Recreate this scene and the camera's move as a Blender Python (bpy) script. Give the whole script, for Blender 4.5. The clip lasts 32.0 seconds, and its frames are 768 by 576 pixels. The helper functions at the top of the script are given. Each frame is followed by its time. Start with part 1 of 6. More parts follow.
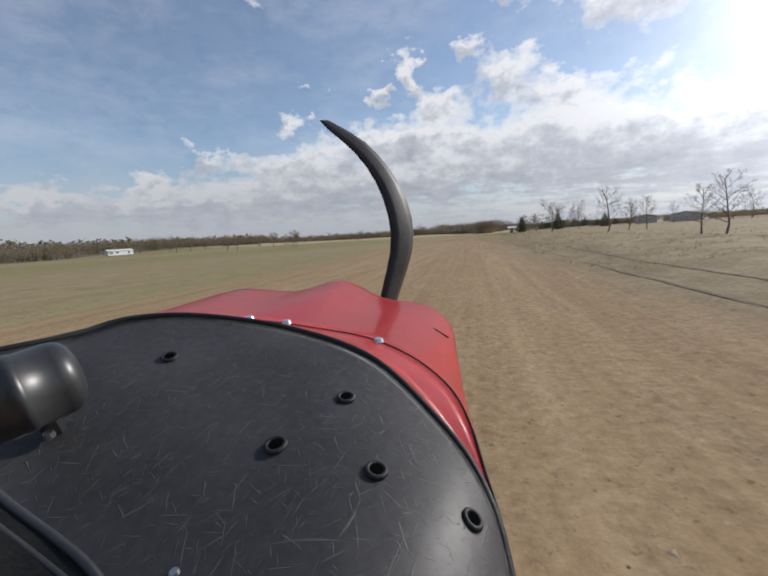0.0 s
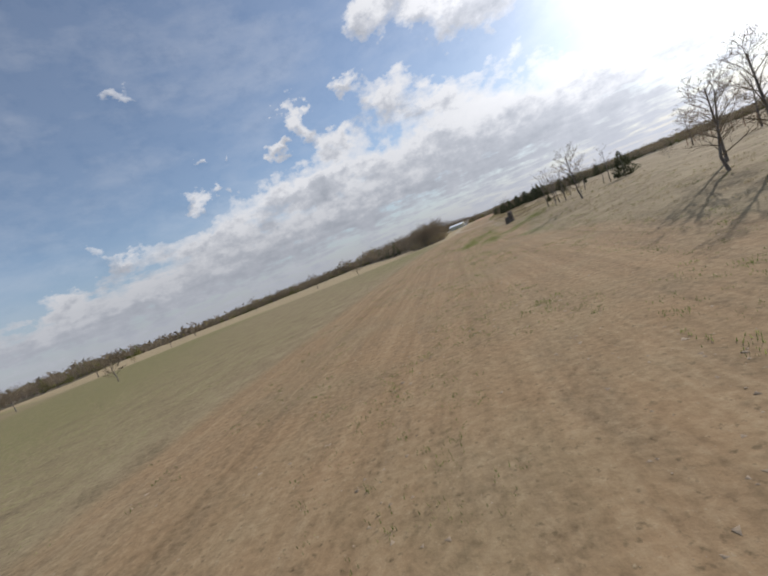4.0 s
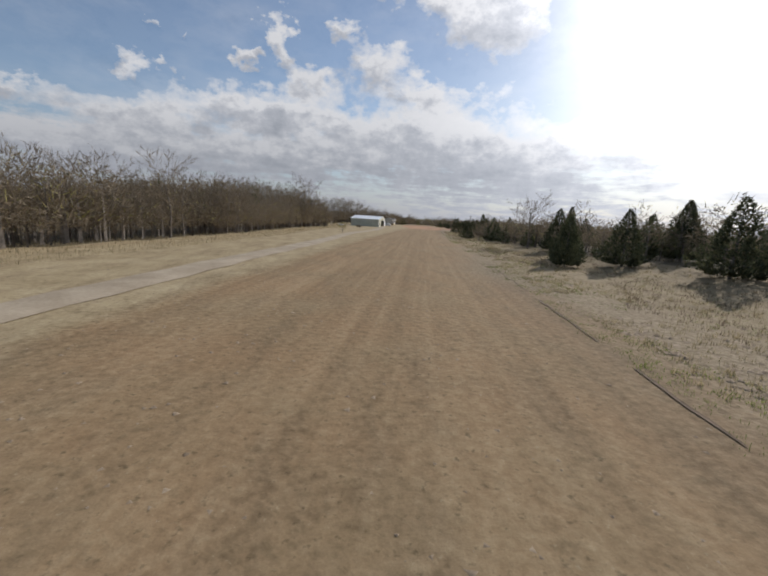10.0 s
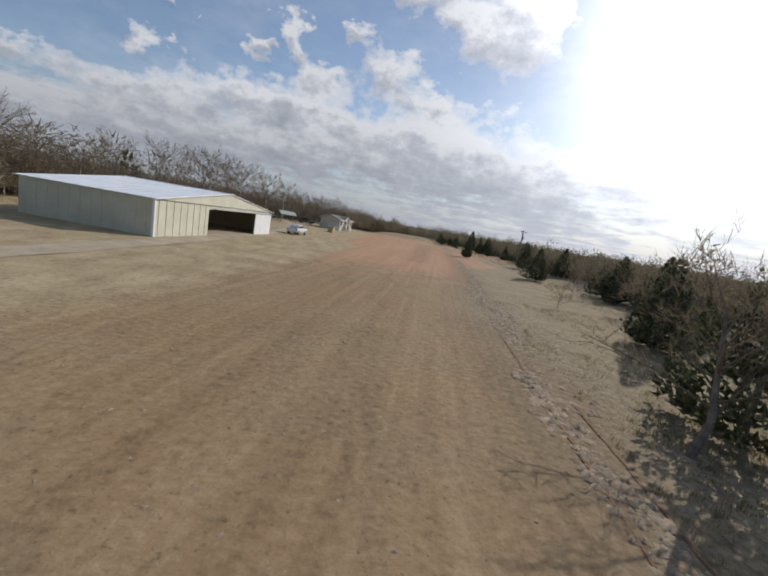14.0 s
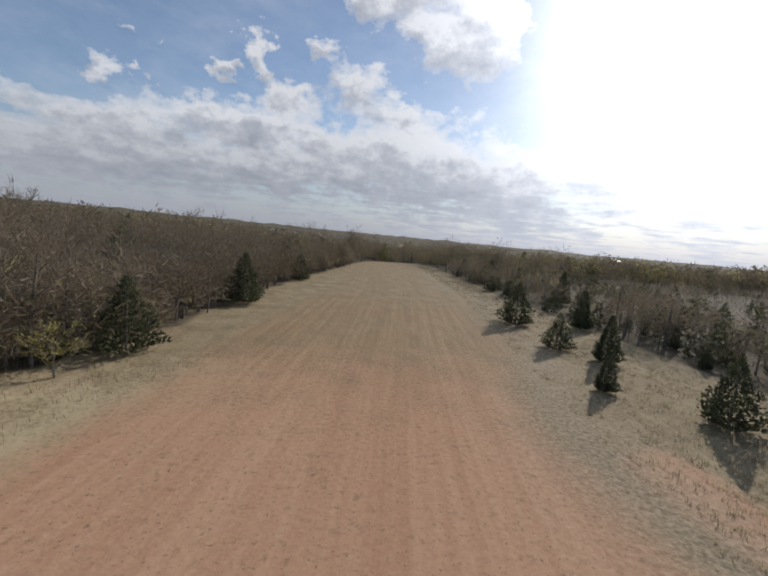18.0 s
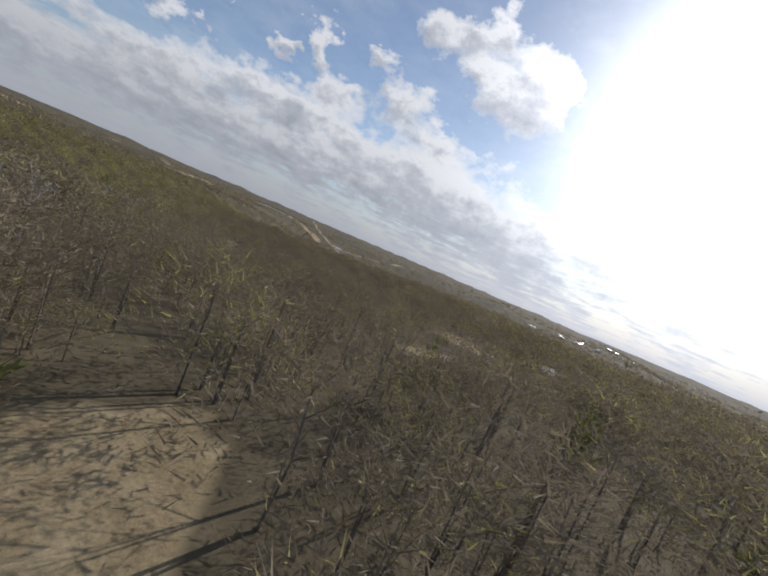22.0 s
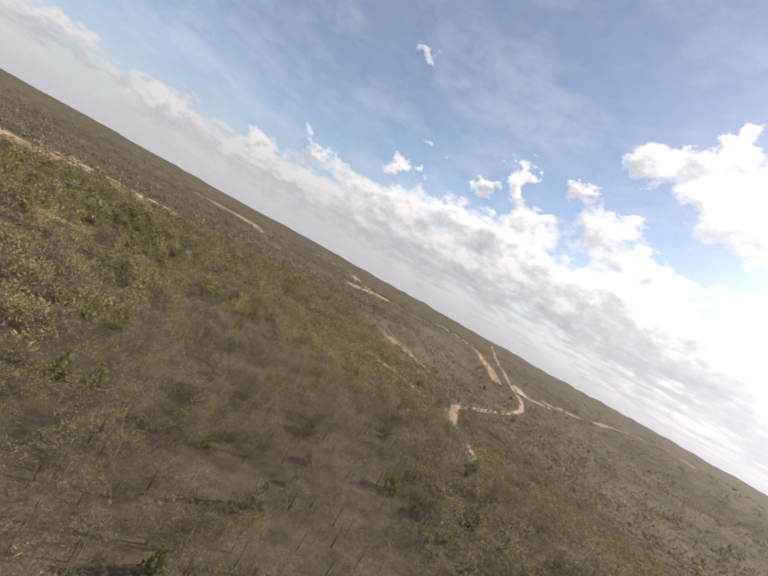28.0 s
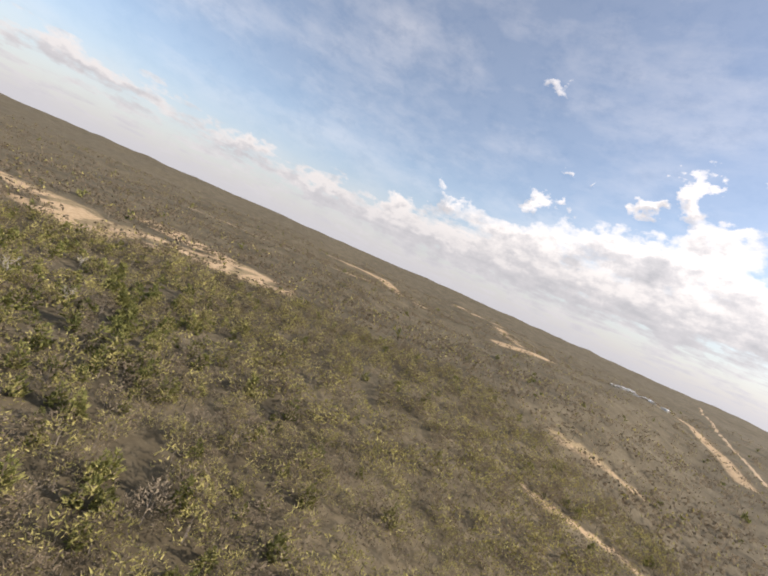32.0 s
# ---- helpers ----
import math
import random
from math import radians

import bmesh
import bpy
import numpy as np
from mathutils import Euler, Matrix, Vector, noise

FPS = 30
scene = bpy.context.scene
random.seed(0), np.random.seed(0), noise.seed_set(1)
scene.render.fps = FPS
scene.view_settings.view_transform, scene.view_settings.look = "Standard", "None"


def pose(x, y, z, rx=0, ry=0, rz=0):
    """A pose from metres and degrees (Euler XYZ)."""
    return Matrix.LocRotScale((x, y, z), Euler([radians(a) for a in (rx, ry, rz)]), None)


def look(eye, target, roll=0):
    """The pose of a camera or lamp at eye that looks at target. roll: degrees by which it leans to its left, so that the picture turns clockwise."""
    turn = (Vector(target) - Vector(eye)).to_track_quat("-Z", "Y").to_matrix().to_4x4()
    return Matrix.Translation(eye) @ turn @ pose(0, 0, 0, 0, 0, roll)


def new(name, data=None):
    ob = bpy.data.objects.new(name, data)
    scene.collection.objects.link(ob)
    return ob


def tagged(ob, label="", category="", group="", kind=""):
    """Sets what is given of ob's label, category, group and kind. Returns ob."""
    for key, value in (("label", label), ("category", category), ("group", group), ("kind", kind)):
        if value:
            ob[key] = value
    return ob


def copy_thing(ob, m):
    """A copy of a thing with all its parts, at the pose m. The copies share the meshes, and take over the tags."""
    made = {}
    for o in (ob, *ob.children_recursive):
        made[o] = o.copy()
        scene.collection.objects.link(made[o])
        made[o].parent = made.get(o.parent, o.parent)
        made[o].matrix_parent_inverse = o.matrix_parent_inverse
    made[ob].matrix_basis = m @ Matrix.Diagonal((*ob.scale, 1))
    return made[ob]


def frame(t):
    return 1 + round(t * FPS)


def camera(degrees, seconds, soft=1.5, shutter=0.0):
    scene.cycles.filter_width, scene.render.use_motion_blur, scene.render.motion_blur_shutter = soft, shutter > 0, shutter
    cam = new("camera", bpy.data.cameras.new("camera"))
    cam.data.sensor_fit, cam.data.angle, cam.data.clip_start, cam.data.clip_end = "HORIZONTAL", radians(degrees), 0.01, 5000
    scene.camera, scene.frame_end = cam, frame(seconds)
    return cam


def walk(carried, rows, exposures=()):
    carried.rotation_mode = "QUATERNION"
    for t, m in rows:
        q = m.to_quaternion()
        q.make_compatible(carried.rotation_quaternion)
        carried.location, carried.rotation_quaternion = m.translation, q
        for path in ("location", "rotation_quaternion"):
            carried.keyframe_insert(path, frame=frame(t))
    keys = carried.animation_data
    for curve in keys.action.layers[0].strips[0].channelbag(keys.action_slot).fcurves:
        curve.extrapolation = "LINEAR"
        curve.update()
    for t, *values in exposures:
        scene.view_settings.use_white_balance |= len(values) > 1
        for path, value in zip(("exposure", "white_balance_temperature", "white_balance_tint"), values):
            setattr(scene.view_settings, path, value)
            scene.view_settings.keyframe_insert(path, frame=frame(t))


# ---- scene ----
# seconds, x, y, z, heading to the left of +y, pitch up, lean
PATH = [
    (0, -0.01, 0.00, 2.55, 15.40, -7.82, -3.42),
    (0.5, -1.69, 15.33, 2.64, 15.73, -8.06, -5.50),
    (1, -3.36, 30.32, 2.73, 14.62, -8.22, -4.56),
    (1.5, -4.68, 45.11, 2.78, 13.68, -7.55, -6.59),
    (2, -5.13, 59.97, 2.81, 13.73, -6.50, -10.60),
    (2.5, -5.30, 74.85, 3.16, 12.86, -4.95, -16.83),
    (3, -5.72, 89.80, 3.39, 12.79, -4.01, -20.54),
    (3.5, -5.68, 104.45, 3.46, 10.82, -3.65, -24.66),
    (4, -5.32, 119.17, 3.34, 7.50, -4.72, -21.75),
    (4.5, -4.62, 133.93, 3.18, 4.21, -5.50, -18.73),
    (5, -3.55, 148.69, 3.05, 0.91, -6.29, -15.72),
    (5.5, -2.09, 163.42, 2.93, -2.14, -7.01, -12.70),
    (6, -0.21, 178.09, 2.79, -4.89, -8.18, -8.26),
    (6.5, 2.24, 192.96, 2.59, -6.49, -9.03, -3.75),
    (7, 5.06, 207.85, 2.30, -8.01, -9.11, 2.32),
    (7.5, 7.71, 222.56, 2.18, -9.23, -9.22, 8.34),
    (8, 10.17, 236.94, 2.37, -9.38, -9.29, 10.02),
    (8.5, 13.10, 251.24, 2.69, -9.08, -9.25, 10.40),
    (9, 16.01, 265.62, 3.01, -7.89, -9.60, 10.43),
    (9.5, 18.52, 280.22, 3.16, -7.60, -10.28, 10.08),
    (10, 21.33, 294.56, 3.09, -5.65, -10.18, 3.53),
    (10.5, 24.58, 308.53, 3.13, -4.38, -9.76, 0.12),
    (11, 26.78, 323.36, 3.27, -5.14, -9.75, 0.81),
    (11.5, 29.06, 338.34, 2.94, -6.10, -10.03, -1.20),
    (12, 31.97, 353.41, 2.81, -7.23, -10.61, 2.12),
    (12.5, 35.49, 368.71, 2.92, -8.44, -10.14, 9.39),
    (13, 39.35, 384.19, 3.16, -8.88, -9.94, 12.38),
    (13.5, 43.17, 399.62, 3.49, -8.81, -9.85, 12.46),
    (14, 46.67, 414.98, 3.87, -7.31, -9.37, 9.88),
    (14.5, 49.90, 430.39, 4.29, -6.09, -9.20, 7.05),
    (15, 52.89, 445.97, 4.74, -4.86, -9.03, 4.23),
    (15.5, 55.70, 461.86, 5.24, -3.29, -8.79, 1.63),
    (16, 58.38, 478.23, 5.78, -4.57, -8.52, 2.82),
    (16.5, 61.68, 494.40, 6.67, -5.46, -8.57, 1.50),
    (17, 63.37, 509.09, 7.19, -6.83, -8.35, 0.72),
    (17.5, 65.04, 523.69, 7.29, -8.58, -8.26, 2.68),
    (18, 67.17, 537.98, 7.52, -9.53, -7.57, 5.47),
    (18.5, 70.46, 551.61, 7.84, -8.97, -6.75, 6.44),
    (19, 74.48, 564.87, 7.69, -9.51, -5.65, 7.29),
    (19.5, 78.68, 578.34, 7.73, -9.03, -6.04, 10.52),
    (20, 83.00, 591.87, 7.97, -8.77, -6.03, 10.30),
    (20.5, 87.43, 605.34, 8.39, -7.13, -5.82, 13.87),
    (21, 91.94, 618.62, 9.01, -9.03, -5.73, 14.96),
    (21.5, 95.85, 631.95, 9.94, -10.43, -5.15, 21.00),
    (22, 98.78, 645.78, 11.18, -10.74, -5.09, 23.07),
    (22.5, 100.72, 660.37, 12.56, -9.40, -4.88, 26.06),
    (23, 101.74, 675.51, 13.98, -7.05, -4.20, 26.51),
    (23.5, 102.00, 690.73, 15.39, -3.79, -3.19, 26.51),
    (24, 101.94, 705.99, 17.19, -1.70, -3.13, 27.88),
    (24.5, 101.28, 721.10, 19.00, 1.08, -3.05, 27.16),
    (25, 100.06, 736.07, 20.84, 4.51, -1.80, 25.20),
    (25.5, 98.27, 750.91, 22.72, 7.36, -1.19, 24.58),
    (26, 95.91, 765.61, 24.63, 10.02, -1.25, 25.46),
    (26.5, 93.00, 780.14, 26.59, 12.69, -1.30, 26.34),
    (27, 89.55, 794.49, 28.58, 15.35, -1.35, 27.22),
    (27.5, 85.56, 808.60, 30.62, 18.56, -1.32, 27.54),
    (28, 81.06, 822.43, 32.69, 20.15, -0.94, 29.07),
    (28.5, 76.05, 835.97, 34.76, 22.32, -0.83, 28.27),
    (29, 70.50, 849.09, 36.72, 25.09, -1.03, 28.59),
    (29.5, 64.26, 861.92, 38.37, 27.99, -1.00, 27.19),
    (30, 57.40, 874.44, 39.78, 30.98, -1.66, 24.62),
    (30.5, 50.04, 886.65, 41.10, 33.95, -2.43, 23.37),
    (31, 42.12, 899.03, 42.50, 36.60, -3.34, 22.55),
    (31.5, 33.73, 912.29, 43.94, 38.94, -4.00, 24.36),
    (32, 24.96, 926.57, 45.19, 42.22, -4.03, 23.79),
]


def flown(x, y, z, yaw, pitch, lean):
    a, b = radians(yaw), radians(pitch)
    way = Vector((-math.sin(a) * math.cos(b), math.cos(a) * math.cos(b), math.sin(b)))
    eye = Vector((x, y, z))
    return look(eye, eye + way, lean)


cam = camera(90.29, 32.0, 2.0)
walk(cam, [(row[0], flown(*row[1:])) for row in PATH], ((0, 0.1, 6150, 12), (3, 0.08, 6150, 12), (6, -0.12, 6250, 13), (12, -0.17, 6150, 12), (17, -0.15, 6050, 12), (19, -0.1, 6050, 12), (23, -0.05, 6150, 12), (25.5, 0.22, 6400, 13), (28, 0.5, 6700, 15), (32, 0.68, 6850, 16)))

# ---- world, sun ----
SUN_AZ, SUN_EL = radians(47), radians(28)   # to the right of +y, above the horizon
world = bpy.data.worlds.new("sky")
scene.world = world
world.use_nodes = True
wn, wl = world.node_tree.nodes, world.node_tree.links
for n in list(wn):
    wn.remove(n)


def wmath(op, a, b=None, c=None, clamp=False):
    n = wn.new("ShaderNodeMath")
    n.operation, n.use_clamp = op, clamp
    for i, v in enumerate((a, b, c)):
        if v is None:
            continue
        if isinstance(v, (int, float)):
            n.inputs[i].default_value = v
        else:
            wl.new(v, n.inputs[i])
    return n.outputs[0]


def wramp(value, stops):
    n = wn.new("ShaderNodeValToRGB")
    while len(n.color_ramp.elements) < len(stops):
        n.color_ramp.elements.new(0.5)
    for e, (at, col) in zip(n.color_ramp.elements, stops):
        e.position, e.color = at, (*col, 1)
    wl.new(value, n.inputs[0])
    return n.outputs[0]


sky = wn.new("ShaderNodeTexSky")
sky.sky_type, sky.sun_disc = "NISHITA", False
sky.sun_elevation, sky.sun_rotation = SUN_EL, SUN_AZ
sky.air_density, sky.dust_density, sky.ozone_density = 1.0, 0.8, 1.0
coord = wn.new("ShaderNodeTexCoord")
sep = wn.new("ShaderNodeSeparateXYZ")
wl.new(coord.outputs["Generated"], sep.inputs[0])
dx, dy, dz = sep.outputs
# cloud puffs by bearing (degrees right of +y) and height over the horizon
length = wmath("SQRT", wmath("ADD", wmath("MULTIPLY", dx, dx), wmath("MULTIPLY", dy, dy)))
bearing = wmath("MULTIPLY", wmath("ARCTAN2", dx, dy), 57.2958)
height = wmath("MULTIPLY", wmath("ARCTAN2", dz, length), 57.2958)
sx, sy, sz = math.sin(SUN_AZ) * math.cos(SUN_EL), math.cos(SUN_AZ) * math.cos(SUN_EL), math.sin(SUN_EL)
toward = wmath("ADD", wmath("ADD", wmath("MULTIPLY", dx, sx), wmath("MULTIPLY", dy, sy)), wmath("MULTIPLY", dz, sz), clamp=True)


def wnoise(scale, detail, rough, squash=1.0, source=None, shift=0.0):
    n = wn.new("ShaderNodeTexNoise")
    n.inputs["Scale"].default_value, n.inputs["Detail"].default_value, n.inputs["Roughness"].default_value = scale, detail, rough
    mp = wn.new("ShaderNodeMapping")
    mp.inputs["Scale"].default_value, mp.inputs["Location"].default_value = (1.0, 1.0, squash), (shift, shift, shift)
    wl.new(source or coord.outputs["Generated"], mp.inputs[0])
    wl.new(mp.outputs[0], n.inputs["Vector"])
    return n


# billows push the outline of every cloud about
billow, curl = wnoise(11.0, 5.0, 0.58, 1.6), wnoise(34.0, 3.0, 0.55, 1.3, shift=3.0)
b_sep, c_sep = wn.new("ShaderNodeSeparateXYZ"), wn.new("ShaderNodeSeparateXYZ")
wl.new(billow.outputs["Color"], b_sep.inputs[0])
wl.new(curl.outputs["Color"], c_sep.inputs[0])


def pushed(angle, k, wide, fine):
    first = wmath("MULTIPLY_ADD", wmath("SUBTRACT", b_sep.outputs[k], 0.5), wide, angle)
    return wmath("MULTIPLY_ADD", wmath("SUBTRACT", c_sep.outputs[k], 0.5), fine, first)


az, el = pushed(bearing, 0, 10.0, 3.4), pushed(height, 1, 7.5, 2.6)
# bearing, height, half width and half height, in degrees
HEADS = [(4.2, 28.3, 3.0, 2.2), (8.6, 30.6, 3.2, 1.9), (12.6, 31.6, 2.2, 1.6), (11.6, 26.6, 2.5, 2.2), (17.6, 28.6, 3.2, 3.2), (16.6, 23.8, 4.6, 2.6), (22, 27, 4.0, 4.2), (3.6, 19.8, 4.4, 2.3), (-1.8, 23.4, 1.9, 1.5), (-10.8, 22.0, 1.5, 1.9), (-9.0, 19.8, 1.7, 1.6), (-13.8, 18.9, 1.8, 1.0), (-5, 17.4, 3.0, 1.8), (9.5, 16.6, 4.2, 1.8)]
SCRAPS = [(-25.5, 20.6, 1.1, 0.9), (-27.6, 15.6, 1.4, 1.7), (-24.4, 16.2, 1.5, 0.9), (-30.5, 28.3, 2.2, 1.4), (-21, 19.2, 0.9, 0.6), (40.5, 31, 3.0, 2.4), (-58, 5.6, 3.2, 1.0), (-68.5, 6.2, 3.6, 1.2), (-86, 5.6, 6.0, 1.2), (-47, 7.5, 3.4, 1.1), (-38, 11.5, 3.0, 1.2)]
BANKS = [(1.5, 12.4, 7.5, 2.9), (-8.5, 13.2, 6.0, 2.9), (-17.5, 12.8, 7.0, 2.5), (-28, 10.4, 7.5, 2.1), (13.5, 12.2, 7.0, 4.0), (-1, 8.0, 16, 2.6), (-24, 6.6, 18, 2.4), (25, 9, 12, 6), (-42, 5.2, 14, 1.6)]
body, base_ = None, None
for group_, much in ((HEADS, 0.98), (SCRAPS, 0.72), (BANKS, 0.84)):
    for a_, e_, ra, re in group_:
        u_ = wmath("MULTIPLY", wmath("SUBTRACT", az, a_), 1 / ra)
        v_ = wmath("MULTIPLY", wmath("SUBTRACT", el, e_), 1 / re)
        blob = wmath("EXPONENT", wmath("MULTIPLY", wmath("MULTIPLY_ADD", u_, u_, wmath("MULTIPLY", v_, v_)), -1.0))
        body = wmath("MULTIPLY", blob, much) if body is None else wmath("MULTIPLY_ADD", blob, much, body)
        under = wmath("MULTIPLY", blob, wmath("MULTIPLY_ADD", v_, -1.0, 0.15))
        base_ = under if base_ is None else wmath("ADD", base_, under)
# the low deck, seen along its rows
flat = wn.new("ShaderNodeCombineXYZ")
over = wmath("ADD", wmath("MAXIMUM", dz, 0.0), 0.09)
wl.new(wmath("DIVIDE", dx, over), flat.inputs[0])
wl.new(wmath("DIVIDE", dy, over), flat.inputs[1])
rows_ = wnoise(1.7, 8.0, 0.62, source=flat.outputs[0])
low = wmath("MULTIPLY", wmath("SUBTRACT", 13.0, height), 1 / 6, clamp=True)
body = wmath("MULTIPLY_ADD", wmath("MULTIPLY", wmath("SUBTRACT", rows_.outputs["Fac"], 0.46), low), 2.6, body)
body = wmath("MULTIPLY_ADD", wmath("SUBTRACT", b_sep.outputs[2], 0.5), 1.1, body)
body = wmath("MULTIPLY_ADD", wmath("SUBTRACT", c_sep.outputs[2], 0.5), 0.5, body)
body = wmath("MULTIPLY_ADD", wmath("MULTIPLY", wmath("SUBTRACT", 10.0, height), 1 / 6, clamp=True), 0.30, body)
mask = wramp(body, [(0.0, (0, 0, 0)), (0.30, (0, 0, 0)), (0.50, (0.55, 0.55, 0.55)), (0.80, (0.96, 0.96, 0.96))])
soft_ = wnoise(20.0, 6.0, 0.65, 1.5, shift=7.0)
dim = wmath("ADD", wmath("MULTIPLY", base_, 1.1), wmath("MULTIPLY", wmath("SUBTRACT", soft_.outputs["Fac"], 0.5), 2.2))
dim = wmath("MULTIPLY_ADD", wmath("SUBTRACT", rows_.outputs["Fac"], 0.45), wmath("MULTIPLY", low, 1.5), dim)
shade = wramp(wmath("MULTIPLY_ADD", dim, 0.5, 0.32), [(0.0, (1.0, 0.985, 0.96)), (0.30, (0.96, 0.95, 0.93)), (0.55, (0.66, 0.67, 0.69)), (0.85, (0.47, 0.49, 0.52))])
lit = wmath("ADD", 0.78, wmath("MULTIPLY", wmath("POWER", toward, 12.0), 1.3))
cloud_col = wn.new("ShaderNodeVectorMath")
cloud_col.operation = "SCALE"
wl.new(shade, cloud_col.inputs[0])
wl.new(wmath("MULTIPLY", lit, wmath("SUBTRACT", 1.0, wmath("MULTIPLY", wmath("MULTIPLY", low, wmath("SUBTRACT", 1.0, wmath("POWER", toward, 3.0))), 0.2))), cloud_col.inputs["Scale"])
sky_soft = wn.new("ShaderNodeVectorMath")
sky_soft.operation = "MULTIPLY"
wl.new(sky.outputs[0], sky_soft.inputs[0])
sky_soft.inputs[1].default_value = (0.098, 0.104, 0.107)
streaks = wnoise(3.0, 6.0, 0.6, 2.6, shift=1.0)
thin = wmath("MULTIPLY_ADD", wmath("SUBTRACT", streaks.outputs["Fac"], 0.47, clamp=True), 0.9, 0.10)
both = wn.new("ShaderNodeMix")
both.data_type = "RGBA"
wl.new(wmath("MAXIMUM", mask, thin), both.inputs[0])
wl.new(sky_soft.outputs[0], both.inputs[6])
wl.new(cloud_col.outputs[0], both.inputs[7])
# grey distance along the horizon
dull = wn.new("ShaderNodeVectorMath")
dull.operation = "SCALE"
dull.inputs[0].default_value = (0.56, 0.58, 0.625)
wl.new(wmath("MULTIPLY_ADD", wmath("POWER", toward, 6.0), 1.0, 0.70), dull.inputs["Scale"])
hazed = wn.new("ShaderNodeMix")
hazed.data_type = "RGBA"
wl.new(wmath("POWER", wmath("SUBTRACT", 1.0, wmath("MULTIPLY", height, 1 / 14), clamp=True), 1.5), hazed.inputs[0])
wl.new(both.outputs[2], hazed.inputs[6])
wl.new(dull.outputs[0], hazed.inputs[7])
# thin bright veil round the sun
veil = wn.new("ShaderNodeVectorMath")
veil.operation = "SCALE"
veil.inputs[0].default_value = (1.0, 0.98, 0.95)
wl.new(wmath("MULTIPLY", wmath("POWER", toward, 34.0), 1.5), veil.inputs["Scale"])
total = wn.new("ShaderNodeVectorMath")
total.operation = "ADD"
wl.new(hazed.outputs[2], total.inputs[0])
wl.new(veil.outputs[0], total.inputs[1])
back = wn.new("ShaderNodeBackground")
back.inputs[1].default_value = 1.0
cap = wn.new("ShaderNodeVectorMath")
cap.operation = "MINIMUM"
cap.inputs[1].default_value = (1.3, 1.3, 1.3)
wl.new(total.outputs[0], cap.inputs[0])
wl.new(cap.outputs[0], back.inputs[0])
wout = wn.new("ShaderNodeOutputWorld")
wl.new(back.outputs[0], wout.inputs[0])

sun = new("sun", bpy.data.lights.new("sun", "SUN"))
sun.data.energy, sun.data.angle, sun.data.color = 4.0, radians(0.6), (1.0, 0.93, 0.83)
sun.matrix_world = look((sx * 400, sy * 400, sz * 400), (0, 0, 0))


# ---- materials ----
def surface(name, dark, light, scale=8.0, rough=0.8, bump=0.0, metal=0.0, fine=60.0, island=0.0, spec=0.3):
    """A painted or natural surface: two colours mixed by coarse and fine noise, with fine relief."""
    m = bpy.data.materials.new(name)
    m.use_nodes = True
    t, l = m.node_tree.nodes, m.node_tree.links
    b = t["Principled BSDF"]
    b.inputs["Roughness"].default_value, b.inputs["Metallic"].default_value = rough, metal
    b.inputs["Specular IOR Level"].default_value = spec
    c = t.new("ShaderNodeTexCoord")
    n1, n2 = t.new("ShaderNodeTexNoise"), t.new("ShaderNodeTexNoise")
    n1.inputs["Scale"].default_value, n1.inputs["Detail"].default_value = scale, 4
    n2.inputs["Scale"].default_value, n2.inputs["Detail"].default_value = fine, 3
    l.new(c.outputs["Object"], n1.inputs["Vector"])
    l.new(c.outputs["Object"], n2.inputs["Vector"])
    mid = t.new("ShaderNodeMath")
    mid.operation = "MULTIPLY_ADD"
    l.new(n1.outputs["Fac"], mid.inputs[0])
    mid.inputs[1].default_value = 1.3
    part_ = t.new("ShaderNodeMath")
    part_.operation = "MULTIPLY_ADD"
    l.new(n2.outputs["Fac"], part_.inputs[0])
    part_.inputs[1].default_value, part_.inputs[2].default_value = 0.7, -0.5
    l.new(part_.outputs[0], mid.inputs[2])
    fac = mid.outputs[0]
    if island:
        g = t.new("ShaderNodeNewGeometry")
        add = t.new("ShaderNodeMath")
        add.operation = "MULTIPLY_ADD"
        l.new(g.outputs["Random Per Island"], add.inputs[0])
        add.inputs[1].default_value = island
        l.new(fac, add.inputs[2])
        sub = t.new("ShaderNodeMath")
        sub.operation = "SUBTRACT"
        l.new(add.outputs[0], sub.inputs[0])
        sub.inputs[1].default_value = island / 2
        fac = sub.outputs[0]
    r = t.new("ShaderNodeValToRGB")
    r.color_ramp.elements[0].position, r.color_ramp.elements[0].color = 0.2, (*dark, 1)
    r.color_ramp.elements[1].position, r.color_ramp.elements[1].color = 0.8, (*light, 1)
    l.new(fac, r.inputs[0])
    l.new(r.outputs[0], b.inputs["Base Color"])
    if bump:
        bp = t.new("ShaderNodeBump")
        bp.inputs["Strength"].default_value, bp.inputs["Distance"].default_value = bump, 0.02
        l.new(n2.outputs["Fac"], bp.inputs["Height"])
        l.new(bp.outputs[0], b.inputs["Normal"])
    return m


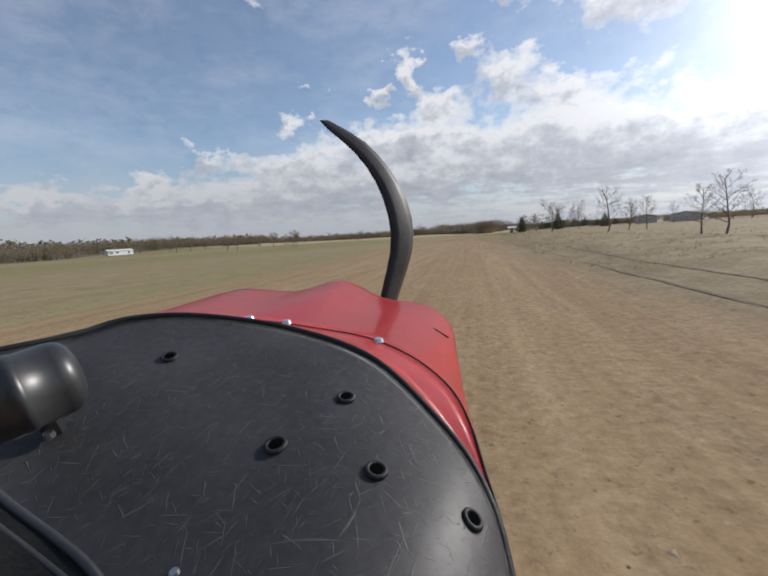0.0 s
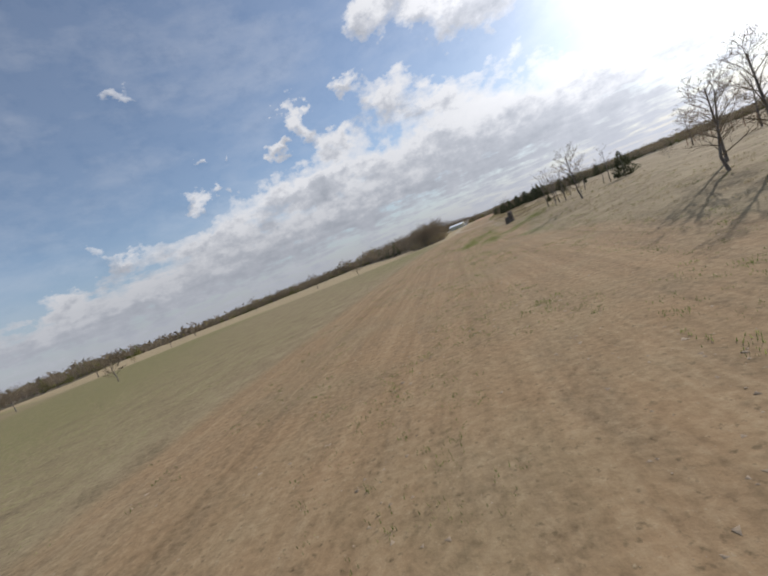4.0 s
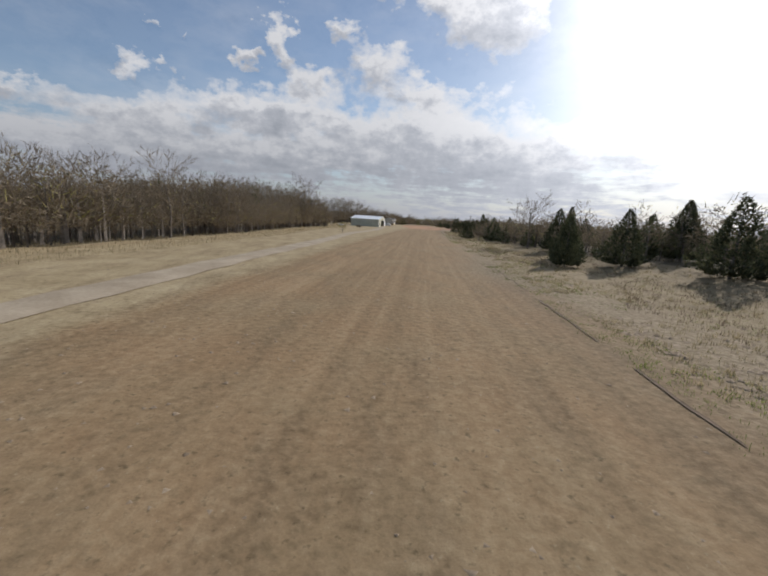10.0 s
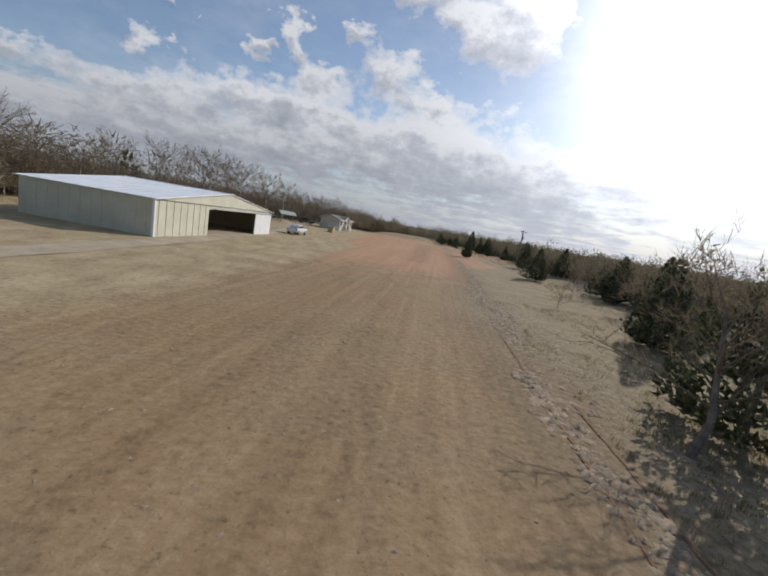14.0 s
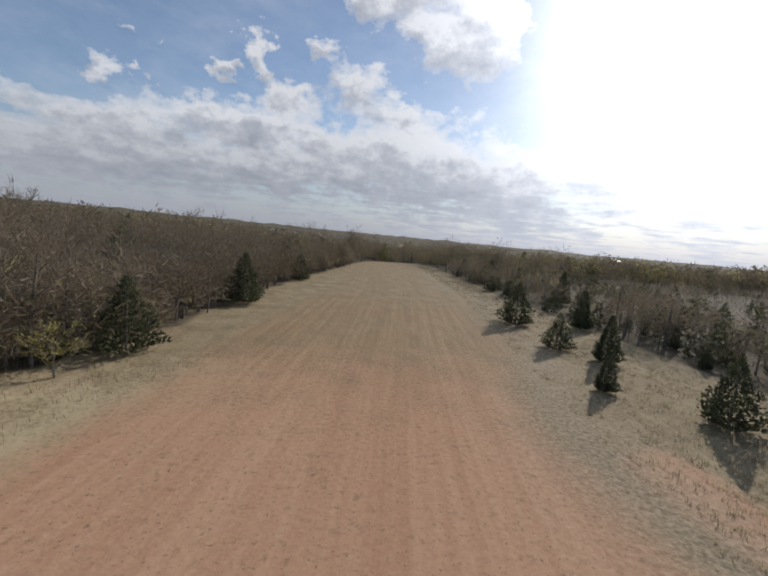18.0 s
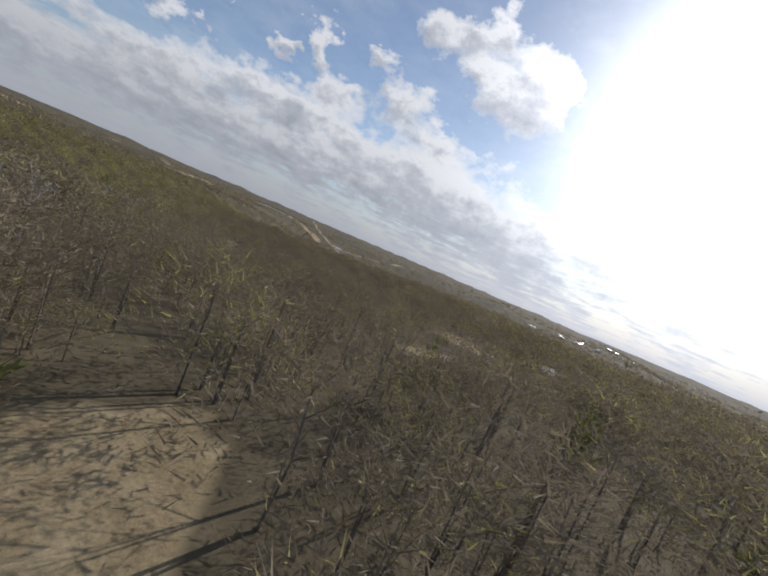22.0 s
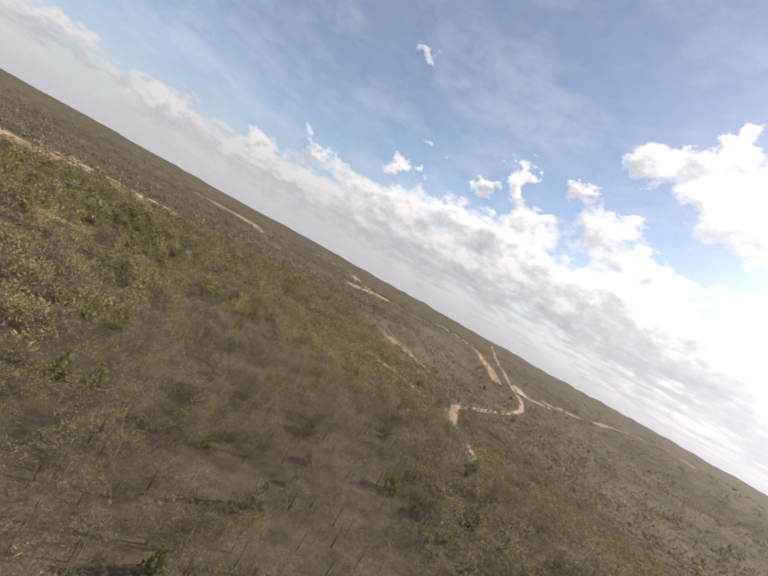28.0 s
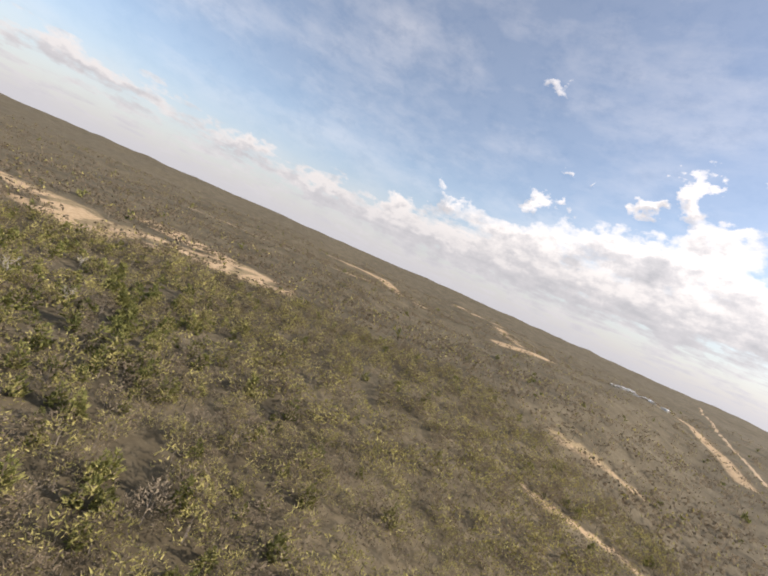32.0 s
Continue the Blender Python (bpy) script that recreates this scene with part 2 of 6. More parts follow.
M = {
    "bark": surface("bark", (0.10, 0.085, 0.07), (0.25, 0.215, 0.18), 3, 0.9, 0.3, fine=30, island=0.25),
    "twig": surface("twig", (0.142, 0.11, 0.073), (0.295, 0.238, 0.163), 0.12, 0.9, fine=2, island=0.4),
    "crown_far": surface("crown_far", (0.155, 0.124, 0.083), (0.255, 0.208, 0.143), 0.03, 0.9, fine=0.4, island=0.25),
    "bud": surface("bud", (0.225, 0.205, 0.06), (0.48, 0.425, 0.16), 0.1, 0.85, fine=2, island=0.6),
    "cedar": surface("cedar", (0.05, 0.06, 0.034), (0.16, 0.165, 0.085), 0.5, 0.85, fine=4, island=0.6),
    "cedar_far": surface("cedar_far", (0.11, 0.122, 0.036), (0.28, 0.27, 0.09), 0.05, 0.85, fine=1, island=0.6),
    "pale_bark": surface("pale_bark", (0.28, 0.25, 0.21), (0.5, 0.46, 0.40), 2, 0.85, 0.2, island=0.3),
    "straw": surface("straw", (0.20, 0.165, 0.09), (0.42, 0.35, 0.21), 1, 0.9, fine=8, island=0.6),
    "weed": surface("weed", (0.12, 0.088, 0.06), (0.25, 0.19, 0.13), 1, 0.9, fine=8, island=0.6),
    "grass": surface("grass", (0.105, 0.13, 0.036), (0.26, 0.275, 0.095), 1, 0.8, fine=8, island=0.6),
    "clod": surface("clod", (0.22, 0.165, 0.11), (0.40, 0.31, 0.21), 3, 0.95, 0.3, fine=30, island=0.3),
    "stump": surface("stump", (0.08, 0.066, 0.052), (0.22, 0.18, 0.14), 4, 0.9, 0.4, fine=20),
    "roof_white": surface("roof_white", (0.68, 0.70, 0.72), (0.82, 0.83, 0.84), 0.6, 0.4, fine=3, spec=0.5),
    "siding_cream": surface("siding_cream", (0.52, 0.50, 0.38), (0.62, 0.60, 0.47), 0.7, 0.6, fine=5),
    "siding_tan": surface("siding_tan", (0.50, 0.46, 0.39), (0.62, 0.575, 0.50), 0.7, 0.7, fine=5),
    "trim_white": surface("trim_white", (0.70, 0.70, 0.68), (0.82, 0.82, 0.80), 2, 0.5, fine=9),
    "shingle": surface("shingle", (0.13, 0.12, 0.11), (0.24, 0.22, 0.20), 2, 0.95, 0.4, fine=14, island=0.4),
    "shutter": surface("shutter", (0.08, 0.075, 0.07), (0.14, 0.13, 0.12), 3, 0.6, fine=20),
    "shed_wood": surface("shed_wood", (0.40, 0.29, 0.16), (0.58, 0.43, 0.26), 3, 0.8, 0.2, fine=20, island=0.3),
    "dark_in": surface("dark_in", (0.02, 0.02, 0.022), (0.05, 0.05, 0.05), 2, 0.9),
    "pole_wood": surface("pole_wood", (0.16, 0.125, 0.095), (0.30, 0.25, 0.20), 3, 0.9, 0.3, fine=30),
    "grey_metal": surface("grey_metal", (0.32, 0.33, 0.34), (0.48, 0.49, 0.50), 3, 0.45, metal=0.6, fine=20),
    "rusty": surface("rusty", (0.13, 0.06, 0.03), (0.30, 0.15, 0.08), 4, 0.85, 0.3, fine=30),
    "white_paint": surface("white_paint", (0.66, 0.66, 0.64), (0.82, 0.82, 0.80), 2, 0.45, fine=12),
    "tin_green": surface("tin_green", (0.42, 0.48, 0.40), (0.62, 0.66, 0.58), 2, 0.5, fine=10),
    "gravel": surface("gravel", (0.31, 0.245, 0.165), (0.47, 0.385, 0.275), 0.6, 0.95, 0.5, fine=9),
    "sand_road": surface("sand_road", (0.38, 0.28, 0.17), (0.52, 0.395, 0.255), 0.1, 0.95, 0.3, fine=3),
    "hay": surface("hay", (0.12, 0.09, 0.05), (0.25, 0.19, 0.10), 4, 0.95, 0.4, fine=30),
    "rock": surface("rock", (0.35, 0.33, 0.30), (0.58, 0.56, 0.52), 2, 0.9, 0.4, fine=16, island=0.3),
    "rubber": surface("rubber", (0.008, 0.008, 0.009), (0.022, 0.022, 0.022), 20, 0.6, 0.1, fine=200),
    "steel": surface("steel", (0.45, 0.45, 0.46), (0.7, 0.7, 0.7), 30, 0.3, metal=1.0, fine=300),
    "blade": surface("blade", (0.02, 0.018, 0.018), (0.05, 0.045, 0.045), 6, 0.5, fine=60),
    "car_white": surface("car_white", (0.6, 0.6, 0.6), (0.72, 0.72, 0.72), 2, 0.3, fine=10, spec=0.5),
}
# thin stalks and leaves let some light through
for key in ("straw", "weed", "grass", "twig", "crown_far", "bud", "cedar", "cedar_far"):
    tn, tl = M[key].node_tree.nodes, M[key].node_tree.links
    body_ = tn["Principled BSDF"]
    thru, blend_ = tn.new("ShaderNodeBsdfTranslucent"), tn.new("ShaderNodeMixShader")
    tl.new(body_.inputs["Base Color"].links[0].from_socket, thru.inputs[0])
    blend_.inputs[0].default_value = {"straw": 0.5, "weed": 0.4, "grass": 0.6, "crown_far": 0.5}.get(key, 0.3)
    tl.new(body_.outputs[0], blend_.inputs[1])
    tl.new(thru.outputs[0], blend_.inputs[2])
    tl.new(blend_.outputs[0], tn["Material Output"].inputs[0])
glass = bpy.data.materials.new("window_glass")
glass.use_nodes = True
glass.node_tree.nodes["Principled BSDF"].inputs["Base Color"].default_value = (0.03, 0.035, 0.04, 1)
glass.node_tree.nodes["Principled BSDF"].inputs["Roughness"].default_value = 0.08
M["glass"] = glass


# ---- shape helpers ----
def part(name, bm, material, parent=None, label="", smooth=False):
    """Links a bmesh as one mesh object, under a thing or a part."""
    me = bpy.data.meshes.new(name)
    bm.to_mesh(me)
    bm.free()
    for m in material if isinstance(material, (list, tuple)) else (material,):
        me.materials.append(M[m] if isinstance(m, str) else m)
    if smooth:
        me.polygons.foreach_set("use_smooth", [True] * len(me.polygons))
    ob = new(name, me)
    if parent:
        ob.parent = parent
    if label:
        tagged(ob, label)
    return ob


def box(cx, cy, cz, sx_, sy_, sz_, bevel=0.0, bm=None, turn=0.0):
    """A box by its centre and sizes, its edges bevelled."""
    own = bmesh.new()
    bmesh.ops.create_cube(own, size=1.0, matrix=Matrix.Translation((cx, cy, cz)) @ Matrix.Rotation(turn, 4, "Z") @ Matrix.Diagonal((sx_, sy_, sz_, 1)))
    if bevel:
        bmesh.ops.bevel(own, geom=own.edges[:], offset=bevel, segments=1, affect="EDGES")
    if bm is None:
        return own
    tmp = bpy.data.meshes.new("tmp")
    own.to_mesh(tmp)
    own.free()
    bm.from_mesh(tmp)
    bpy.data.meshes.remove(tmp)
    return bm


def rod(p0, p1, r0, r1, sides=8, bm=None):
    """A tapered rod from p0 to p1."""
    bm = bm or bmesh.new()
    p0, p1 = Vector(p0), Vector(p1)
    q = (p1 - p0).to_track_quat("Z", "Y").to_matrix()
    rings = []
    for p, r in ((p0, r0), (p1, r1)):
        rings.append([bm.verts.new(p + q @ Vector((r * math.cos(2 * math.pi * i / sides), r * math.sin(2 * math.pi * i / sides), 0))) for i in range(sides)])
    for i in range(sides):
        bm.faces.new((rings[0][i], rings[0][(i + 1) % sides], rings[1][(i + 1) % sides], rings[1][i]))
    bm.faces.new(rings[0][::-1])
    bm.faces.new(rings[1])
    return bm


def plate(points, thick, bm=None):
    """A flat plate: the outline pushed by thick along its normal."""
    bm = bm or bmesh.new()
    pts = [Vector(p) for p in points]
    n = (pts[1] - pts[0]).cross(pts[2] - pts[0]).normalized() * thick
    a, b = [bm.verts.new(p) for p in pts], [bm.verts.new(p - n) for p in pts]
    bm.faces.new(a)
    bm.faces.new(b[::-1])
    for i in range(len(pts)):
        j = (i + 1) % len(pts)
        bm.faces.new((a[j], a[i], b[i], b[j]))
    return bm


def empty(name, x, y, z, turn=0.0):
    ob = new(name)
    ob.matrix_world = pose(x, y, z, 0, 0, turn)
    return ob


# ---- the lie of the land ----
def smooth(a, b, v):
    u = np.clip((np.asarray(v, float) - a) / (b - a), 0, 1)
    return u * u * (3 - 2 * u)


AXIS_Y = (-400, 0, 60, 119, 178, 237, 294, 353, 415, 478, 538, 592, 655, 5000)
AXIS_X = (-3, -3, -5, -5, 0, 9, 19, 30, 43, 58, 68, 79, 87, 140)


def axis(y):
    return np.interp(y, AXIS_Y, AXIS_X)


def wave(x, y):
    """Slow rolling from -1 to 1."""
    return (np.sin(x / 83 + 1.3) * np.cos(y / 97 + 0.4) + 0.6 * np.sin(x / 41 - y / 57) + 0.5 * np.sin(x / 211 + y / 173 + 2)) / 2.1


def ripple(x, y):
    """Small unevenness from -1 to 1."""
    return (np.sin(x * 2.1 + np.sin(y * 0.7) * 2) * np.sin(y * 1.7 + x * 0.3) + np.sin(x * 0.9 - y * 0.45 + 1)) / 2


def near_line(x, y, pts):
    """Distance to a line of points."""
    best = np.full(np.shape(np.asarray(x) + np.asarray(y)), 1e9)
    for (ax, ay), (bx, by) in zip(pts, pts[1:]):
        vx, vy = bx - ax, by - ay
        u = np.clip(((x - ax) * vx + (y - ay) * vy) / (vx * vx + vy * vy), 0, 1)
        best = np.minimum(best, np.hypot(x - ax - u * vx, y - ay - u * vy))
    return best


def land(x, y):
    """The height of the ground."""
    x, y = np.asarray(x, float), np.asarray(y, float)
    off = np.abs(x - axis(y))
    side = x - axis(y)
    z = (1.05 * smooth(6, 18, side) + 0.007 * np.clip(side - 16, 0, 120)) * (1 - smooth(205, 262, y))
    z = z + 0.8 * smooth(15, 26, side) * smooth(225, 265, y) * (1 - smooth(345, 385, y))
    z = z + 0.45 * smooth(478, 500, y) * (1 - smooth(540, 575, y)) * (1 - smooth(-22, -12, side)) * smooth(-75, -45, side)
    z = z - 8 * smooth(640, 790, y)
    away = np.maximum(smooth(90, 300, off), smooth(680, 860, y))
    z = z + 3.5 * wave(x, y) * away
    far = np.hypot(x - 40, y - 500)
    z = z + smooth(900, 3600, far) * (26 + 16 * wave(x * 0.35, y * 0.35))
    z = z + 7 * wave(x * 1.3 + 50, y * 1.3) * smooth(1080, 1450, y)
    z = z + 6 * wave(x * 1.3 + 50, y * 1.3) * smooth(230, 480, off)
    # the valley east of the lower woods
    z = z - 28 * smooth(-90, 60, x) * smooth(925, 1120, y) * (1 - smooth(1500, 2300, y)) * (1 - smooth(320, 700, x))
    return z + 0.03 * ripple(x, y) * (off < 80)


GREEN_BAND = [(0.2, 171), (1.6, 178.5), (2.6, 182), (4.2, 185), (6.3, 189.5)]
GREEN_SIDE = [(3.5, 170), (6, 172.5), (9, 175), (13, 181)]
GRAVEL_ROAD = [(140, 205), (70, 232), (40, 243), (27, 248.5), (20, 252), (14.2, 259), (11.6, 270), (11.4, 285), (12, 305), (14.5, 322), (17.2, 338), (19, 351), (21.5, 371), (28, 399), (31, 420), (35, 450), (37, 480), (35.5, 500), (33, 512), (28, 522)]
FORK_ROAD = [(93, 998), (89, 1030), (84, 1072), (77, 1098), (71, 1113), (68, 1140), (66, 1163), (64, 1177), (87, 1251), (117, 1366), (137, 1451), (137, 1507), (128, 1568), (121, 1689), (102, 1776), (91, 1895), (74, 1960), (45, 2197), (-9, 2957)]
HOUSE_ROAD = [(121, 713), (127, 718), (133, 722), (153, 729), (170, 737), (195, 733), (212, 705), (222, 672), (250, 600)]
PALE_LINE = [(-17, 1105), (2, 1121), (20, 1135), (43, 1137), (60, 1141)]
SECOND_LINE = [(-34, 1202), (-12, 1234), (15, 1256)]
SAND_BAND = [(-330, 925), (-298, 950), (-245, 972), (-250, 1020), (-222, 1083), (-300, 1060), (-345, 1042)]
FIELD_PATCH = [(101, 1748), (133, 1745), (149, 1599), (194, 1660)]
FAR_PALE = [[(-239, 1523), (-217, 1573), (-194, 1660)], [(-700, 1500), (-580, 1600), (-430, 1555)], [(-700, 2060), (-480, 1950), (-200, 1620)], [(205, 1790), (246, 1830), (330, 1870), (420, 2050), (520, 2110), (680, 2230)], [(-90, 2030), (20, 1900), (90, 1640)], [(-620, 1150), (-520, 1300), (-500, 1500)]]


# ---- the ground: one sheet to the horizon ----
def spread(stops):
    """Grid lines from (value, step) stops: the step changes evenly between them."""
    out = [stops[0][0]]
    for (a, s0), (b, s1) in zip(stops, stops[1:]):
        while out[-1] < b - 1e-6:
            u = (out[-1] - a) / (b - a)
            out.append(min(b, out[-1] + s0 + (s1 - s0) * u))
    return np.array(out)


gx = spread([(-4600, 320), (-700, 40), (-330, 6), (-60, 3), (-30, 1.5), (125, 1.5), (170, 5), (320, 9), (700, 40), (4600, 320)])
gy = spread([(-3000, 300), (-60, 8), (-10, 1.5), (600, 1.5), (720, 3), (1130, 6), (1600, 22), (5000, 300)])
GX, GY = np.meshgrid(gx, gy)
GZ = land(GX, GY)
off = GX - axis(GY)
edge = 7.5 + 1.2 * np.sin(GY / 9) + 0.7 * np.sin(GY / 3.7) + 7 * (smooth(462, 478, GY) - smooth(500, 525, GY))
# rutted, turned soil along the strip's edge
rut = np.exp(-((off - edge - 2.2) / 2.8) ** 2) * (smooth(183, 205, GY) - smooth(600, 650, GY))
rng = np.random.default_rng(5)
GZ = GZ + rut * rng.uniform(-0.04, 0.06, GX.shape) + (np.abs(off) < 60) * rng.uniform(-0.012, 0.012, GX.shape)

near_left = np.interp(GY, (0, 230, 262, 470, 480, 505, 530, 545, 600, 660), (-14, -9, -6, -7, -11, -12, -13, -12, -10, -9))
in_strip = smooth(-2.5, 1.5, off - near_left) * (1 - smooth(-1.0, 2.5, off - edge)) * (1 - smooth(652, 664, GY)) * (1 - 0.5 * smooth(560, 590, GY))
red = 0.85 * in_strip * smooth(425, 470, GY) * (1 - smooth(540, 580, GY))
red_wide = np.exp(-(((GX - 84) / 9) ** 2 + ((GY - 512) / 13) ** 2)) + 0.8 * np.exp(-(((GX - 92) / 12) ** 2 + ((GY - 500) / 5) ** 2))
red_track = np.exp(-(near_line(GX, GY, [(77.5, 508), (80, 521), (80.6, 533), (80.8, 541), (80.2, 549)]) / 1.9) ** 2)
red = np.clip(red + red_wide * (off > 4) + 0.95 * red_track, 0, 1)
fork_d, house_d, pale_d = near_line(GX, GY, FORK_ROAD), near_line(GX, GY, HOUSE_ROAD), near_line(GX, GY, PALE_LINE)
eroded = smooth(-0.65, 0.15, np.sin(GX / 8 + 2 * np.sin(GY / 13)) * np.sin(GY / 9 + np.sin(GX / 17)) + 0.5 * np.sin(GX / 4.1 + GY / 6.3))
sand = np.maximum.reduce([eroded * (1 - smooth(12, 34, near_line(GX, GY, SAND_BAND))), 1 - smooth(2.5, 5, fork_d), 1 - smooth(1.5, 3.5, house_d), 0.8 * (1 - smooth(1.5, 4, pale_d)), 0.55 * (1 - smooth(3, 9, near_line(GX, GY, SECOND_LINE))),
                          1 - smooth(8, 16, near_line(GX, GY, FIELD_PATCH)), 1 - smooth(7, 16, np.hypot(GX - 156, GY - 766)), 0.7 * (1 - smooth(1, 3.5, near_line(GX, GY, [(66, 800), (70, 780), (80, 755)]))),
                          *[1 - smooth(5, 22, near_line(GX, GY, line)) for line in FAR_PALE], 1 - smooth(4, 9, np.hypot(GX + 88, GY - 915))])
green_field = (1 - smooth(-17, -4, GX - axis(GY))) * (1 - smooth(246, 274, GY)) * (0.72 + 0.28 * np.sin(GX / 17 + np.sin(GY / 29)))
tuft = smooth(0.25, 0.8, np.sin(GX * 0.55 + 2 * np.sin(GY * 0.17)) * np.sin(GY * 0.42 + np.sin(GX * 0.3))) * (smooth(128, 165, GY) - smooth(196, 222, GY)) * smooth(-3, 2, off) * (1 - smooth(9, 18, off))
tuft = np.maximum(tuft * 0.7, smooth(-0.25, 0.5, np.sin(GX * 1.9 + 2 * np.sin(GY * 0.8)) * np.sin(GY * 1.1 + np.sin(GX * 1.3)) + 0.55) * np.maximum(np.exp(-(near_line(GX, GY, GREEN_BAND) / 2.0) ** 2), np.exp(-(near_line(GX, GY, GREEN_SIDE) / 2.4) ** 2)))
green = np.clip(green_field * 0.85 + tuft, 0, 1)


def left_edge(y):
    return np.interp(y, (255, 270, 300, 330, 350, 385, 415, 440, 475, 500, 522, 538, 545, 560, 600, 612, 640, 655, 668), (-30, -3, -2, 3, 6, 9, 15, 12, 11, 22, 29, 33, 49, 56, 64, 68, 76, 82, 97))


def right_edge(y):
    return np.interp(y, (280, 300, 330, 376, 400, 440, 470, 500, 530, 560, 600, 650, 668), (72, 56, 47, 50.5, 60, 69, 82, 88, 92, 95, 96, 100, 97))


def wooded(x, y):
    """1 where woods stand, 0 in the open."""
    x, y = np.asarray(x, float), np.asarray(y, float)
    aside = smooth(60, 140, np.abs(x - axis(y)))
    x, y = x + aside * (14 * np.sin(y / 31 + 1) + 7 * np.sin(y / 13 + x / 40)), y + aside * (16 * np.sin(x / 37) + 7 * np.sin(x / 15 + y / 50))
    w = ((x < left_edge(y)) | (x > right_edge(y))) & (y > 262)
    w |= (x < -225 + 0.10 * y) & (y <= 300) & (y > -100)
    w &= ~((y < 455) & (y > -100) & (x < 3 - 0.25 * (y - 208)) & (x > -215))
    w &= ~((y < 300) & (x < 60) & (x > -150))
    w |= (y <= 300) & (x > 330) & (y > -200)
    w &= ~((y < 300) & (y > 262) & (x > 60))
    for line, gap in ((FORK_ROAD, 4.5), (HOUSE_ROAD, 3.5), (PALE_LINE, 3), (SECOND_LINE, 5), (SAND_BAND, 15), (FIELD_PATCH, 16), (GRAVEL_ROAD, 5)):
        w &= near_line(x, y, line) > gap
    w &= np.hypot(x - 156, y - 766) > 13
    w &= np.hypot(x - 180, y - 757) > 10
    w &= np.hypot(x + 88, y - 915) > 7
    w &= near_line(x, y, [(66, 800), (70, 780), (80, 755)]) > 2
    w &= ~((np.abs(x - 16) < 18) & (np.abs(y - 436) < 14))
    return w


# wheel ruts: dark lines along the rise and the strip
rut_all = rut.copy()
rut_lines = [[(6.8, -6), (6.5, 12), (5.7, 24), (5.1, 40), (4.3, 54), (2.6, 70), (-0.6, 90), (-3.5, 120)], [(9, -6), (8.3, 14), (7.5, 25), (7.1, 45), (6.5, 60), (4.4, 78), (1, 105)], [(14, 85), (15, 62), (17, 40), (18, 10)],
             [(7.4, 190), (9.3, 208), (10.7, 217), (12.4, 224), (14.6, 238), (16.1, 247), (18, 255), (21.3, 267), (22.9, 275.6), (24.8, 286), (27, 297), (33, 326)],
             [(45.6, 384), (46.3, 388.5), (46.9, 393), (48.9, 407.8), (54.4, 432), (59.5, 452), (63.3, 468), (65, 476), (68.9, 496.5)], [(46.4, 384), (47.2, 388.5), (47.9, 393), (49.9, 407.8), (55.2, 432), (60.4, 452), (64.2, 468), (65.9, 476), (69.9, 496.5)],
             [(57, 462), (61.5, 482), (66.2, 501), (68.0, 509), (71, 522)], [(55.4, 462), (60, 482), (64.6, 501), (66.3, 509), (69, 522)], [(68, 492), (71, 500), (73.5, 509.7), (76, 525)], [(66, 504.9), (69.5, 506.2), (73, 506.9), (77.8, 506.8), (84, 507.6)], [(70, 509), (74.5, 506.5), (79, 503), (84, 501.5)]]
grooves = np.maximum.reduce([np.exp(-(near_line(GX, GY, line) / 1.0) ** 2) for line in rut_lines])
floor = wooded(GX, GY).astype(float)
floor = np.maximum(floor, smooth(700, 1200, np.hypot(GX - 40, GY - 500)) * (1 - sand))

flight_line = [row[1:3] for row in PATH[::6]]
# where the ground takes the colour of the treetops over it
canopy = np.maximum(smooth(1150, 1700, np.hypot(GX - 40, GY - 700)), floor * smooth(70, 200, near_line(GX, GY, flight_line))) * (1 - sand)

pale_left = (1 - smooth(-9, -3.5, off)) * smooth(228, 258, GY) * (1 - smooth(545, 570, GY)) * 0.9
ny, nx = GX.shape
gm = bpy.data.meshes.new("ground")
idx = np.arange(nx * ny).reshape(ny, nx)
quads = np.stack([idx[:-1, :-1], idx[:-1, 1:], idx[1:, 1:], idx[1:, :-1]], -1).reshape(-1, 4)
gm.vertices.add(nx * ny)
gm.vertices.foreach_set("co", np.stack([GX, GY, GZ], -1).astype(np.float32).ravel())
gm.loops.add(quads.size)
gm.loops.foreach_set("vertex_index", quads.astype(np.int32).ravel())
gm.polygons.add(len(quads))
gm.polygons.foreach_set("loop_start", np.arange(0, quads.size, 4, dtype=np.int32))
gm.polygons.foreach_set("use_smooth", np.ones(len(quads), bool))
gm.update()
for key, values in (("red", red), ("strip", in_strip), ("sand", sand), ("green", green), ("floor", floor), ("rut", rut_all), ("groove", grooves), ("canopy", canopy), ("across", off), ("pale", pale_left)):
    gm.attributes.new(key, "FLOAT", "POINT").data.foreach_set("value", values.astype(np.float32).ravel())
ground = tagged(new("ground", gm), "dry winter grassland, mown airstrip, red soil and leaf litter", "ground", kind="structure")

soil = bpy.data.materials.new("land")
soil.use_nodes = True
sn, sl = soil.node_tree.nodes, soil.node_tree.links
sb = sn["Principled BSDF"]
sb.inputs["Roughness"].default_value, sb.inputs["Specular IOR Level"].default_value = 0.95, 0.1
place = sn.new("ShaderNodeNewGeometry").outputs["Position"]


def sattr(name):
    n = sn.new("ShaderNodeAttribute")
    n.attribute_name = name
    return n.outputs["Fac"]


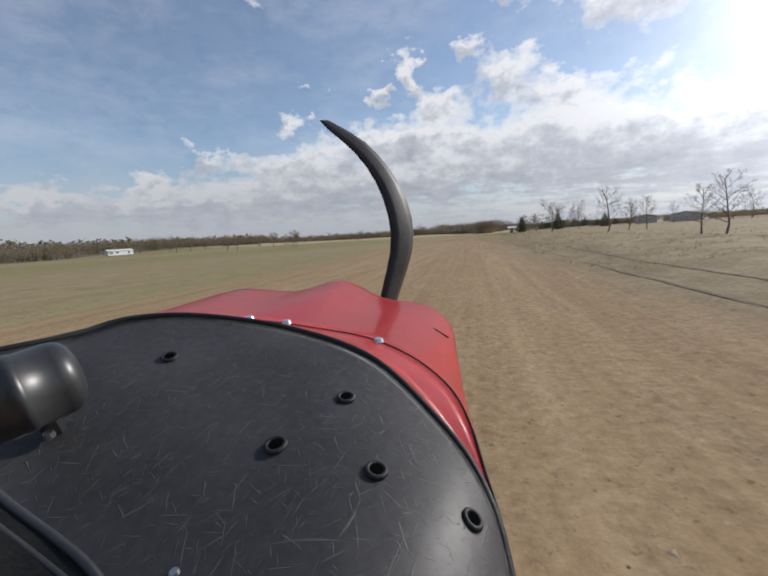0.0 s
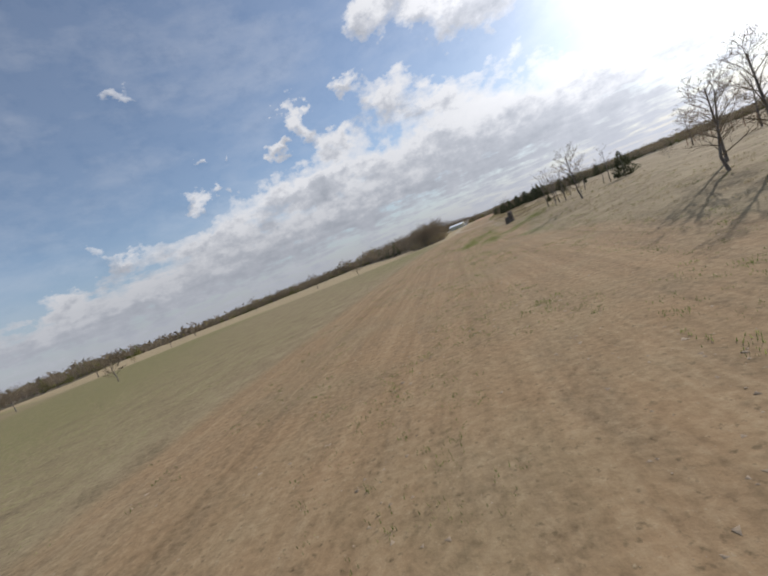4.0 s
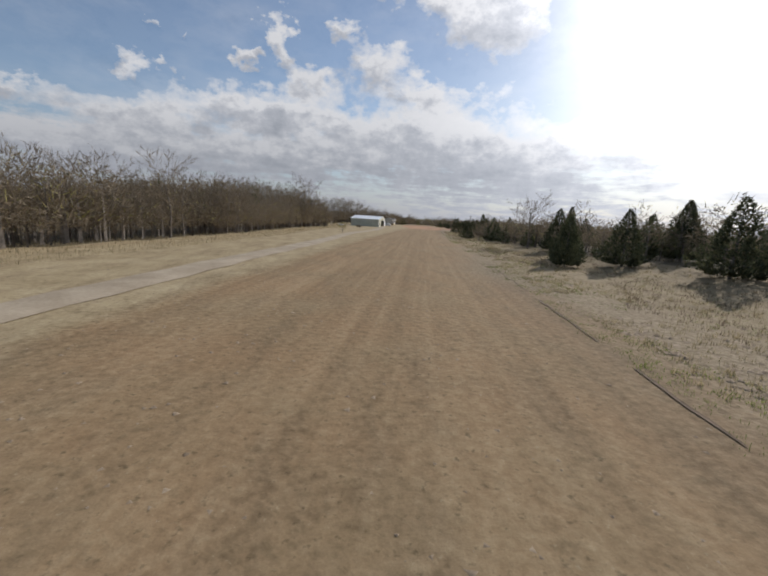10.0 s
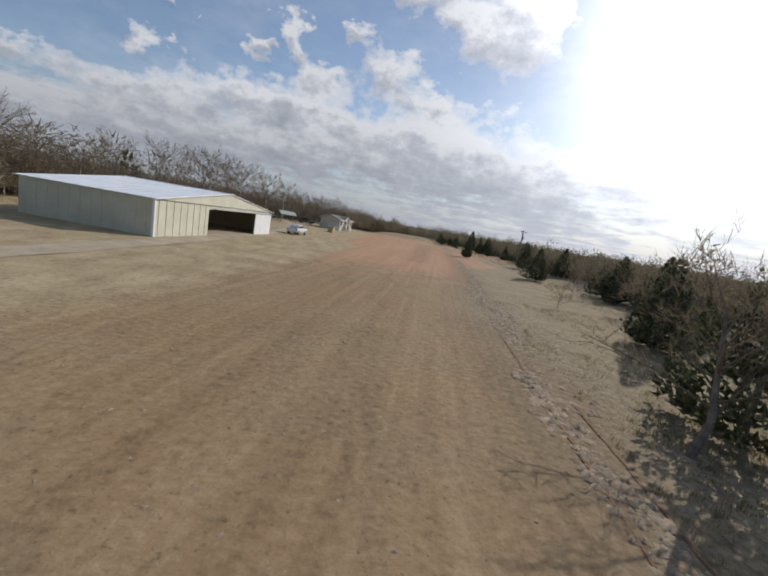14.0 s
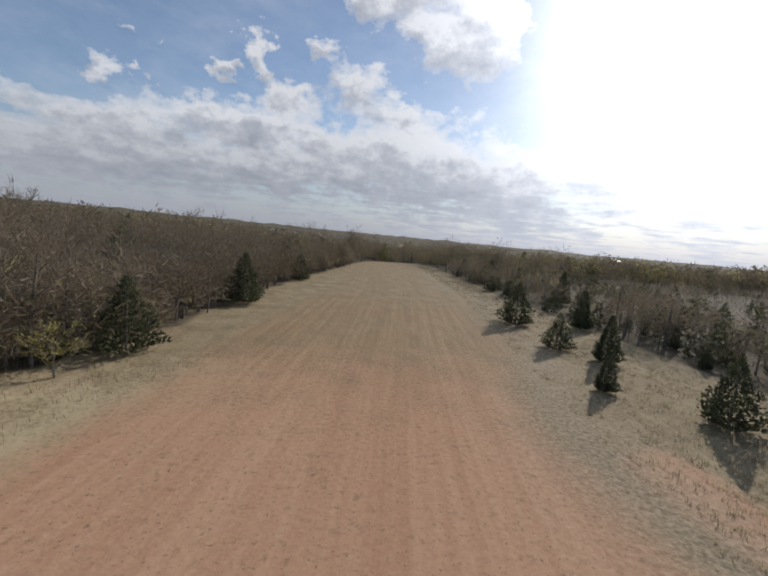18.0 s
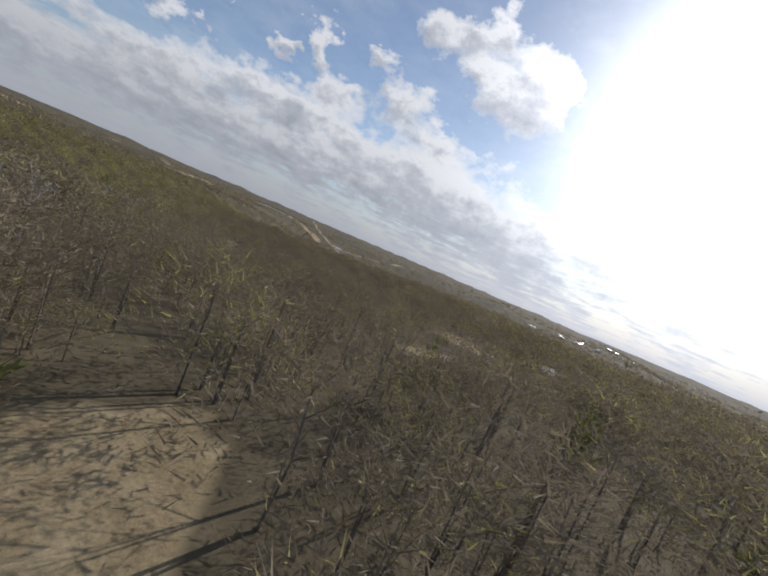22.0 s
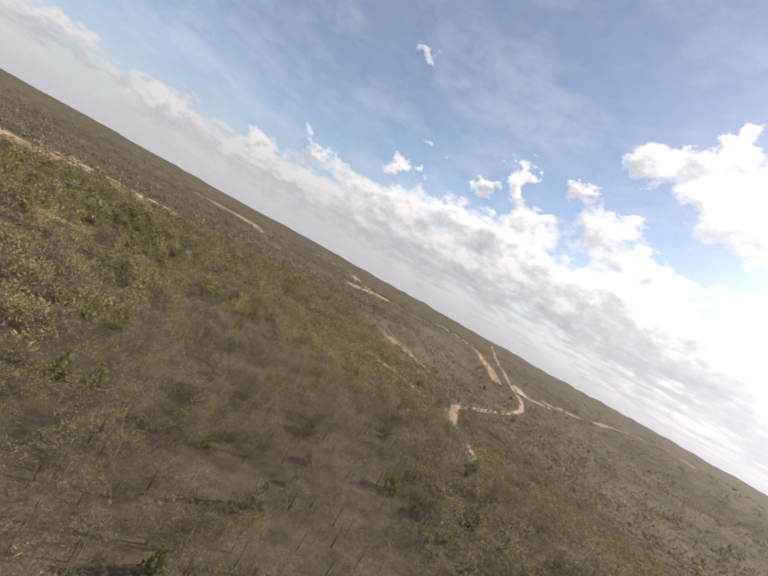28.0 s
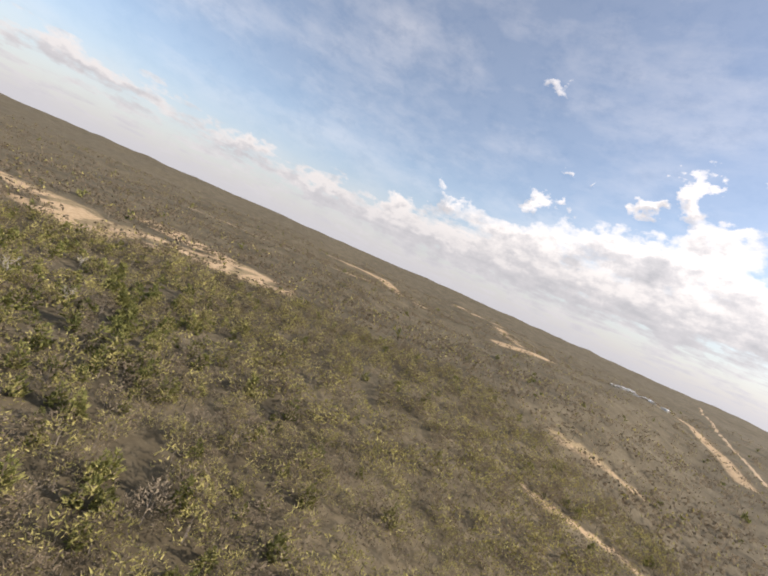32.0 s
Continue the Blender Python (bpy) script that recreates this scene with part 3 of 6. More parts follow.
def snoise(scale, detail=4, rough=0.6, stretch=None):
    n = sn.new("ShaderNodeTexNoise")
    n.inputs["Scale"].default_value, n.inputs["Detail"].default_value, n.inputs["Roughness"].default_value = scale, detail, rough
    src = place
    if stretch:
        mp = sn.new("ShaderNodeMapping")
        mp.inputs["Scale"].default_value, mp.inputs["Rotation"].default_value = stretch, (0, 0, radians(9))
        sl.new(place, mp.inputs[0])
        src = mp.outputs[0]
    sl.new(src, n.inputs["Vector"])
    return n.outputs["Fac"]


def sramp(value, stops):
    n = sn.new("ShaderNodeValToRGB")
    while len(n.color_ramp.elements) < len(stops):
        n.color_ramp.elements.new(0.5)
    for e, (at, col) in zip(n.color_ramp.elements, stops):
        e.position, e.color = at, (*col, 1)
    sl.new(value, n.inputs[0])
    return n.outputs[0]


def smath(op, a, b, clamp=False):
    n = sn.new("ShaderNodeMath")
    n.operation, n.use_clamp = op, clamp
    for i, v in enumerate((a, b)):
        if isinstance(v, (int, float)):
            n.inputs[i].default_value = v
        else:
            sl.new(v, n.inputs[i])
    return n.outputs[0]


def smix(fac, a, b):
    n = sn.new("ShaderNodeMix")
    n.data_type = "RGBA"
    sl.new(fac, n.inputs[0])
    sl.new(a, n.inputs[6])
    sl.new(b, n.inputs[7])
    return n.outputs[2]


big, mid_, small = snoise(0.035, 5), snoise(0.45, 5), snoise(5.0, 6, 0.7)
along = sn.new("ShaderNodeSeparateXYZ")
sl.new(place, along.inputs[0])
lanes = sn.new("ShaderNodeCombineXYZ")
sl.new(sattr("across"), lanes.inputs[0])
sl.new(smath("MULTIPLY", along.outputs[1], 0.022), lanes.inputs[1])


def slane(scale, detail, rough):
    n = sn.new("ShaderNodeTexNoise")
    n.inputs["Scale"].default_value, n.inputs["Detail"].default_value, n.inputs["Roughness"].default_value = scale, detail, rough
    sl.new(lanes.outputs[0], n.inputs["Vector"])
    return n.outputs["Fac"]


streak = smath("ADD", smath("MULTIPLY", slane(0.35, 3, 0.5), 0.4), smath("MULTIPLY", slane(2.1, 4, 0.6), 0.6))
blotch = smath("ADD", smath("MULTIPLY", mid_, 0.5), smath("MULTIPLY", small, 0.5))
dry = sramp(blotch, [(0.30, (0.13, 0.10, 0.056)), (0.46, (0.255, 0.198, 0.113)), (0.60, (0.35, 0.277, 0.166)), (0.8, (0.46, 0.375, 0.245))])
tan = sramp(smath("ADD", smath("MULTIPLY", streak, 0.55), smath("MULTIPLY", small, 0.45)), [(0.32, (0.16, 0.105, 0.056)), (0.5, (0.305, 0.205, 0.112)), (0.68, (0.43, 0.315, 0.185))])
rusty_soil = sramp(smath("ADD", smath("MULTIPLY", streak, 0.6), smath("MULTIPLY", small, 0.4)), [(0.30, (0.33, 0.175, 0.098)), (0.5, (0.43, 0.253, 0.149)), (0.70, (0.53, 0.34, 0.21))])
grassy = sramp(small, [(0.3, (0.085, 0.088, 0.03)), (0.5, (0.185, 0.178, 0.066)), (0.7, (0.31, 0.28, 0.12))])
# brown leaf litter, its colour deepened for the shade between the crowns
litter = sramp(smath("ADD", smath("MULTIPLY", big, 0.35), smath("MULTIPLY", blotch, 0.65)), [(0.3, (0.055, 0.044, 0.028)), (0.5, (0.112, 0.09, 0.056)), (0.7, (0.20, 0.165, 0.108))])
sandy = sramp(smath("ADD", smath("MULTIPLY", mid_, 0.6), smath("MULTIPLY", small, 0.4)), [(0.3, (0.34, 0.235, 0.13)), (0.5, (0.48, 0.35, 0.21)), (0.72, (0.62, 0.48, 0.32))])


def frayed(name, amount=0.9):
    """An attribute with its edge broken up by noise."""
    a = smath("ADD", sattr(name), smath("MULTIPLY", smath("SUBTRACT", blotch, 0.5), amount))
    return smath("MULTIPLY", smath("SUBTRACT", a, 0.3), 2.6, clamp=True)


patchy = smath("MULTIPLY", smath("SUBTRACT", snoise(0.22, 5, 0.65), 0.42), 4.0, clamp=True)
worn = smath("MULTIPLY", smath("SUBTRACT", snoise(0.9, 5, 0.7, (1.0, 0.25, 1.0)), 0.48), 5.0, clamp=True)
thatch = sramp(small, [(0.3, (0.12, 0.085, 0.05)), (0.55, (0.235, 0.17, 0.10)), (0.75, (0.36, 0.28, 0.17))])
tan = smix(smath("MULTIPLY", patchy, 0.55), tan, dry)
col = smix(frayed("strip"), dry, tan)
mown = sramp(blotch, [(0.3, (0.25, 0.19, 0.105)), (0.5, (0.40, 0.315, 0.185)), (0.7, (0.52, 0.43, 0.275))])
col = smix(frayed("pale", 1.0), col, mown)
col = smix(smath("MULTIPLY", worn, 0.6), col, thatch)
sprigs = smath("MULTIPLY", smath("SUBTRACT", snoise(2.8, 5, 0.7), 0.36), 4.5, clamp=True)
col = smix(smath("MULTIPLY", frayed("green", 1.5), sprigs), col, grassy)
specks = smath("MULTIPLY", smath("SUBTRACT", snoise(7.0, 3, 0.6), 0.60), 9.0, clamp=True)
lumps = sramp(mid_, [(0.3, (0.075, 0.055, 0.03)), (0.7, (0.15, 0.115, 0.065))])
col = smix(frayed("red", 1.1), col, rusty_soil)
col = smix(smath("MULTIPLY", specks, 0.65), col, lumps)
tufts = smath("MULTIPLY", smath("SUBTRACT", snoise(2.4, 4, 0.65), 0.57), 7.0, clamp=True)
col = smix(smath("MULTIPLY", tufts, 0.42), col, lumps)
pale = sramp(small, [(0.3, (0.30, 0.235, 0.14)), (0.7, (0.50, 0.42, 0.28))])
bits = smath("MULTIPLY", smath("SUBTRACT", snoise(11.0, 2, 0.6), 0.66), 9.0, clamp=True)
col = smix(smath("MULTIPLY", bits, 0.5), col, pale)
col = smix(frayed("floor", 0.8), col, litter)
col = smix(frayed("sand", 1.1), col, sandy)
turned = sramp(small, [(0.3, (0.13, 0.095, 0.06)), (0.5, (0.30, 0.235, 0.155)), (0.7, (0.46, 0.38, 0.27))])
col = smix(smath("MULTIPLY", sattr("rut"), 0.6), col, turned)
# darker brown mixed in along the wheel grooves
groove_dark = sramp(small, [(0.3, (0.09, 0.065, 0.04)), (0.7, (0.20, 0.15, 0.095))])
col = smix(smath("MULTIPLY", sattr("groove"), 0.3), col, groove_dark)
# tone of massed treetops, painted on the ground under the farther woods
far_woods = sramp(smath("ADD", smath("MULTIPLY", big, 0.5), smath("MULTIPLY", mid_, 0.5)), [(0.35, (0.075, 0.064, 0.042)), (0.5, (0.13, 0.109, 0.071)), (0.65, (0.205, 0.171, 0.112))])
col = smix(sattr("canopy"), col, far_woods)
sl.new(col, sb.inputs["Base Color"])
sbump = sn.new("ShaderNodeBump")
sbump.inputs["Strength"].default_value, sbump.inputs["Distance"].default_value = 0.24, 0.10
relief = smath("ADD", smath("MULTIPLY", small, 0.45), smath("MULTIPLY", snoise(1.1, 5, 0.75), 0.9))
sl.new(smath("ADD", relief, smath("MULTIPLY", smath("MULTIPLY", snoise(2.2, 4), sattr("rut")), 3.5)), sbump.inputs["Height"])
sl.new(sbump.outputs[0], sb.inputs["Normal"])
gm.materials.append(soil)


def ribbon(name, pts, width, material, label, lift=0.035, step=1.5):
    """A road laid on the ground along a line of points."""
    line = []
    for (ax, ay), (bx, by) in zip(pts, pts[1:]):
        n = max(1, int(math.hypot(bx - ax, by - ay) / step))
        line += [(ax + (bx - ax) * i / n, ay + (by - ay) * i / n) for i in range(n)]
    line = np.array(line)
    for _ in range(6):
        line[1:-1] = (line[:-2] + 2 * line[1:-1] + line[2:]) / 4
    d = np.gradient(line, axis=0)
    d /= np.linalg.norm(d, axis=1)[:, None]
    bm = bmesh.new()
    rows = []
    r = np.random.default_rng(len(pts))
    for (x, y), (ux, uy) in zip(line, d):
        w = width / 2 * (1 + r.uniform(-0.10, 0.10))
        row = []
        for s in (-1, -0.5, 0, 0.5, 1):
            px_, py_ = x + uy * s * w, y - ux * s * w
            row.append(bm.verts.new((px_, py_, float(land(px_, py_)) + lift * (1 - 0.9 * abs(s) ** 4) + 0.02)))
        rows.append(row)
    for a, b in zip(rows, rows[1:]):
        for i in range(4):
            bm.faces.new((a[i], a[i + 1], b[i + 1], b[i]))
    return tagged(part(name, bm, material, smooth=True), label, "road", kind="structure")


ribbon("road", GRAVEL_ROAD, 2.0, "gravel", "pale gravel farm road crossing and following the airstrip")
ribbon("road", FORK_ROAD, 4.6, "sand_road", "sandy dirt track forking through bare woods", 0.3, 4)
ribbon("road", HOUSE_ROAD, 3.2, "sand_road", "sandy dirt drive between bare trees", 0.05, 3)



def ground_height(x, y):
    """The height of the ground sheet itself, with its small unevenness."""
    i, j = np.clip(np.searchsorted(gx, x) - 1, 0, nx - 2), np.clip(np.searchsorted(gy, y) - 1, 0, ny - 2)
    u, v = (x - gx[i]) / (gx[i + 1] - gx[i]), (y - gy[j]) / (gy[j + 1] - gy[j])
    return (GZ[j, i] * (1 - u) + GZ[j, i + 1] * u) * (1 - v) + (GZ[j + 1, i] * (1 - u) + GZ[j + 1, i + 1] * u) * v


def wheel_rut(pts, material, width, gaps):
    """A narrow wheel track scuffed into the soil, broken and uneven."""
    line = []
    for (ax, ay), (bx, by) in zip(pts, pts[1:]):
        n = max(1, int(math.hypot(bx - ax, by - ay) / 0.4))
        line += [(ax + (bx - ax) * i / n, ay + (by - ay) * i / n) for i in range(n)]
    line = np.array(line)
    for _ in range(40):
        line[1:-1] = (line[:-2] + 2 * line[1:-1] + line[2:]) / 4
    d = np.gradient(line, axis=0)
    d /= np.linalg.norm(d, axis=1)[:, None]
    r = np.random.default_rng(len(line))
    keep = np.convolve(r.uniform(0, 1, len(line)), np.ones(7) / 7, "same") > gaps
    bm = bmesh.new()
    last = None
    for k, ((x, y), (ux, uy)) in enumerate(zip(line, d)):
        w, s = width * r.uniform(0.35, 1.2), r.uniform(-0.03, 0.03)
        row = []
        for side in (-0.5, 0.0, 0.5):
            px_, py_ = x + uy * (side * w + s), y - ux * (side * w + s)
            row.append(bm.verts.new((px_, py_, float(ground_height(px_, py_)) + (0.02 if side else 0.014))))
        if last and keep[k]:
            bm.faces.new((last[0], last[1], row[1], row[0]))
            bm.faces.new((last[1], last[2], row[2], row[1]))
        last = row
    bmesh.ops.delete(bm, geom=[v for v in bm.verts if not v.link_faces], context="VERTS")
    return tagged(part("wheel_rut", bm, material), "narrow broken wheel rut scuffed into the dry soil", "track", kind="structure")


M["rut_floor"] = surface("rut_floor", (0.10, 0.07, 0.042), (0.22, 0.155, 0.095), 2, 0.95, 0.4, fine=20)
M["red_rut"] = surface("red_rut", (0.19, 0.10, 0.055), (0.33, 0.18, 0.105), 2, 0.95, 0.4, fine=20)
for pts in rut_lines:
    wheel_rut(pts, *(("red_rut", 0.07, 0.47) if pts[-1][1] > 495 else ("rut_floor", 0.11, 0.36)))


# ---- trees ----
def tree_shape(seed, height, spread_=0.45, levels=3, limbs=7, subs=5, twigs=5, thick=0.022, twig_w=0.05, first=0.28, lean=0.35, bud=0.0, trunk_sides=6):
    """A bare tree as (trunk, crown) lists of vertices and faces; crown faces carry a material number."""
    r = random.Random(seed)
    trunk, crown, mats = ([], []), ([], []), []

    def tube(out, p0, p1, r0, r1, sides):
        v, f = out
        q = (p1 - p0).to_track_quat("Z", "Y").to_matrix()
        n = len(v)
        for p, rad in ((p0, r0), (p1, r1)):
            for i in range(sides):
                a = 2 * math.pi * i / sides
                v.append(p + q @ Vector((rad * math.cos(a), rad * math.sin(a), 0)))
        for i in range(sides):
            j = (i + 1) % sides
            f.append((n + i, n + j, n + sides + j, n + sides + i))
            if out is crown:
                mats.append(0)

    def twig(p, d, length, w):
        v, f = crown
        side = d.cross(Vector((r.uniform(-1, 1), r.uniform(-1, 1), r.uniform(-1, 1)))).normalized() * w
        n = len(v)
        v.extend((p - side, p + side, p + d * length))
        f.append((n, n + 1, n + 2))
        mats.append(1 if r.random() < bud else 0)

    top = Vector((r.uniform(-0.05, 0.05) * height, r.uniform(-0.05, 0.05) * height, height * 0.62))
    knee = Vector((r.uniform(-0.03, 0.03) * height, r.uniform(-0.03, 0.03) * height, height * first))
    tube(trunk, Vector((0, 0, -0.3)), knee, height * thick, height * thick * 0.72, trunk_sides)
    tube(trunk, knee, top, height * thick * 0.72, height * thick * 0.25, trunk_sides)
    for i in range(limbs):
        u = (i + r.random()) / limbs
        base = knee.lerp(top, u)
        a = i * 2.4 + r.uniform(-0.4, 0.4)
        up = 0.45 + 0.75 * u + r.uniform(-0.2, 0.25)
        d = Vector((math.cos(a), math.sin(a), up)).normalized()
        length = height * spread_ * (1.05 - 0.35 * u) * r.uniform(0.8, 1.15)
        rad = height * thick * 0.35 * (1 - 0.5 * u)
        end = base + d * length
        if levels > 2:
            bend = base.lerp(end, 0.5) + Vector((r.uniform(-1, 1), r.uniform(-1, 1), 0.5)) * length * 0.06
            tube(crown, base, bend, rad, rad * 0.6, 4)
            tube(crown, bend, end, rad * 0.6, rad * 0.2, 3)
        else:
            bend = base.lerp(end, 0.5)
            tube(crown, base, end, rad, rad * 0.25, 3)
        for s in range(subs):
            us = 0.18 + 0.82 * (s + r.random()) / subs
            p = base.lerp(bend, us * 2) if us < 0.5 else bend.lerp(end, us * 2 - 1)
            ds = (d + Vector((r.uniform(-1, 1), r.uniform(-1, 1), r.uniform(-0.5, 0.9))) * 1.15).normalized()
            ls = length * 0.5 * (1.2 - us * 0.6) * r.uniform(0.6, 1.2)
            if levels > 2:
                tube(crown, p, p + ds * ls, rad * 0.28, rad * 0.08, 3)
            else:
                twig(p, ds, ls, twig_w)
            for _ in range(twigs):
                ut = r.uniform(0.2, 1.0)
                dt = (ds + Vector((r.uniform(-1, 1), r.uniform(-1, 1), r.uniform(-0.5, 0.9))) * 1.05).normalized()
                pt = p + ds * ls * ut
                lt = ls * r.uniform(0.35, 0.75)
                twig(pt, dt, lt, twig_w)
                if levels > 3:
                    for _ in range(3):
                        twig(pt + dt * lt * r.uniform(0.3, 0.9), (dt + Vector((r.uniform(-1, 1), r.uniform(-1, 1), r.uniform(-0.6, 0.9))) * 0.8).normalized(), lt * r.uniform(0.3, 0.6), twig_w * 0.7)
    return trunk, crown, mats


def cedar_shape(seed, height, width, tufts=260, size=0.34, droop=0.1):
    """A red cedar: a stem and a ragged cone of sprays."""
    r = random.Random(seed)
    v, f = [], []
    n_lobe = r.uniform(0, 6)
    for _ in range(tufts):
        u = r.random() ** 1.25
        a = r.uniform(0, 2 * math.pi)
        lobe = 1 + 0.26 * math.sin(3 * a + n_lobe) + 0.22 * math.sin(4 * a + u * 11) + r.uniform(-0.15, 0.22)
        rad = width / 2 * (1 - u) ** 0.62 * lobe * (0.45 + 0.55 * r.random() ** 0.5) * min(1.0, 0.55 + u * 5)
        p = Vector((rad * math.cos(a), rad * math.sin(a), height * (0.04 + 0.93 * u * (1 - 0.2 * abs(math.sin(1.5 * a + n_lobe)) * min(1, rad * 1.5)))))
        out = Vector((math.cos(a), math.sin(a), 0.55 + 0.6 * u)).normalized()
        for _ in range(3):
            d = (out + Vector((r.uniform(-1, 1), r.uniform(-1, 1), r.uniform(-0.7, 0.9))) * 0.75).normalized()
            side = d.cross(Vector((r.uniform(-1, 1), r.uniform(-1, 1), r.uniform(-1, 1)))).normalized()
            s = size * r.uniform(0.6, 1.3) * (0.55 + 0.45 * (1 - u)) * height / 4.5
            n = len(v)
            v.extend((p - side * s * 0.45, p + side * s * 0.45, p + d * s * 1.5))
            f.append((n, n + 1, n + 2))
    return v, f


def mesh_of(name, verts, faces, materials, mats=None, smooth_=False):
    me = bpy.data.meshes.new(name)
    me.from_pydata([tuple(p) for p in verts], [], faces)
    for m in materials:
        me.materials.append(M[m])
    if mats is not None:
        me.polygons.foreach_set("material_index", mats)
    me.update()
    return me


def tree_kind(name, seed, height, label, bark="bark", crown_mats=("twig", "bud"), **shape):
    """The first tree of a kind, as a thing with its trunk and its crown."""
    trunk, crown, mats = tree_shape(seed, height, **shape)
    ob = tagged(new(name), label, "tree")
    a, b = new("trunk", mesh_of("trunk", *trunk, [bark])), new("crown", mesh_of("crown", *crown, list(crown_mats), mats))
    a.parent = b.parent = ob
    return ob


def cedar_kind(seed, height, width, label, tufts=420):
    ob = tagged(new("cedar_tree"), label, "tree")
    bm = rod((0, 0, -0.3), (0, 0, height * 0.85), height * 0.022, height * 0.006, 6)
    part("trunk", bm, "bark", ob)
    b = new("crown", mesh_of("crown", *cedar_shape(seed, height, width, tufts, 0.15), ["cedar"]))
    b.parent = ob
    return ob


def stand(x, y, size=1.0, turn=0.0, sink=0.0):
    return Matrix.Translation((x, y, float(land(x, y)) - sink)) @ Matrix.Rotation(turn, 4, "Z") @ Matrix.Diagonal((size, size, size, 1))


class Kind:
    """A kind of tree of which any number stands about: the first is moved, the rest are copies."""

    def __init__(self, made):
        self.made, self.used = made, False

    def put(self, x, y, size=1.0, turn=0.0, label="", group=""):
        if self.used:
            ob = copy_thing(self.made, stand(x, y, size / self.made.scale.x, turn))
        else:
            ob, self.used = self.made, True
            ob.matrix_basis = stand(x, y, size, turn)
        return tagged(ob, label, group=group)


# ---- woods: every tree past the near ones, joined by kind ----
def forest(name, shapes, spots, materials, label):
    """One joined mesh of many trees. shapes: (vertices, faces as triangles, material numbers); spots: x, y, size, turn, shape."""
    prepared = []
    for verts, faces, mats in shapes:
        tri, tm = [], []
        for f, m in zip(faces, mats):
            for k in range(1, len(f) - 1):
                tri.append((f[0], f[k], f[k + 1]))
                tm.append(m)
        prepared.append((np.array([tuple(v) for v in verts], np.float32), np.array(tri, np.int32), np.array(tm, np.int32)))
    vs, ts, ms, base = [], [], [], 0
    heights = land(spots[:, 0], spots[:, 1])
    for (x, y, size, turn, which, flat), z in zip(spots, heights):
        v, t, m = prepared[int(which)]
        c, s = math.cos(turn) * size, math.sin(turn) * size
        w = np.empty_like(v)
        w[:, 0] = v[:, 0] * c - v[:, 1] * s + x
        w[:, 1] = v[:, 0] * s + v[:, 1] * c + y
        w[:, 2] = v[:, 2] * size * flat + z
        vs.append(w)
        ts.append(t + base)
        ms.append(m)
        base += len(v)
    v, t, m = np.concatenate(vs), np.concatenate(ts), np.concatenate(ms)
    me = bpy.data.meshes.new(name)
    me.vertices.add(len(v))
    me.vertices.foreach_set("co", v.ravel())
    me.loops.add(t.size)
    me.loops.foreach_set("vertex_index", t.ravel())
    me.polygons.add(len(t))
    me.polygons.foreach_set("loop_start", np.arange(0, t.size, 3, dtype=np.int32))
    for key in materials:
        me.materials.append(M[key])
    me.polygons.foreach_set("material_index", m)
    me.update()
    return tagged(new(name, me), label, "woods", kind="stuff")


def joined(tree):
    (tv, tf), (cv, cf), mats = tree
    return tv + cv, tf + [tuple(i + len(tv) for i in f) for f in cf], [0] * len(tf) + [1 + m for m in mats]


FLIGHT = np.array([row[1:3] for row in PATH])


def from_flight(x, y):
    return np.min(np.hypot(x[:, None] - FLIGHT[None, :, 0], y[:, None] - FLIGHT[None, :, 1]), axis=1)


rng = np.random.default_rng(11)


def scatter(area, reach, count, seed, thin=0.0):
    """Spots in the woods within an area (x0, x1, y0, y1) and a reach (from, to) from the flight, fewer with distance."""
    r = np.random.default_rng(seed)
    p = np.stack([r.uniform(area[0], area[1], count), r.uniform(area[2], area[3], count)], 1)
    far = from_flight(p[:, 0], p[:, 1])
    return p[wooded(p[:, 0], p[:, 1]) & (far >= reach[0]) & (far < reach[1]) & (r.random(count) < (reach[0] / np.maximum(far, 1)) ** thin)]


def cedar_chance(x, y):
    c = np.where(y > 640, 0.015, 0.06) + 0.6 * np.exp(-(((x + 135) / 75) ** 2 + ((y - 962) / 45) ** 2))
    return c + 0.5 * ((x > right_edge(y)) & (y < 640) & (x < right_edge(y) + 40))


def batch(p, kinds, grow=1.0):
    x, y = p[:, 0], p[:, 1]
    size = rng.uniform(0.55, 1.3, len(p)) * grow
    size = np.where((x > right_edge(y)) & (y < 640), size * 0.55, size)
    size = np.where((x < left_edge(y)) & (y > 275) & (y < 370) & (x > -60), size * 0.92, size)
    size = np.where((x < left_edge(y)) & (y > 385) & (y < 500) & (x > -90), size * 1.3, size)
    size = np.where((y > 500) & (y < 640), size * 0.85, size)
    size = size * (1 - 0.25 * smooth(640, 760, y))
    which = rng.integers(0, kinds, len(p))
    bare = np.array((0, 3, 4) if kinds > 4 else (0, 3))
    which = np.where((y < 640) & (rng.random(len(p)) < 0.85), bare[rng.integers(0, len(bare), len(p))], which)
    # budding trees gather in the low ground past the strip
    which = np.where((y > 800) & (x < 40) & (x > -260) & (rng.random(len(p)) < 0.45), 2, which)
    return np.column_stack([p, size, rng.uniform(0, 6.28, len(p)), which, rng.uniform(0.9, 1.15, len(p))])


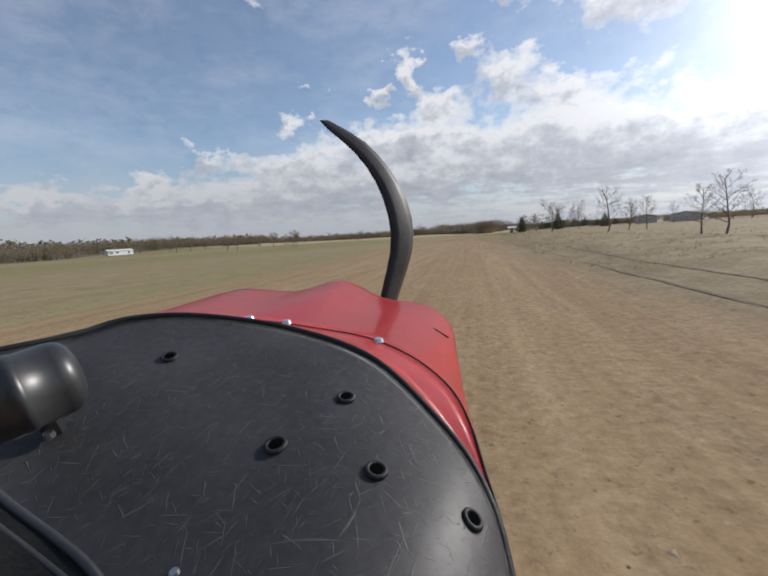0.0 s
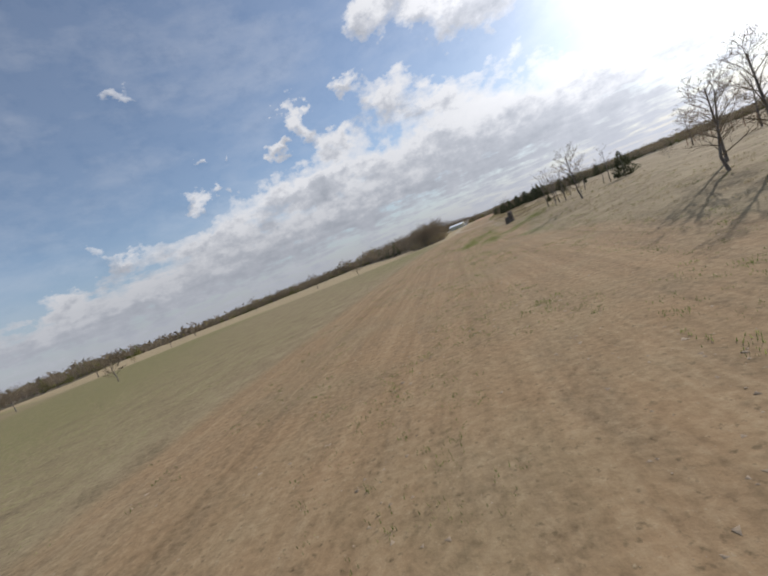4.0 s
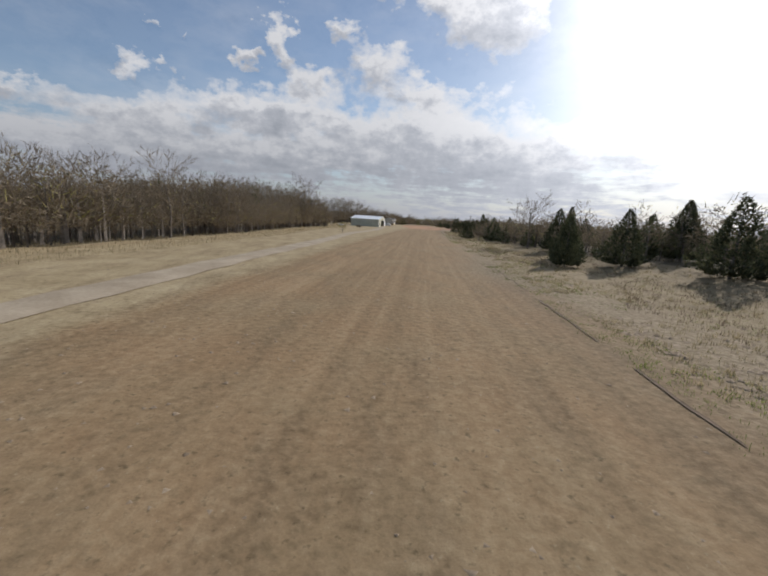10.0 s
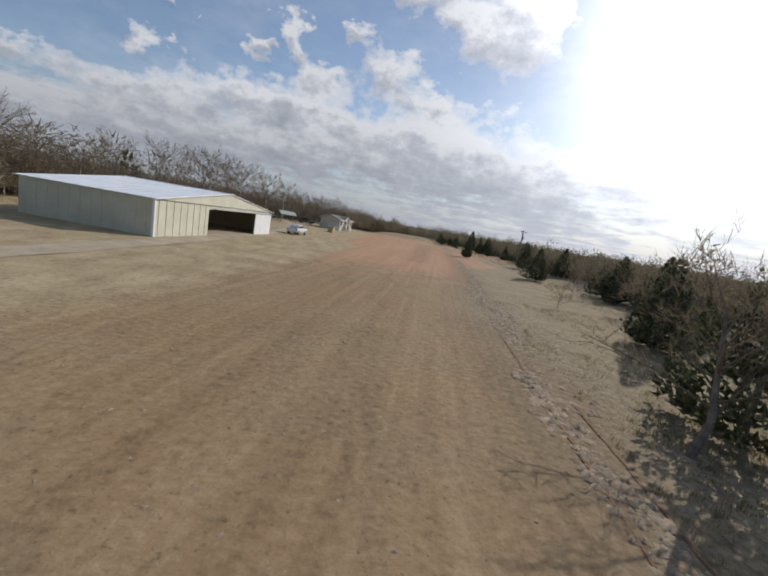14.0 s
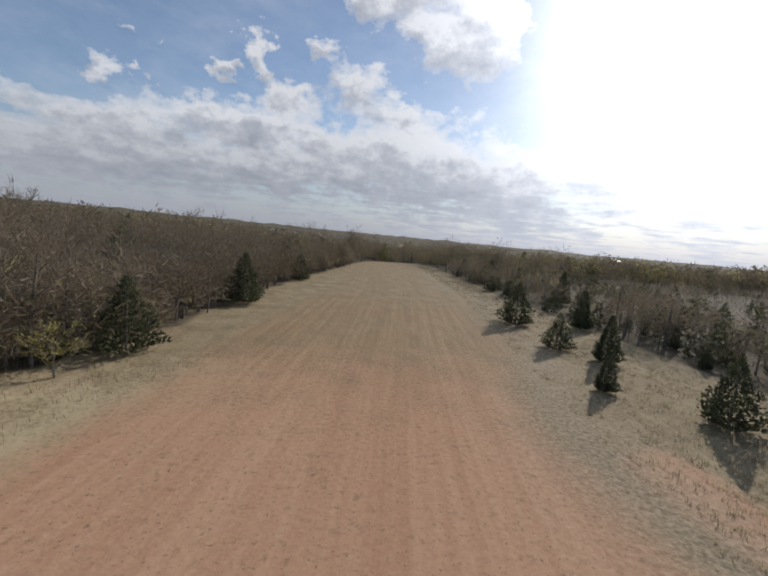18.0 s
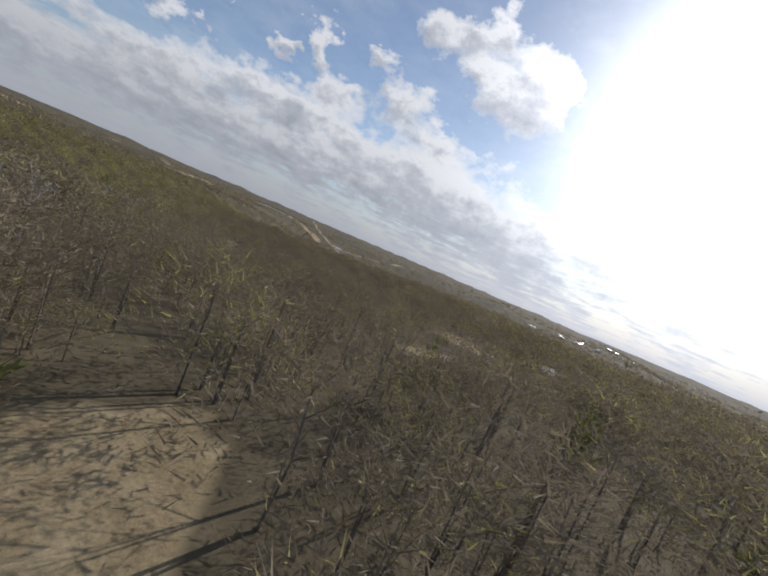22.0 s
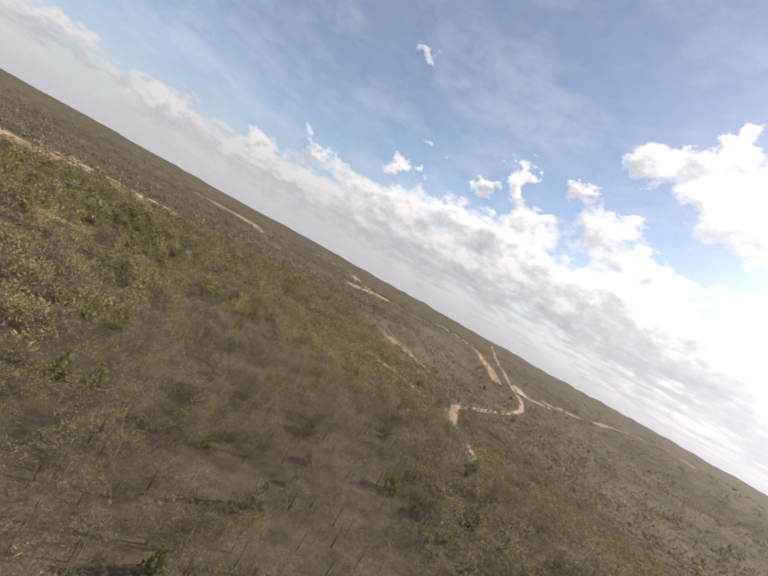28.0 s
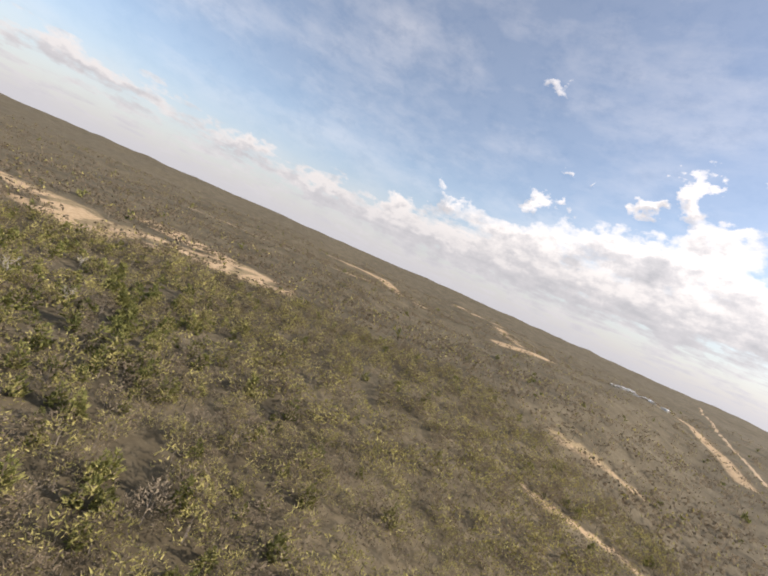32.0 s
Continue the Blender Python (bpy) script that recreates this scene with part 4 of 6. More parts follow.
def brush_shape(seed, count, tall, wide, long, thick, bud):
    """A leafless crown seen from far: a dome of sprays on a short stem."""
    r = random.Random(seed)
    v, f, m = [], [], []
    for k in range(count):
        a, u = r.uniform(0, 6.283), r.random()
        out = math.sqrt(r.random()) * wide / 2
        p = Vector((out * math.cos(a), out * math.sin(a), tall * (0.30 + 0.56 * (1 - (2 * out / wide) ** 2)) * (0.55 + 0.5 * r.random() ** 0.5)))
        d = (Vector((math.cos(a), math.sin(a), 0)) * (0.3 + out / wide) + Vector((r.uniform(-1, 1), r.uniform(-1, 1), r.uniform(-0.1, 1.0)))).normalized()
        side = d.cross(Vector((r.uniform(-1, 1), r.uniform(-1, 1), r.uniform(-1, 1)))).normalized() * thick * r.uniform(0.6, 1.3)
        n = len(v)
        v.extend((p - side, p + side, p + d * long * r.uniform(0.6, 1.2)))
        f.append((n, n + 1, n + 2))
        m.append(2 if r.random() < bud else 1)
    n = len(v)
    v.extend((Vector((-0.12, 0, -0.2)), Vector((0.12, 0.05, -0.2)), Vector((0, 0, tall * 0.75))))
    f.append((n, n + 1, n + 2))
    m.append(0)
    return v, f, m


near_shapes = [joined(tree_shape(100 + i, 8.0, 0.40 + 0.05 * (i % 3), levels=3, limbs=9, subs=5, twigs=9, twig_w=0.016, thick=0.013, bud=(0.0, 0.05, 0.2, 0.0, 0.0, 0.1)[i])) for i in range(6)]
def bare_crown(seed, bud):
    """Trunk and limbs inside a dome of fine sprays, for the trees that the flight passes low over."""
    v0, f0, m0 = joined(tree_shape(seed, 7.4, 0.44, levels=3, limbs=7, subs=3, twigs=0, twig_w=0.012, thick=0.009, first=0.3, trunk_sides=4))
    v1, f1, m1 = brush_shape(seed + 1, 400, 6.9, 6.6, 0.6, 0.032, bud)
    return v0 + v1, f0 + [tuple(i + len(v0) for i in f) for f in f1], m0 + m1


under_shapes = [bare_crown(120 + 3 * i, (0.0, 0.08, 0.6, 0.02, 0.0, 0.15)[i]) for i in range(6)]
close_shapes = [brush_shape(190 + i, 280, 6.5, 6.6, 0.6, 0.036, (0.0, 0.08, 0.6, 0.03, 0.0, 0.15)[i]) for i in range(6)]
fine_shapes = [brush_shape(200 + i, 130, 6.5, 6.8, 0.8, 0.115, (0.0, 0.08, 0.7, 0.04, 0.0, 0.2)[i]) for i in range(6)]
row_shapes = [brush_shape(260 + i, 150, 6.8, 6.4, 0.85, 0.06, (0.0, 0.04, 0.1, 0.0, 0.0, 0.06)[i]) for i in range(6)]
low_shapes = [brush_shape(222 + i, 76, 7.0, 7.2, 1.0, 0.24, (0.0, 0.12, 0.6, 0.05, 0.0, 0.25)[i]) for i in range(6)]
side_shapes = [brush_shape(240 + i, 170, 6.5, 6.0, 0.75, 0.045, (0.0, 0.05, 0.15, 0.0, 0.0, 0.08)[i]) for i in range(6)]
mid_shapes = [brush_shape(215 + i, 44, 7.0, 7.2, 1.1, 0.24, (0.0, 0.25, 0.65, 0.1, 0.0, 0.4)[i]) for i in range(6)]
far_shapes = [brush_shape(230 + i, 11, 7.0, 8.5, 1.9, 0.75, (0.0, 0.15, 0.5, 0.0)[i]) for i in range(4)]


def cedar_joined(seed, tufts, size):
    v, f = cedar_shape(seed, 5.5, 3.6, tufts, size)
    return v, f, [0] * len(f)


def apart(p):
    """Spots away from the tree row across the left pasture, which is built finer."""
    return p[~((p[:, 0] < -185) & (p[:, 0] > -285) & (p[:, 1] < 330))]


SETS = (
    (scatter((-285, -185, -100, 330), (90, 420), 2400, 9), row_shapes, 6, [cedar_joined(330 + i, 60, 0.6) for i in range(4)], "cedar_far", 1.1),
    (scatter((-70, 150, 262, 650), (7, 40), 6500, 1), near_shapes, 6, [cedar_joined(300 + i, 170, 0.38) for i in range(4)], "cedar", 1.0),
    (scatter((-60, 160, 640, 1010), (0, 20), 7000, 4), under_shapes, 6, [cedar_joined(305 + i, 170, 0.36) for i in range(4)], "cedar_far", 1.1),
    (scatter((-60, 160, 640, 1010), (20, 42), 7000, 8), close_shapes, 6, [cedar_joined(305 + i, 110, 0.5) for i in range(4)], "cedar_far", 1.1),
    (scatter((-190, 260, 640, 1130), (42, 108), 18500, 6), fine_shapes, 6, [cedar_joined(305 + i, 90, 0.55) for i in range(4)], "cedar_far", 1.15),
    (scatter((-70, 190, 262, 640), (40, 90), 6500, 7), side_shapes, 6, [cedar_joined(310 + i, 60, 0.6) for i in range(4)], "cedar", 1.1),
    (apart(scatter((-420, 460, 120, 640), (90, 260), 25000, 2)), mid_shapes, 6, [cedar_joined(310 + i, 30, 0.9) for i in range(4)], "cedar_far", 1.1),
    (scatter((-420, 460, 640, 1300), (108, 260), 31000, 5), low_shapes, 6, [cedar_joined(315 + i, 30, 0.9) for i in range(4)], "cedar_far", 1.2),
    (apart(scatter((-1300, 1200, -150, 2500), (260, 1300), 150000, 3, 1.6)), far_shapes, 4, [cedar_joined(320 + i, 10, 1.7) for i in range(4)], "cedar_far", 1.4),
)
for p, shapes, kinds, cedars, needle, grow in SETS:
    green_one = rng.random(len(p)) < cedar_chance(p[:, 0], p[:, 1])
    forest("woods", shapes, batch(p[~green_one], kinds, grow), ["bark", "crown_far" if shapes in (mid_shapes, low_shapes, far_shapes) else "twig", "bud"], "bare grey-brown winter woods round the airstrip")
    forest("cedar_woods", cedars, batch(p[green_one], 4, grow), [needle], "dark green cedars scattered among bare trees")

# leafless brush filling the woods' edge
r_ = np.random.default_rng(21)
y_ = r_.uniform(268, 640, 3000)
left_ = r_.random(3000) < 0.75
x_ = np.where(left_, left_edge(y_) - np.abs(r_.normal(0, 4.0, 3000)) + 0.5, right_edge(y_) + np.abs(r_.normal(0, 8, 3000)))
p_ = np.stack([x_, y_], 1)
p_ = p_[wooded(p_[:, 0], p_[:, 1]) ]
q_ = np.concatenate([np.stack([r_.uniform(-16, -1, 260), r_.uniform(412, 462, 260)], 1), np.stack([r_.uniform(-4, 20, 160), r_.uniform(451, 470, 160)], 1)])
p_ = np.concatenate([p_, q_[wooded(q_[:, 0], q_[:, 1])]])
spots_ = np.column_stack([p_, r_.uniform(0.6, 1.45, len(p_)), r_.uniform(0, 6.28, len(p_)), r_.integers(0, 3, len(p_)), r_.uniform(0.9, 1.5, len(p_))])
forest("brush", [brush_shape(250 + i, 170, 3.4, 3.6, 0.5, 0.026, (0.0, 0.16, 0.04)[i]) for i in range(3)], spots_, ["bark", "twig", "bud"], "tangled leafless brush along the edge of the woods")


# ---- near trees, each a thing ----
big_oak = [Kind(tree_kind("bare_tree", 21 + i, 10.0, "tall bare grey-brown tree in winter, wide crown of fine twigs", levels=4, limbs=12, subs=8, twigs=7, spread_=0.44, twig_w=0.016, thick=0.02, first=0.16)) for i in range(3)]
upright = [Kind(tree_kind("bare_tree", 141 + i, 10.0, "upright bare grey tree with a narrow crown of fine twigs", levels=4, limbs=15, subs=6, twigs=6, spread_=0.27, twig_w=0.013, thick=0.015, first=0.12)) for i in range(3)]
sapling = [Kind(tree_kind("sapling", 41 + i, 7.0, "slender bare sapling with upright twigs in dry grass", levels=3, limbs=9, subs=4, twigs=4, spread_=0.26, twig_w=0.014, thick=0.011, first=0.2)) for i in range(2)]
bush_kind = [Kind(tree_kind("bare_bush", 61 + i, 4.0, "dense leafless brown bush beside the mown strip", levels=4, limbs=12, subs=5, twigs=5, spread_=0.62, twig_w=0.014, thick=0.014, first=0.06)) for i in range(2)]
olive_tree = [Kind(tree_kind("budding_tree", 71 + i, 7.0, "small tree with a haze of olive green buds", levels=4, limbs=10, subs=6, twigs=5, spread_=0.46, twig_w=0.05, bud=0.8, first=0.1)) for i in range(2)]
white_tree = Kind(tree_kind("pale_dead_tree", 81, 9.0, "bare pale-barked dead tree standing among cedars", bark="pale_bark", crown_mats=("pale_bark", "pale_bark"), levels=3, limbs=9, subs=5, twigs=4, spread_=0.45, twig_w=0.05, thick=0.03))
cedar_kinds = [Kind(cedar_kind(91 + i, 5.0, (2.9, 3.4, 2.4, 3.8)[i], "dark green cedar with a ragged pointed crown in dry grass", 1900)) for i in range(4)]

fence_tree = [Kind(tree_kind("bare_tree", 25 + i, 10.0, "bare grey tree of a distant fence row", levels=3, limbs=11, subs=7, twigs=8, spread_=0.42, twig_w=0.055, thick=0.022, first=0.16)) for i in range(2)]
pick = random.Random(3)
# trees on the rise beside the field
for x, y, h in ((25, 119, 9.3), (22, 135, 9), (18, 36, 5.8), (17.2, 37.8, 5), (20.3, 32.5, 4.6), (23.4, 67, 6), (21.8, 69.6, 5), (30, 150, 9), (18.3, 67.5, 8.2), (13.4, 123.2, 6.5), (13.6, 165.4, 7.5), (14.8, 129, 6.2), (11.8, 139, 7), (39.5, 125, 9), (12.6, 126.5, 5.5), (15.2, 133, 6.5), (13, 144, 6.5), (10.8, 141, 6), (31, 163, 7), (60, 150, 8), (72, 132, 9), (40, 186, 7)):
    upright[pick.randrange(3)].put(x, y, h / 9, pick.uniform(0, 6), group="trees beside the field")
for x, y, h in ((10.9, 133, 5.2), (22.3, 136, 5.4), (22, 172, 3.5), (19.5, 193.5, 1.4), (35.6, 135, 4.4), (40, 240, 2.8), (48, 244, 2.2)):
    cedar_kinds[pick.randrange(4)].put(x, y, h / 5, pick.uniform(0, 6), group="cedars beside the field")
for i in range(11):
    sapling[i % 2].put(16.5 + pick.uniform(-2.5, 5), 178 + pick.uniform(-4, 5), pick.uniform(0.7, 1.05), pick.uniform(0, 6), group="saplings on the rise")
for x, y, h in ((20, 112, 2), (24, 128, 2.4), (28, 138, 2), (34, 146, 2.2), (18, 142, 1.8), (30, 176, 2), (38, 190, 2)):
    bush_kind[pick.randrange(2)].put(x, y, h / 4, pick.uniform(0, 6), group="bushes on the rise")
big_oak[1].put(15.4, 101.8, 0.86, 2.0, group="trees beside the field")
for x, y, h in ((13.5, 126, 2.6), (12.0, 133.5, 2.4), (14.5, 138, 2.7), (15.9, 102.6, 1.5), (12.6, 130, 2.2), (16, 141, 2.4)):
    bush_kind[int(y) % 2].put(x, y, h / 4, x * y, group="bushes on the rise")
# trees standing before the far fence row
for x, y, h in ((-178, 163, 8.5), (-153, 162, 10), (-147, 165, 8), (-106, 140, 7), (-102, 141, 7.5), (-80, 149.5, 8.5), (-76, 140, 4.5)):
    fence_tree[int(h) % 2].put(x, y, h / 10, h * x, group="trees by the fence row")
# the clump left of the strip
for x, y, h in ((-2, 268, 9), (0.5, 271.5, 9.6), (2.4, 277, 10), (-5.5, 272, 8.2), (3.4, 282, 10.4), (-3.5, 279, 10), (-1, 286, 11), (-7, 278, 8.5), (0.8, 265, 7.6), (1, 292, 10), (-3.6, 270, 8.6), (2.2, 270, 8.4), (0, 278, 9.6), (-5, 283, 9.5), (-1.4, 274, 9.4), (3.6, 288, 9.6)):
    big_oak[pick.randrange(3)].put(x, y, h / 10, pick.uniform(0, 6), group="clump of bare trees")
gnarled = Kind(tree_kind("dead_tree", 83, 7.0, "gnarled half-dead tree with crooked bare limbs", levels=3, limbs=6, subs=3, twigs=2, spread_=0.55, twig_w=0.02, thick=0.03, first=0.25))
for x, y, h in ((-1.6, 257, 6.2), (-4, 262, 5.6)):
    gnarled.put(x, y, h / 7, pick.uniform(0, 6), group="dead trees of the clump")
for i in range(34):
    bush_kind[i % 2].put(-6.5 + (i % 11) + pick.uniform(-1, 1), 264 + (i % 11) * 1.2 + pick.uniform(-3, 7), pick.uniform(0.55, 0.95), pick.uniform(0, 6), group="brush under the clump")
r_ = np.random.default_rng(33)
spots_ = np.column_stack([r_.uniform(-9, 4.5, 150), r_.uniform(261, 292, 150), r_.uniform(0.6, 1.15, 150), r_.uniform(0, 6.28, 150), r_.integers(0, 2, 150), r_.uniform(0.8, 1.3, 150)])
forest("brush", [brush_shape(260 + i, 300, 3.0, 3.2, 0.5, 0.016, (0.0, 0.2)[i]) for i in range(2)], spots_, ["bark", "twig", "bud"], "tangled leafless brush under the clump of trees")
# lone trees in the field and along the far fence row
for x, y, h in ((-29, 249, 4.2), (-79, 150, 7), (-108, 142, 6), (-95, 168, 5), (-60, 176, 5), (-120, 200, 10), (-53, 279, 8), (-150, 205, 8), (-138, 250, 9), (-128, 300, 9), (-160, 165, 7), (-112, 340, 10), (-175, 120, 8), (-96, 372, 8), (-190, 90, 8), (-120, 270, 7), (-145, 225, 9), (-80, 400, 9)):
    fence_tree[pick.randrange(2)].put(x, y, h / 10, pick.uniform(0, 6), group="fence row trees")
for x, y, h in ((-170, 140, 3), (-140, 215, 3), (-155, 185, 2.5), (-118, 320, 3.5), (-100, 365, 3), (-132, 262, 3), (-185, 105, 3)):
    olive_tree[pick.randrange(2)].put(x, y, h / 7, pick.uniform(0, 6), group="fence row brush")
# cedars and bare trees right of the strip
for x, y, h in ((49, 291, 6.8), (40, 326, 4.8), (43, 331, 5.2), (48, 342, 5.6), (44.5, 325, 5.4), (46, 317, 5.8), (45.5, 311, 4.6), (47.5, 305, 6.2), (48.5, 298, 5.6), (52, 294, 6), (53.5, 329, 6.5), (50, 310, 5), (57, 288, 5.6), (61, 300, 5.4), (67, 302, 6.4), (62, 285, 4.6), (70, 283, 5.2), (80, 280, 4.2), (56, 316, 5.4), (60, 324, 6), (51, 303, 6), (56, 353, 6.2), (62, 338, 7.5), (55, 335, 5.2), (66, 330, 5.5), (74, 326, 6.0), (58, 352, 4.5), (47, 377, 4.2), (51.6, 374, 5), (57.7, 398.5, 6.3),
                (62, 407, 5.5), (60, 414, 5), (57.5, 423, 5), (66, 420, 5.6), (70.6, 411, 6.2), (63, 432, 4.8), (70, 440, 5.2), (76, 452, 5.0), (72, 462, 4.4), (80.6, 483, 4.9), (84, 476, 5.2), (72.2, 491.4, 4.3), (91, 505, 5.5), (87.5, 508, 3.8),
                (95, 512, 5.2), (87, 518, 3), (100, 520, 5), (86.8, 533, 6.6), (92, 533, 4.8), (101, 530, 5), (87, 552.5, 3.6), (86, 565, 3), (88, 562, 3.6), (98, 556, 5), (87, 573.6, 4.4), (83.5, 556.5, 2.4), (99, 567, 2), (96, 561.5, 1.8),
                (90, 580.7, 1.5), (87.3, 576, 0.9), (94, 573, 4.2), (101, 600, 4.5), (103, 590, 5), (100, 612, 4), (106, 622, 5), (104, 634, 4), (64, 596, 4), (60, 576, 5), (57, 560, 4.2), (46, 545, 5)):
    which = pick.randrange(4)
    which = 2 if 490 < y < 492 or 390 < y < 402 else which
    cedar_kinds[which].put(x, y, h / 5 * (0.92 if y < 340 else 1.0), pick.uniform(0, 6), group="cedars along the strip")
for x, y, h in ((89.5, 526, 5.4), (86.6, 524.6, 4.2), (84.5, 541, 1.6)):
    cedar_kinds[int(h) % 4].put(x, y, h / 5, h * x, group="cedars along the strip")
for x, y, h in ((47.5, 349, 8.5), (55, 422, 5.5), (70, 372, 6), (59, 361, 5), (78, 437, 6), (90, 500, 6.5), (104, 545, 6)):
    big_oak[pick.randrange(3)].put(x, y, h / 10, pick.uniform(0, 6), group="bare trees along the strip")
for x, y, h in ((46, 328, 3), (49, 322, 3), (49, 314, 3.2), (50, 299, 3), (54, 291, 2.8), (59, 286, 3), (66, 281, 2.6), (74, 278, 2.6), (84, 274, 2.4), (94, 268, 2.6), (104, 262, 2.4), (46, 335, 3), (46, 366, 2.6), (48, 372, 3), (50, 385, 2.6), (54, 391, 1.5), (57, 403, 1.8), (56, 412, 2.6), (60, 424, 2.4), (63, 441, 2), (69, 449, 2.2), (75, 470, 2), (78, 478, 2.2), (50, 357, 2.4), (52, 364, 2.8)):
    bush_kind[pick.randrange(2)].put(x, y, h / 4, pick.uniform(0, 6), group="brush along the strip")
for x, y, h in ((50.5, 380, 2.4), (52, 384, 2.8), (54, 379, 2.6), (56, 388, 2.4), (58, 393, 2.6), (60, 402, 2.8), (55, 372, 3), (51.5, 368, 2.6)):
    bush_kind[int(y) % 2].put(x, y, h / 4, x * y, group="brush along the strip")
# front row of the woods left of the road, and the yard trees
for i in range(26):
    y = 300 + i * 9.5 + pick.uniform(-3, 3)
    if 428 < y < 482:
        continue
    x = float(left_edge(y)) - pick.uniform(0.5, 5)
    big_oak[pick.randrange(3)].put(x, y, pick.uniform(0.5, 0.8) * (0.8 if y < 340 else 1.0), pick.uniform(0, 6), group="front row of the woods")
for i in range(30):
    y = 300 + i * 5.0 + pick.uniform(-2, 2)
    bush_kind[i % 2].put(float(left_edge(y)) + pick.uniform(-2, 1.2), y, pick.uniform(0.35, 0.75), pick.uniform(0, 6), group="brush along the woods")
for x, y, h in ((8, 462, 12), (14, 474, 11), (2, 452, 12), (20, 480, 11), (-4, 440, 11), (26, 486, 9)):
    big_oak[pick.randrange(3)].put(x, y, h / 10, pick.uniform(0, 6), group="tall trees behind the hangar")
for i in range(16):
    y = 392 + i * 4.2
    big_oak[i % 3].put(float(left_edge(y)) - pick.uniform(9, 22), y, pick.uniform(1.0, 1.3), pick.uniform(0, 6), group="tall trees behind the hangar")
for x, y, h in ((38.5, 511, 5), (33, 515.5, 8), (27, 511, 8.5), (30, 527, 9), (36, 527, 9), (24, 519, 9), (21, 505, 8), (26, 500, 6), (41.5, 534, 10), (37, 540, 10), (44, 546, 10), (38, 553, 10.5), (50, 561, 9), (46, 571, 9.5), (30, 549, 10.5), (54, 577, 8.5), (40, 565, 10), (34, 575, 10), (57, 592, 8), (26, 560, 10)):
    big_oak[pick.randrange(3)].put(x, y, h / 10, pick.uniform(0, 6), group="yard trees")
for x, y, h in ((20, 371, 2.2), (24, 496, 2.5), (52, 548, 3), (56, 556, 3)):
    olive_tree[pick.randrange(2)].put(x, y, h / 7, pick.uniform(0, 6), group="budding trees")
pale_yard = [Kind(tree_kind("yard_tree", 75 + i, 10.0, "tall bare tree with a pale grey trunk beside the yard", bark="pale_bark", levels=4, limbs=11, subs=7, twigs=6, spread_=0.40, twig_w=0.018, thick=0.018, first=0.3)) for i in range(2)]
for x, y, h in ((19, 497, 14), (23, 505, 14), (15, 504, 15), (26.5, 514, 13), (12, 492, 14), (18, 512, 14), (30, 520, 12), (33, 519, 7)):
    pale_yard[pick.randrange(2)].put(x, y, h / 10, pick.uniform(0, 6), group="pale yard trees")
# pale dead trees in the lower woods
for x, y, h in ((-131.8, 938.3, 9), (75, 646, 7), (70, 690, 8), (-118, 952, 7), (55, 742, 7), (52, 735, 6), (-160, 960, 7), (40, 760, 7)):
    white_tree.put(x, y, h / 9, pick.uniform(0, 6), group="pale dead trees")
for i in range(120):
    x, y = -85 - pick.random() * 120, 885 + pick.random() * 125
    if wooded(x, y):
        olive_tree[i % 2].put(x, y, pick.uniform(0.6, 1.05), pick.uniform(0, 6), group="budding trees in the lower woods")


# ---- the stump, logs, dry weeds ----
def stump(x, y):
    ob = tagged(empty("tree_stump", x, y, float(land(x, y)), 10), "dark broken old tree stump standing in dry grass", "stump")
    r = random.Random(8)

    def block_(cx, cy, radius, tall, ragged):
        bm = bmesh.new()
        rings = []
        for k in range(8):
            u = k / 7
            ring = []
            for i in range(20):
                a = 2 * math.pi * i / 20
                rad = radius * (1 - 0.08 * u + 0.35 * (1 - u) ** 6) * (1 + 0.10 * math.sin(3 * a + cx) + 0.07 * math.sin(7 * a) + r.uniform(-0.05, 0.05))
                top = tall + ragged * math.sin(a + 0.5) + (r.uniform(-0.12, 0.14) if k == 7 else 0)
                ring.append(bm.verts.new((cx + rad * math.cos(a), cy + rad * math.sin(a), u * top - 0.15 * (k == 0))))
            rings.append(ring)
        for a, b in zip(rings, rings[1:]):
            for i in range(20):
                bm.faces.new((a[i], a[(i + 1) % 20], b[(i + 1) % 20], b[i]))
        bm.faces.new(rings[-1])
        return bm

    part("trunk", block_(0.28, 0, 0.44, 1.75, 0.14), "stump", ob)
    part("broken_side", block_(-0.42, 0.05, 0.42, 1.05, 0.06), "stump", ob)
    part("splinter", rod((0.12, 0.05, 1.6), (0.06, 0.08, 2.0), 0.13, 0.04, 7), "stump", ob)


stump(11.3, 191.2)
for x, y, h in ((15.5, 196.5, 1.5), (17.2, 192, 1.3), (20, 200, 1.6), (14, 188.6, 1.0), (23, 195, 1.4), (13.2, 200, 1.1)):
    bush_kind[int(x) % 2].put(x, y, h / 4, x * y, group="weedy bushes beside the strip")


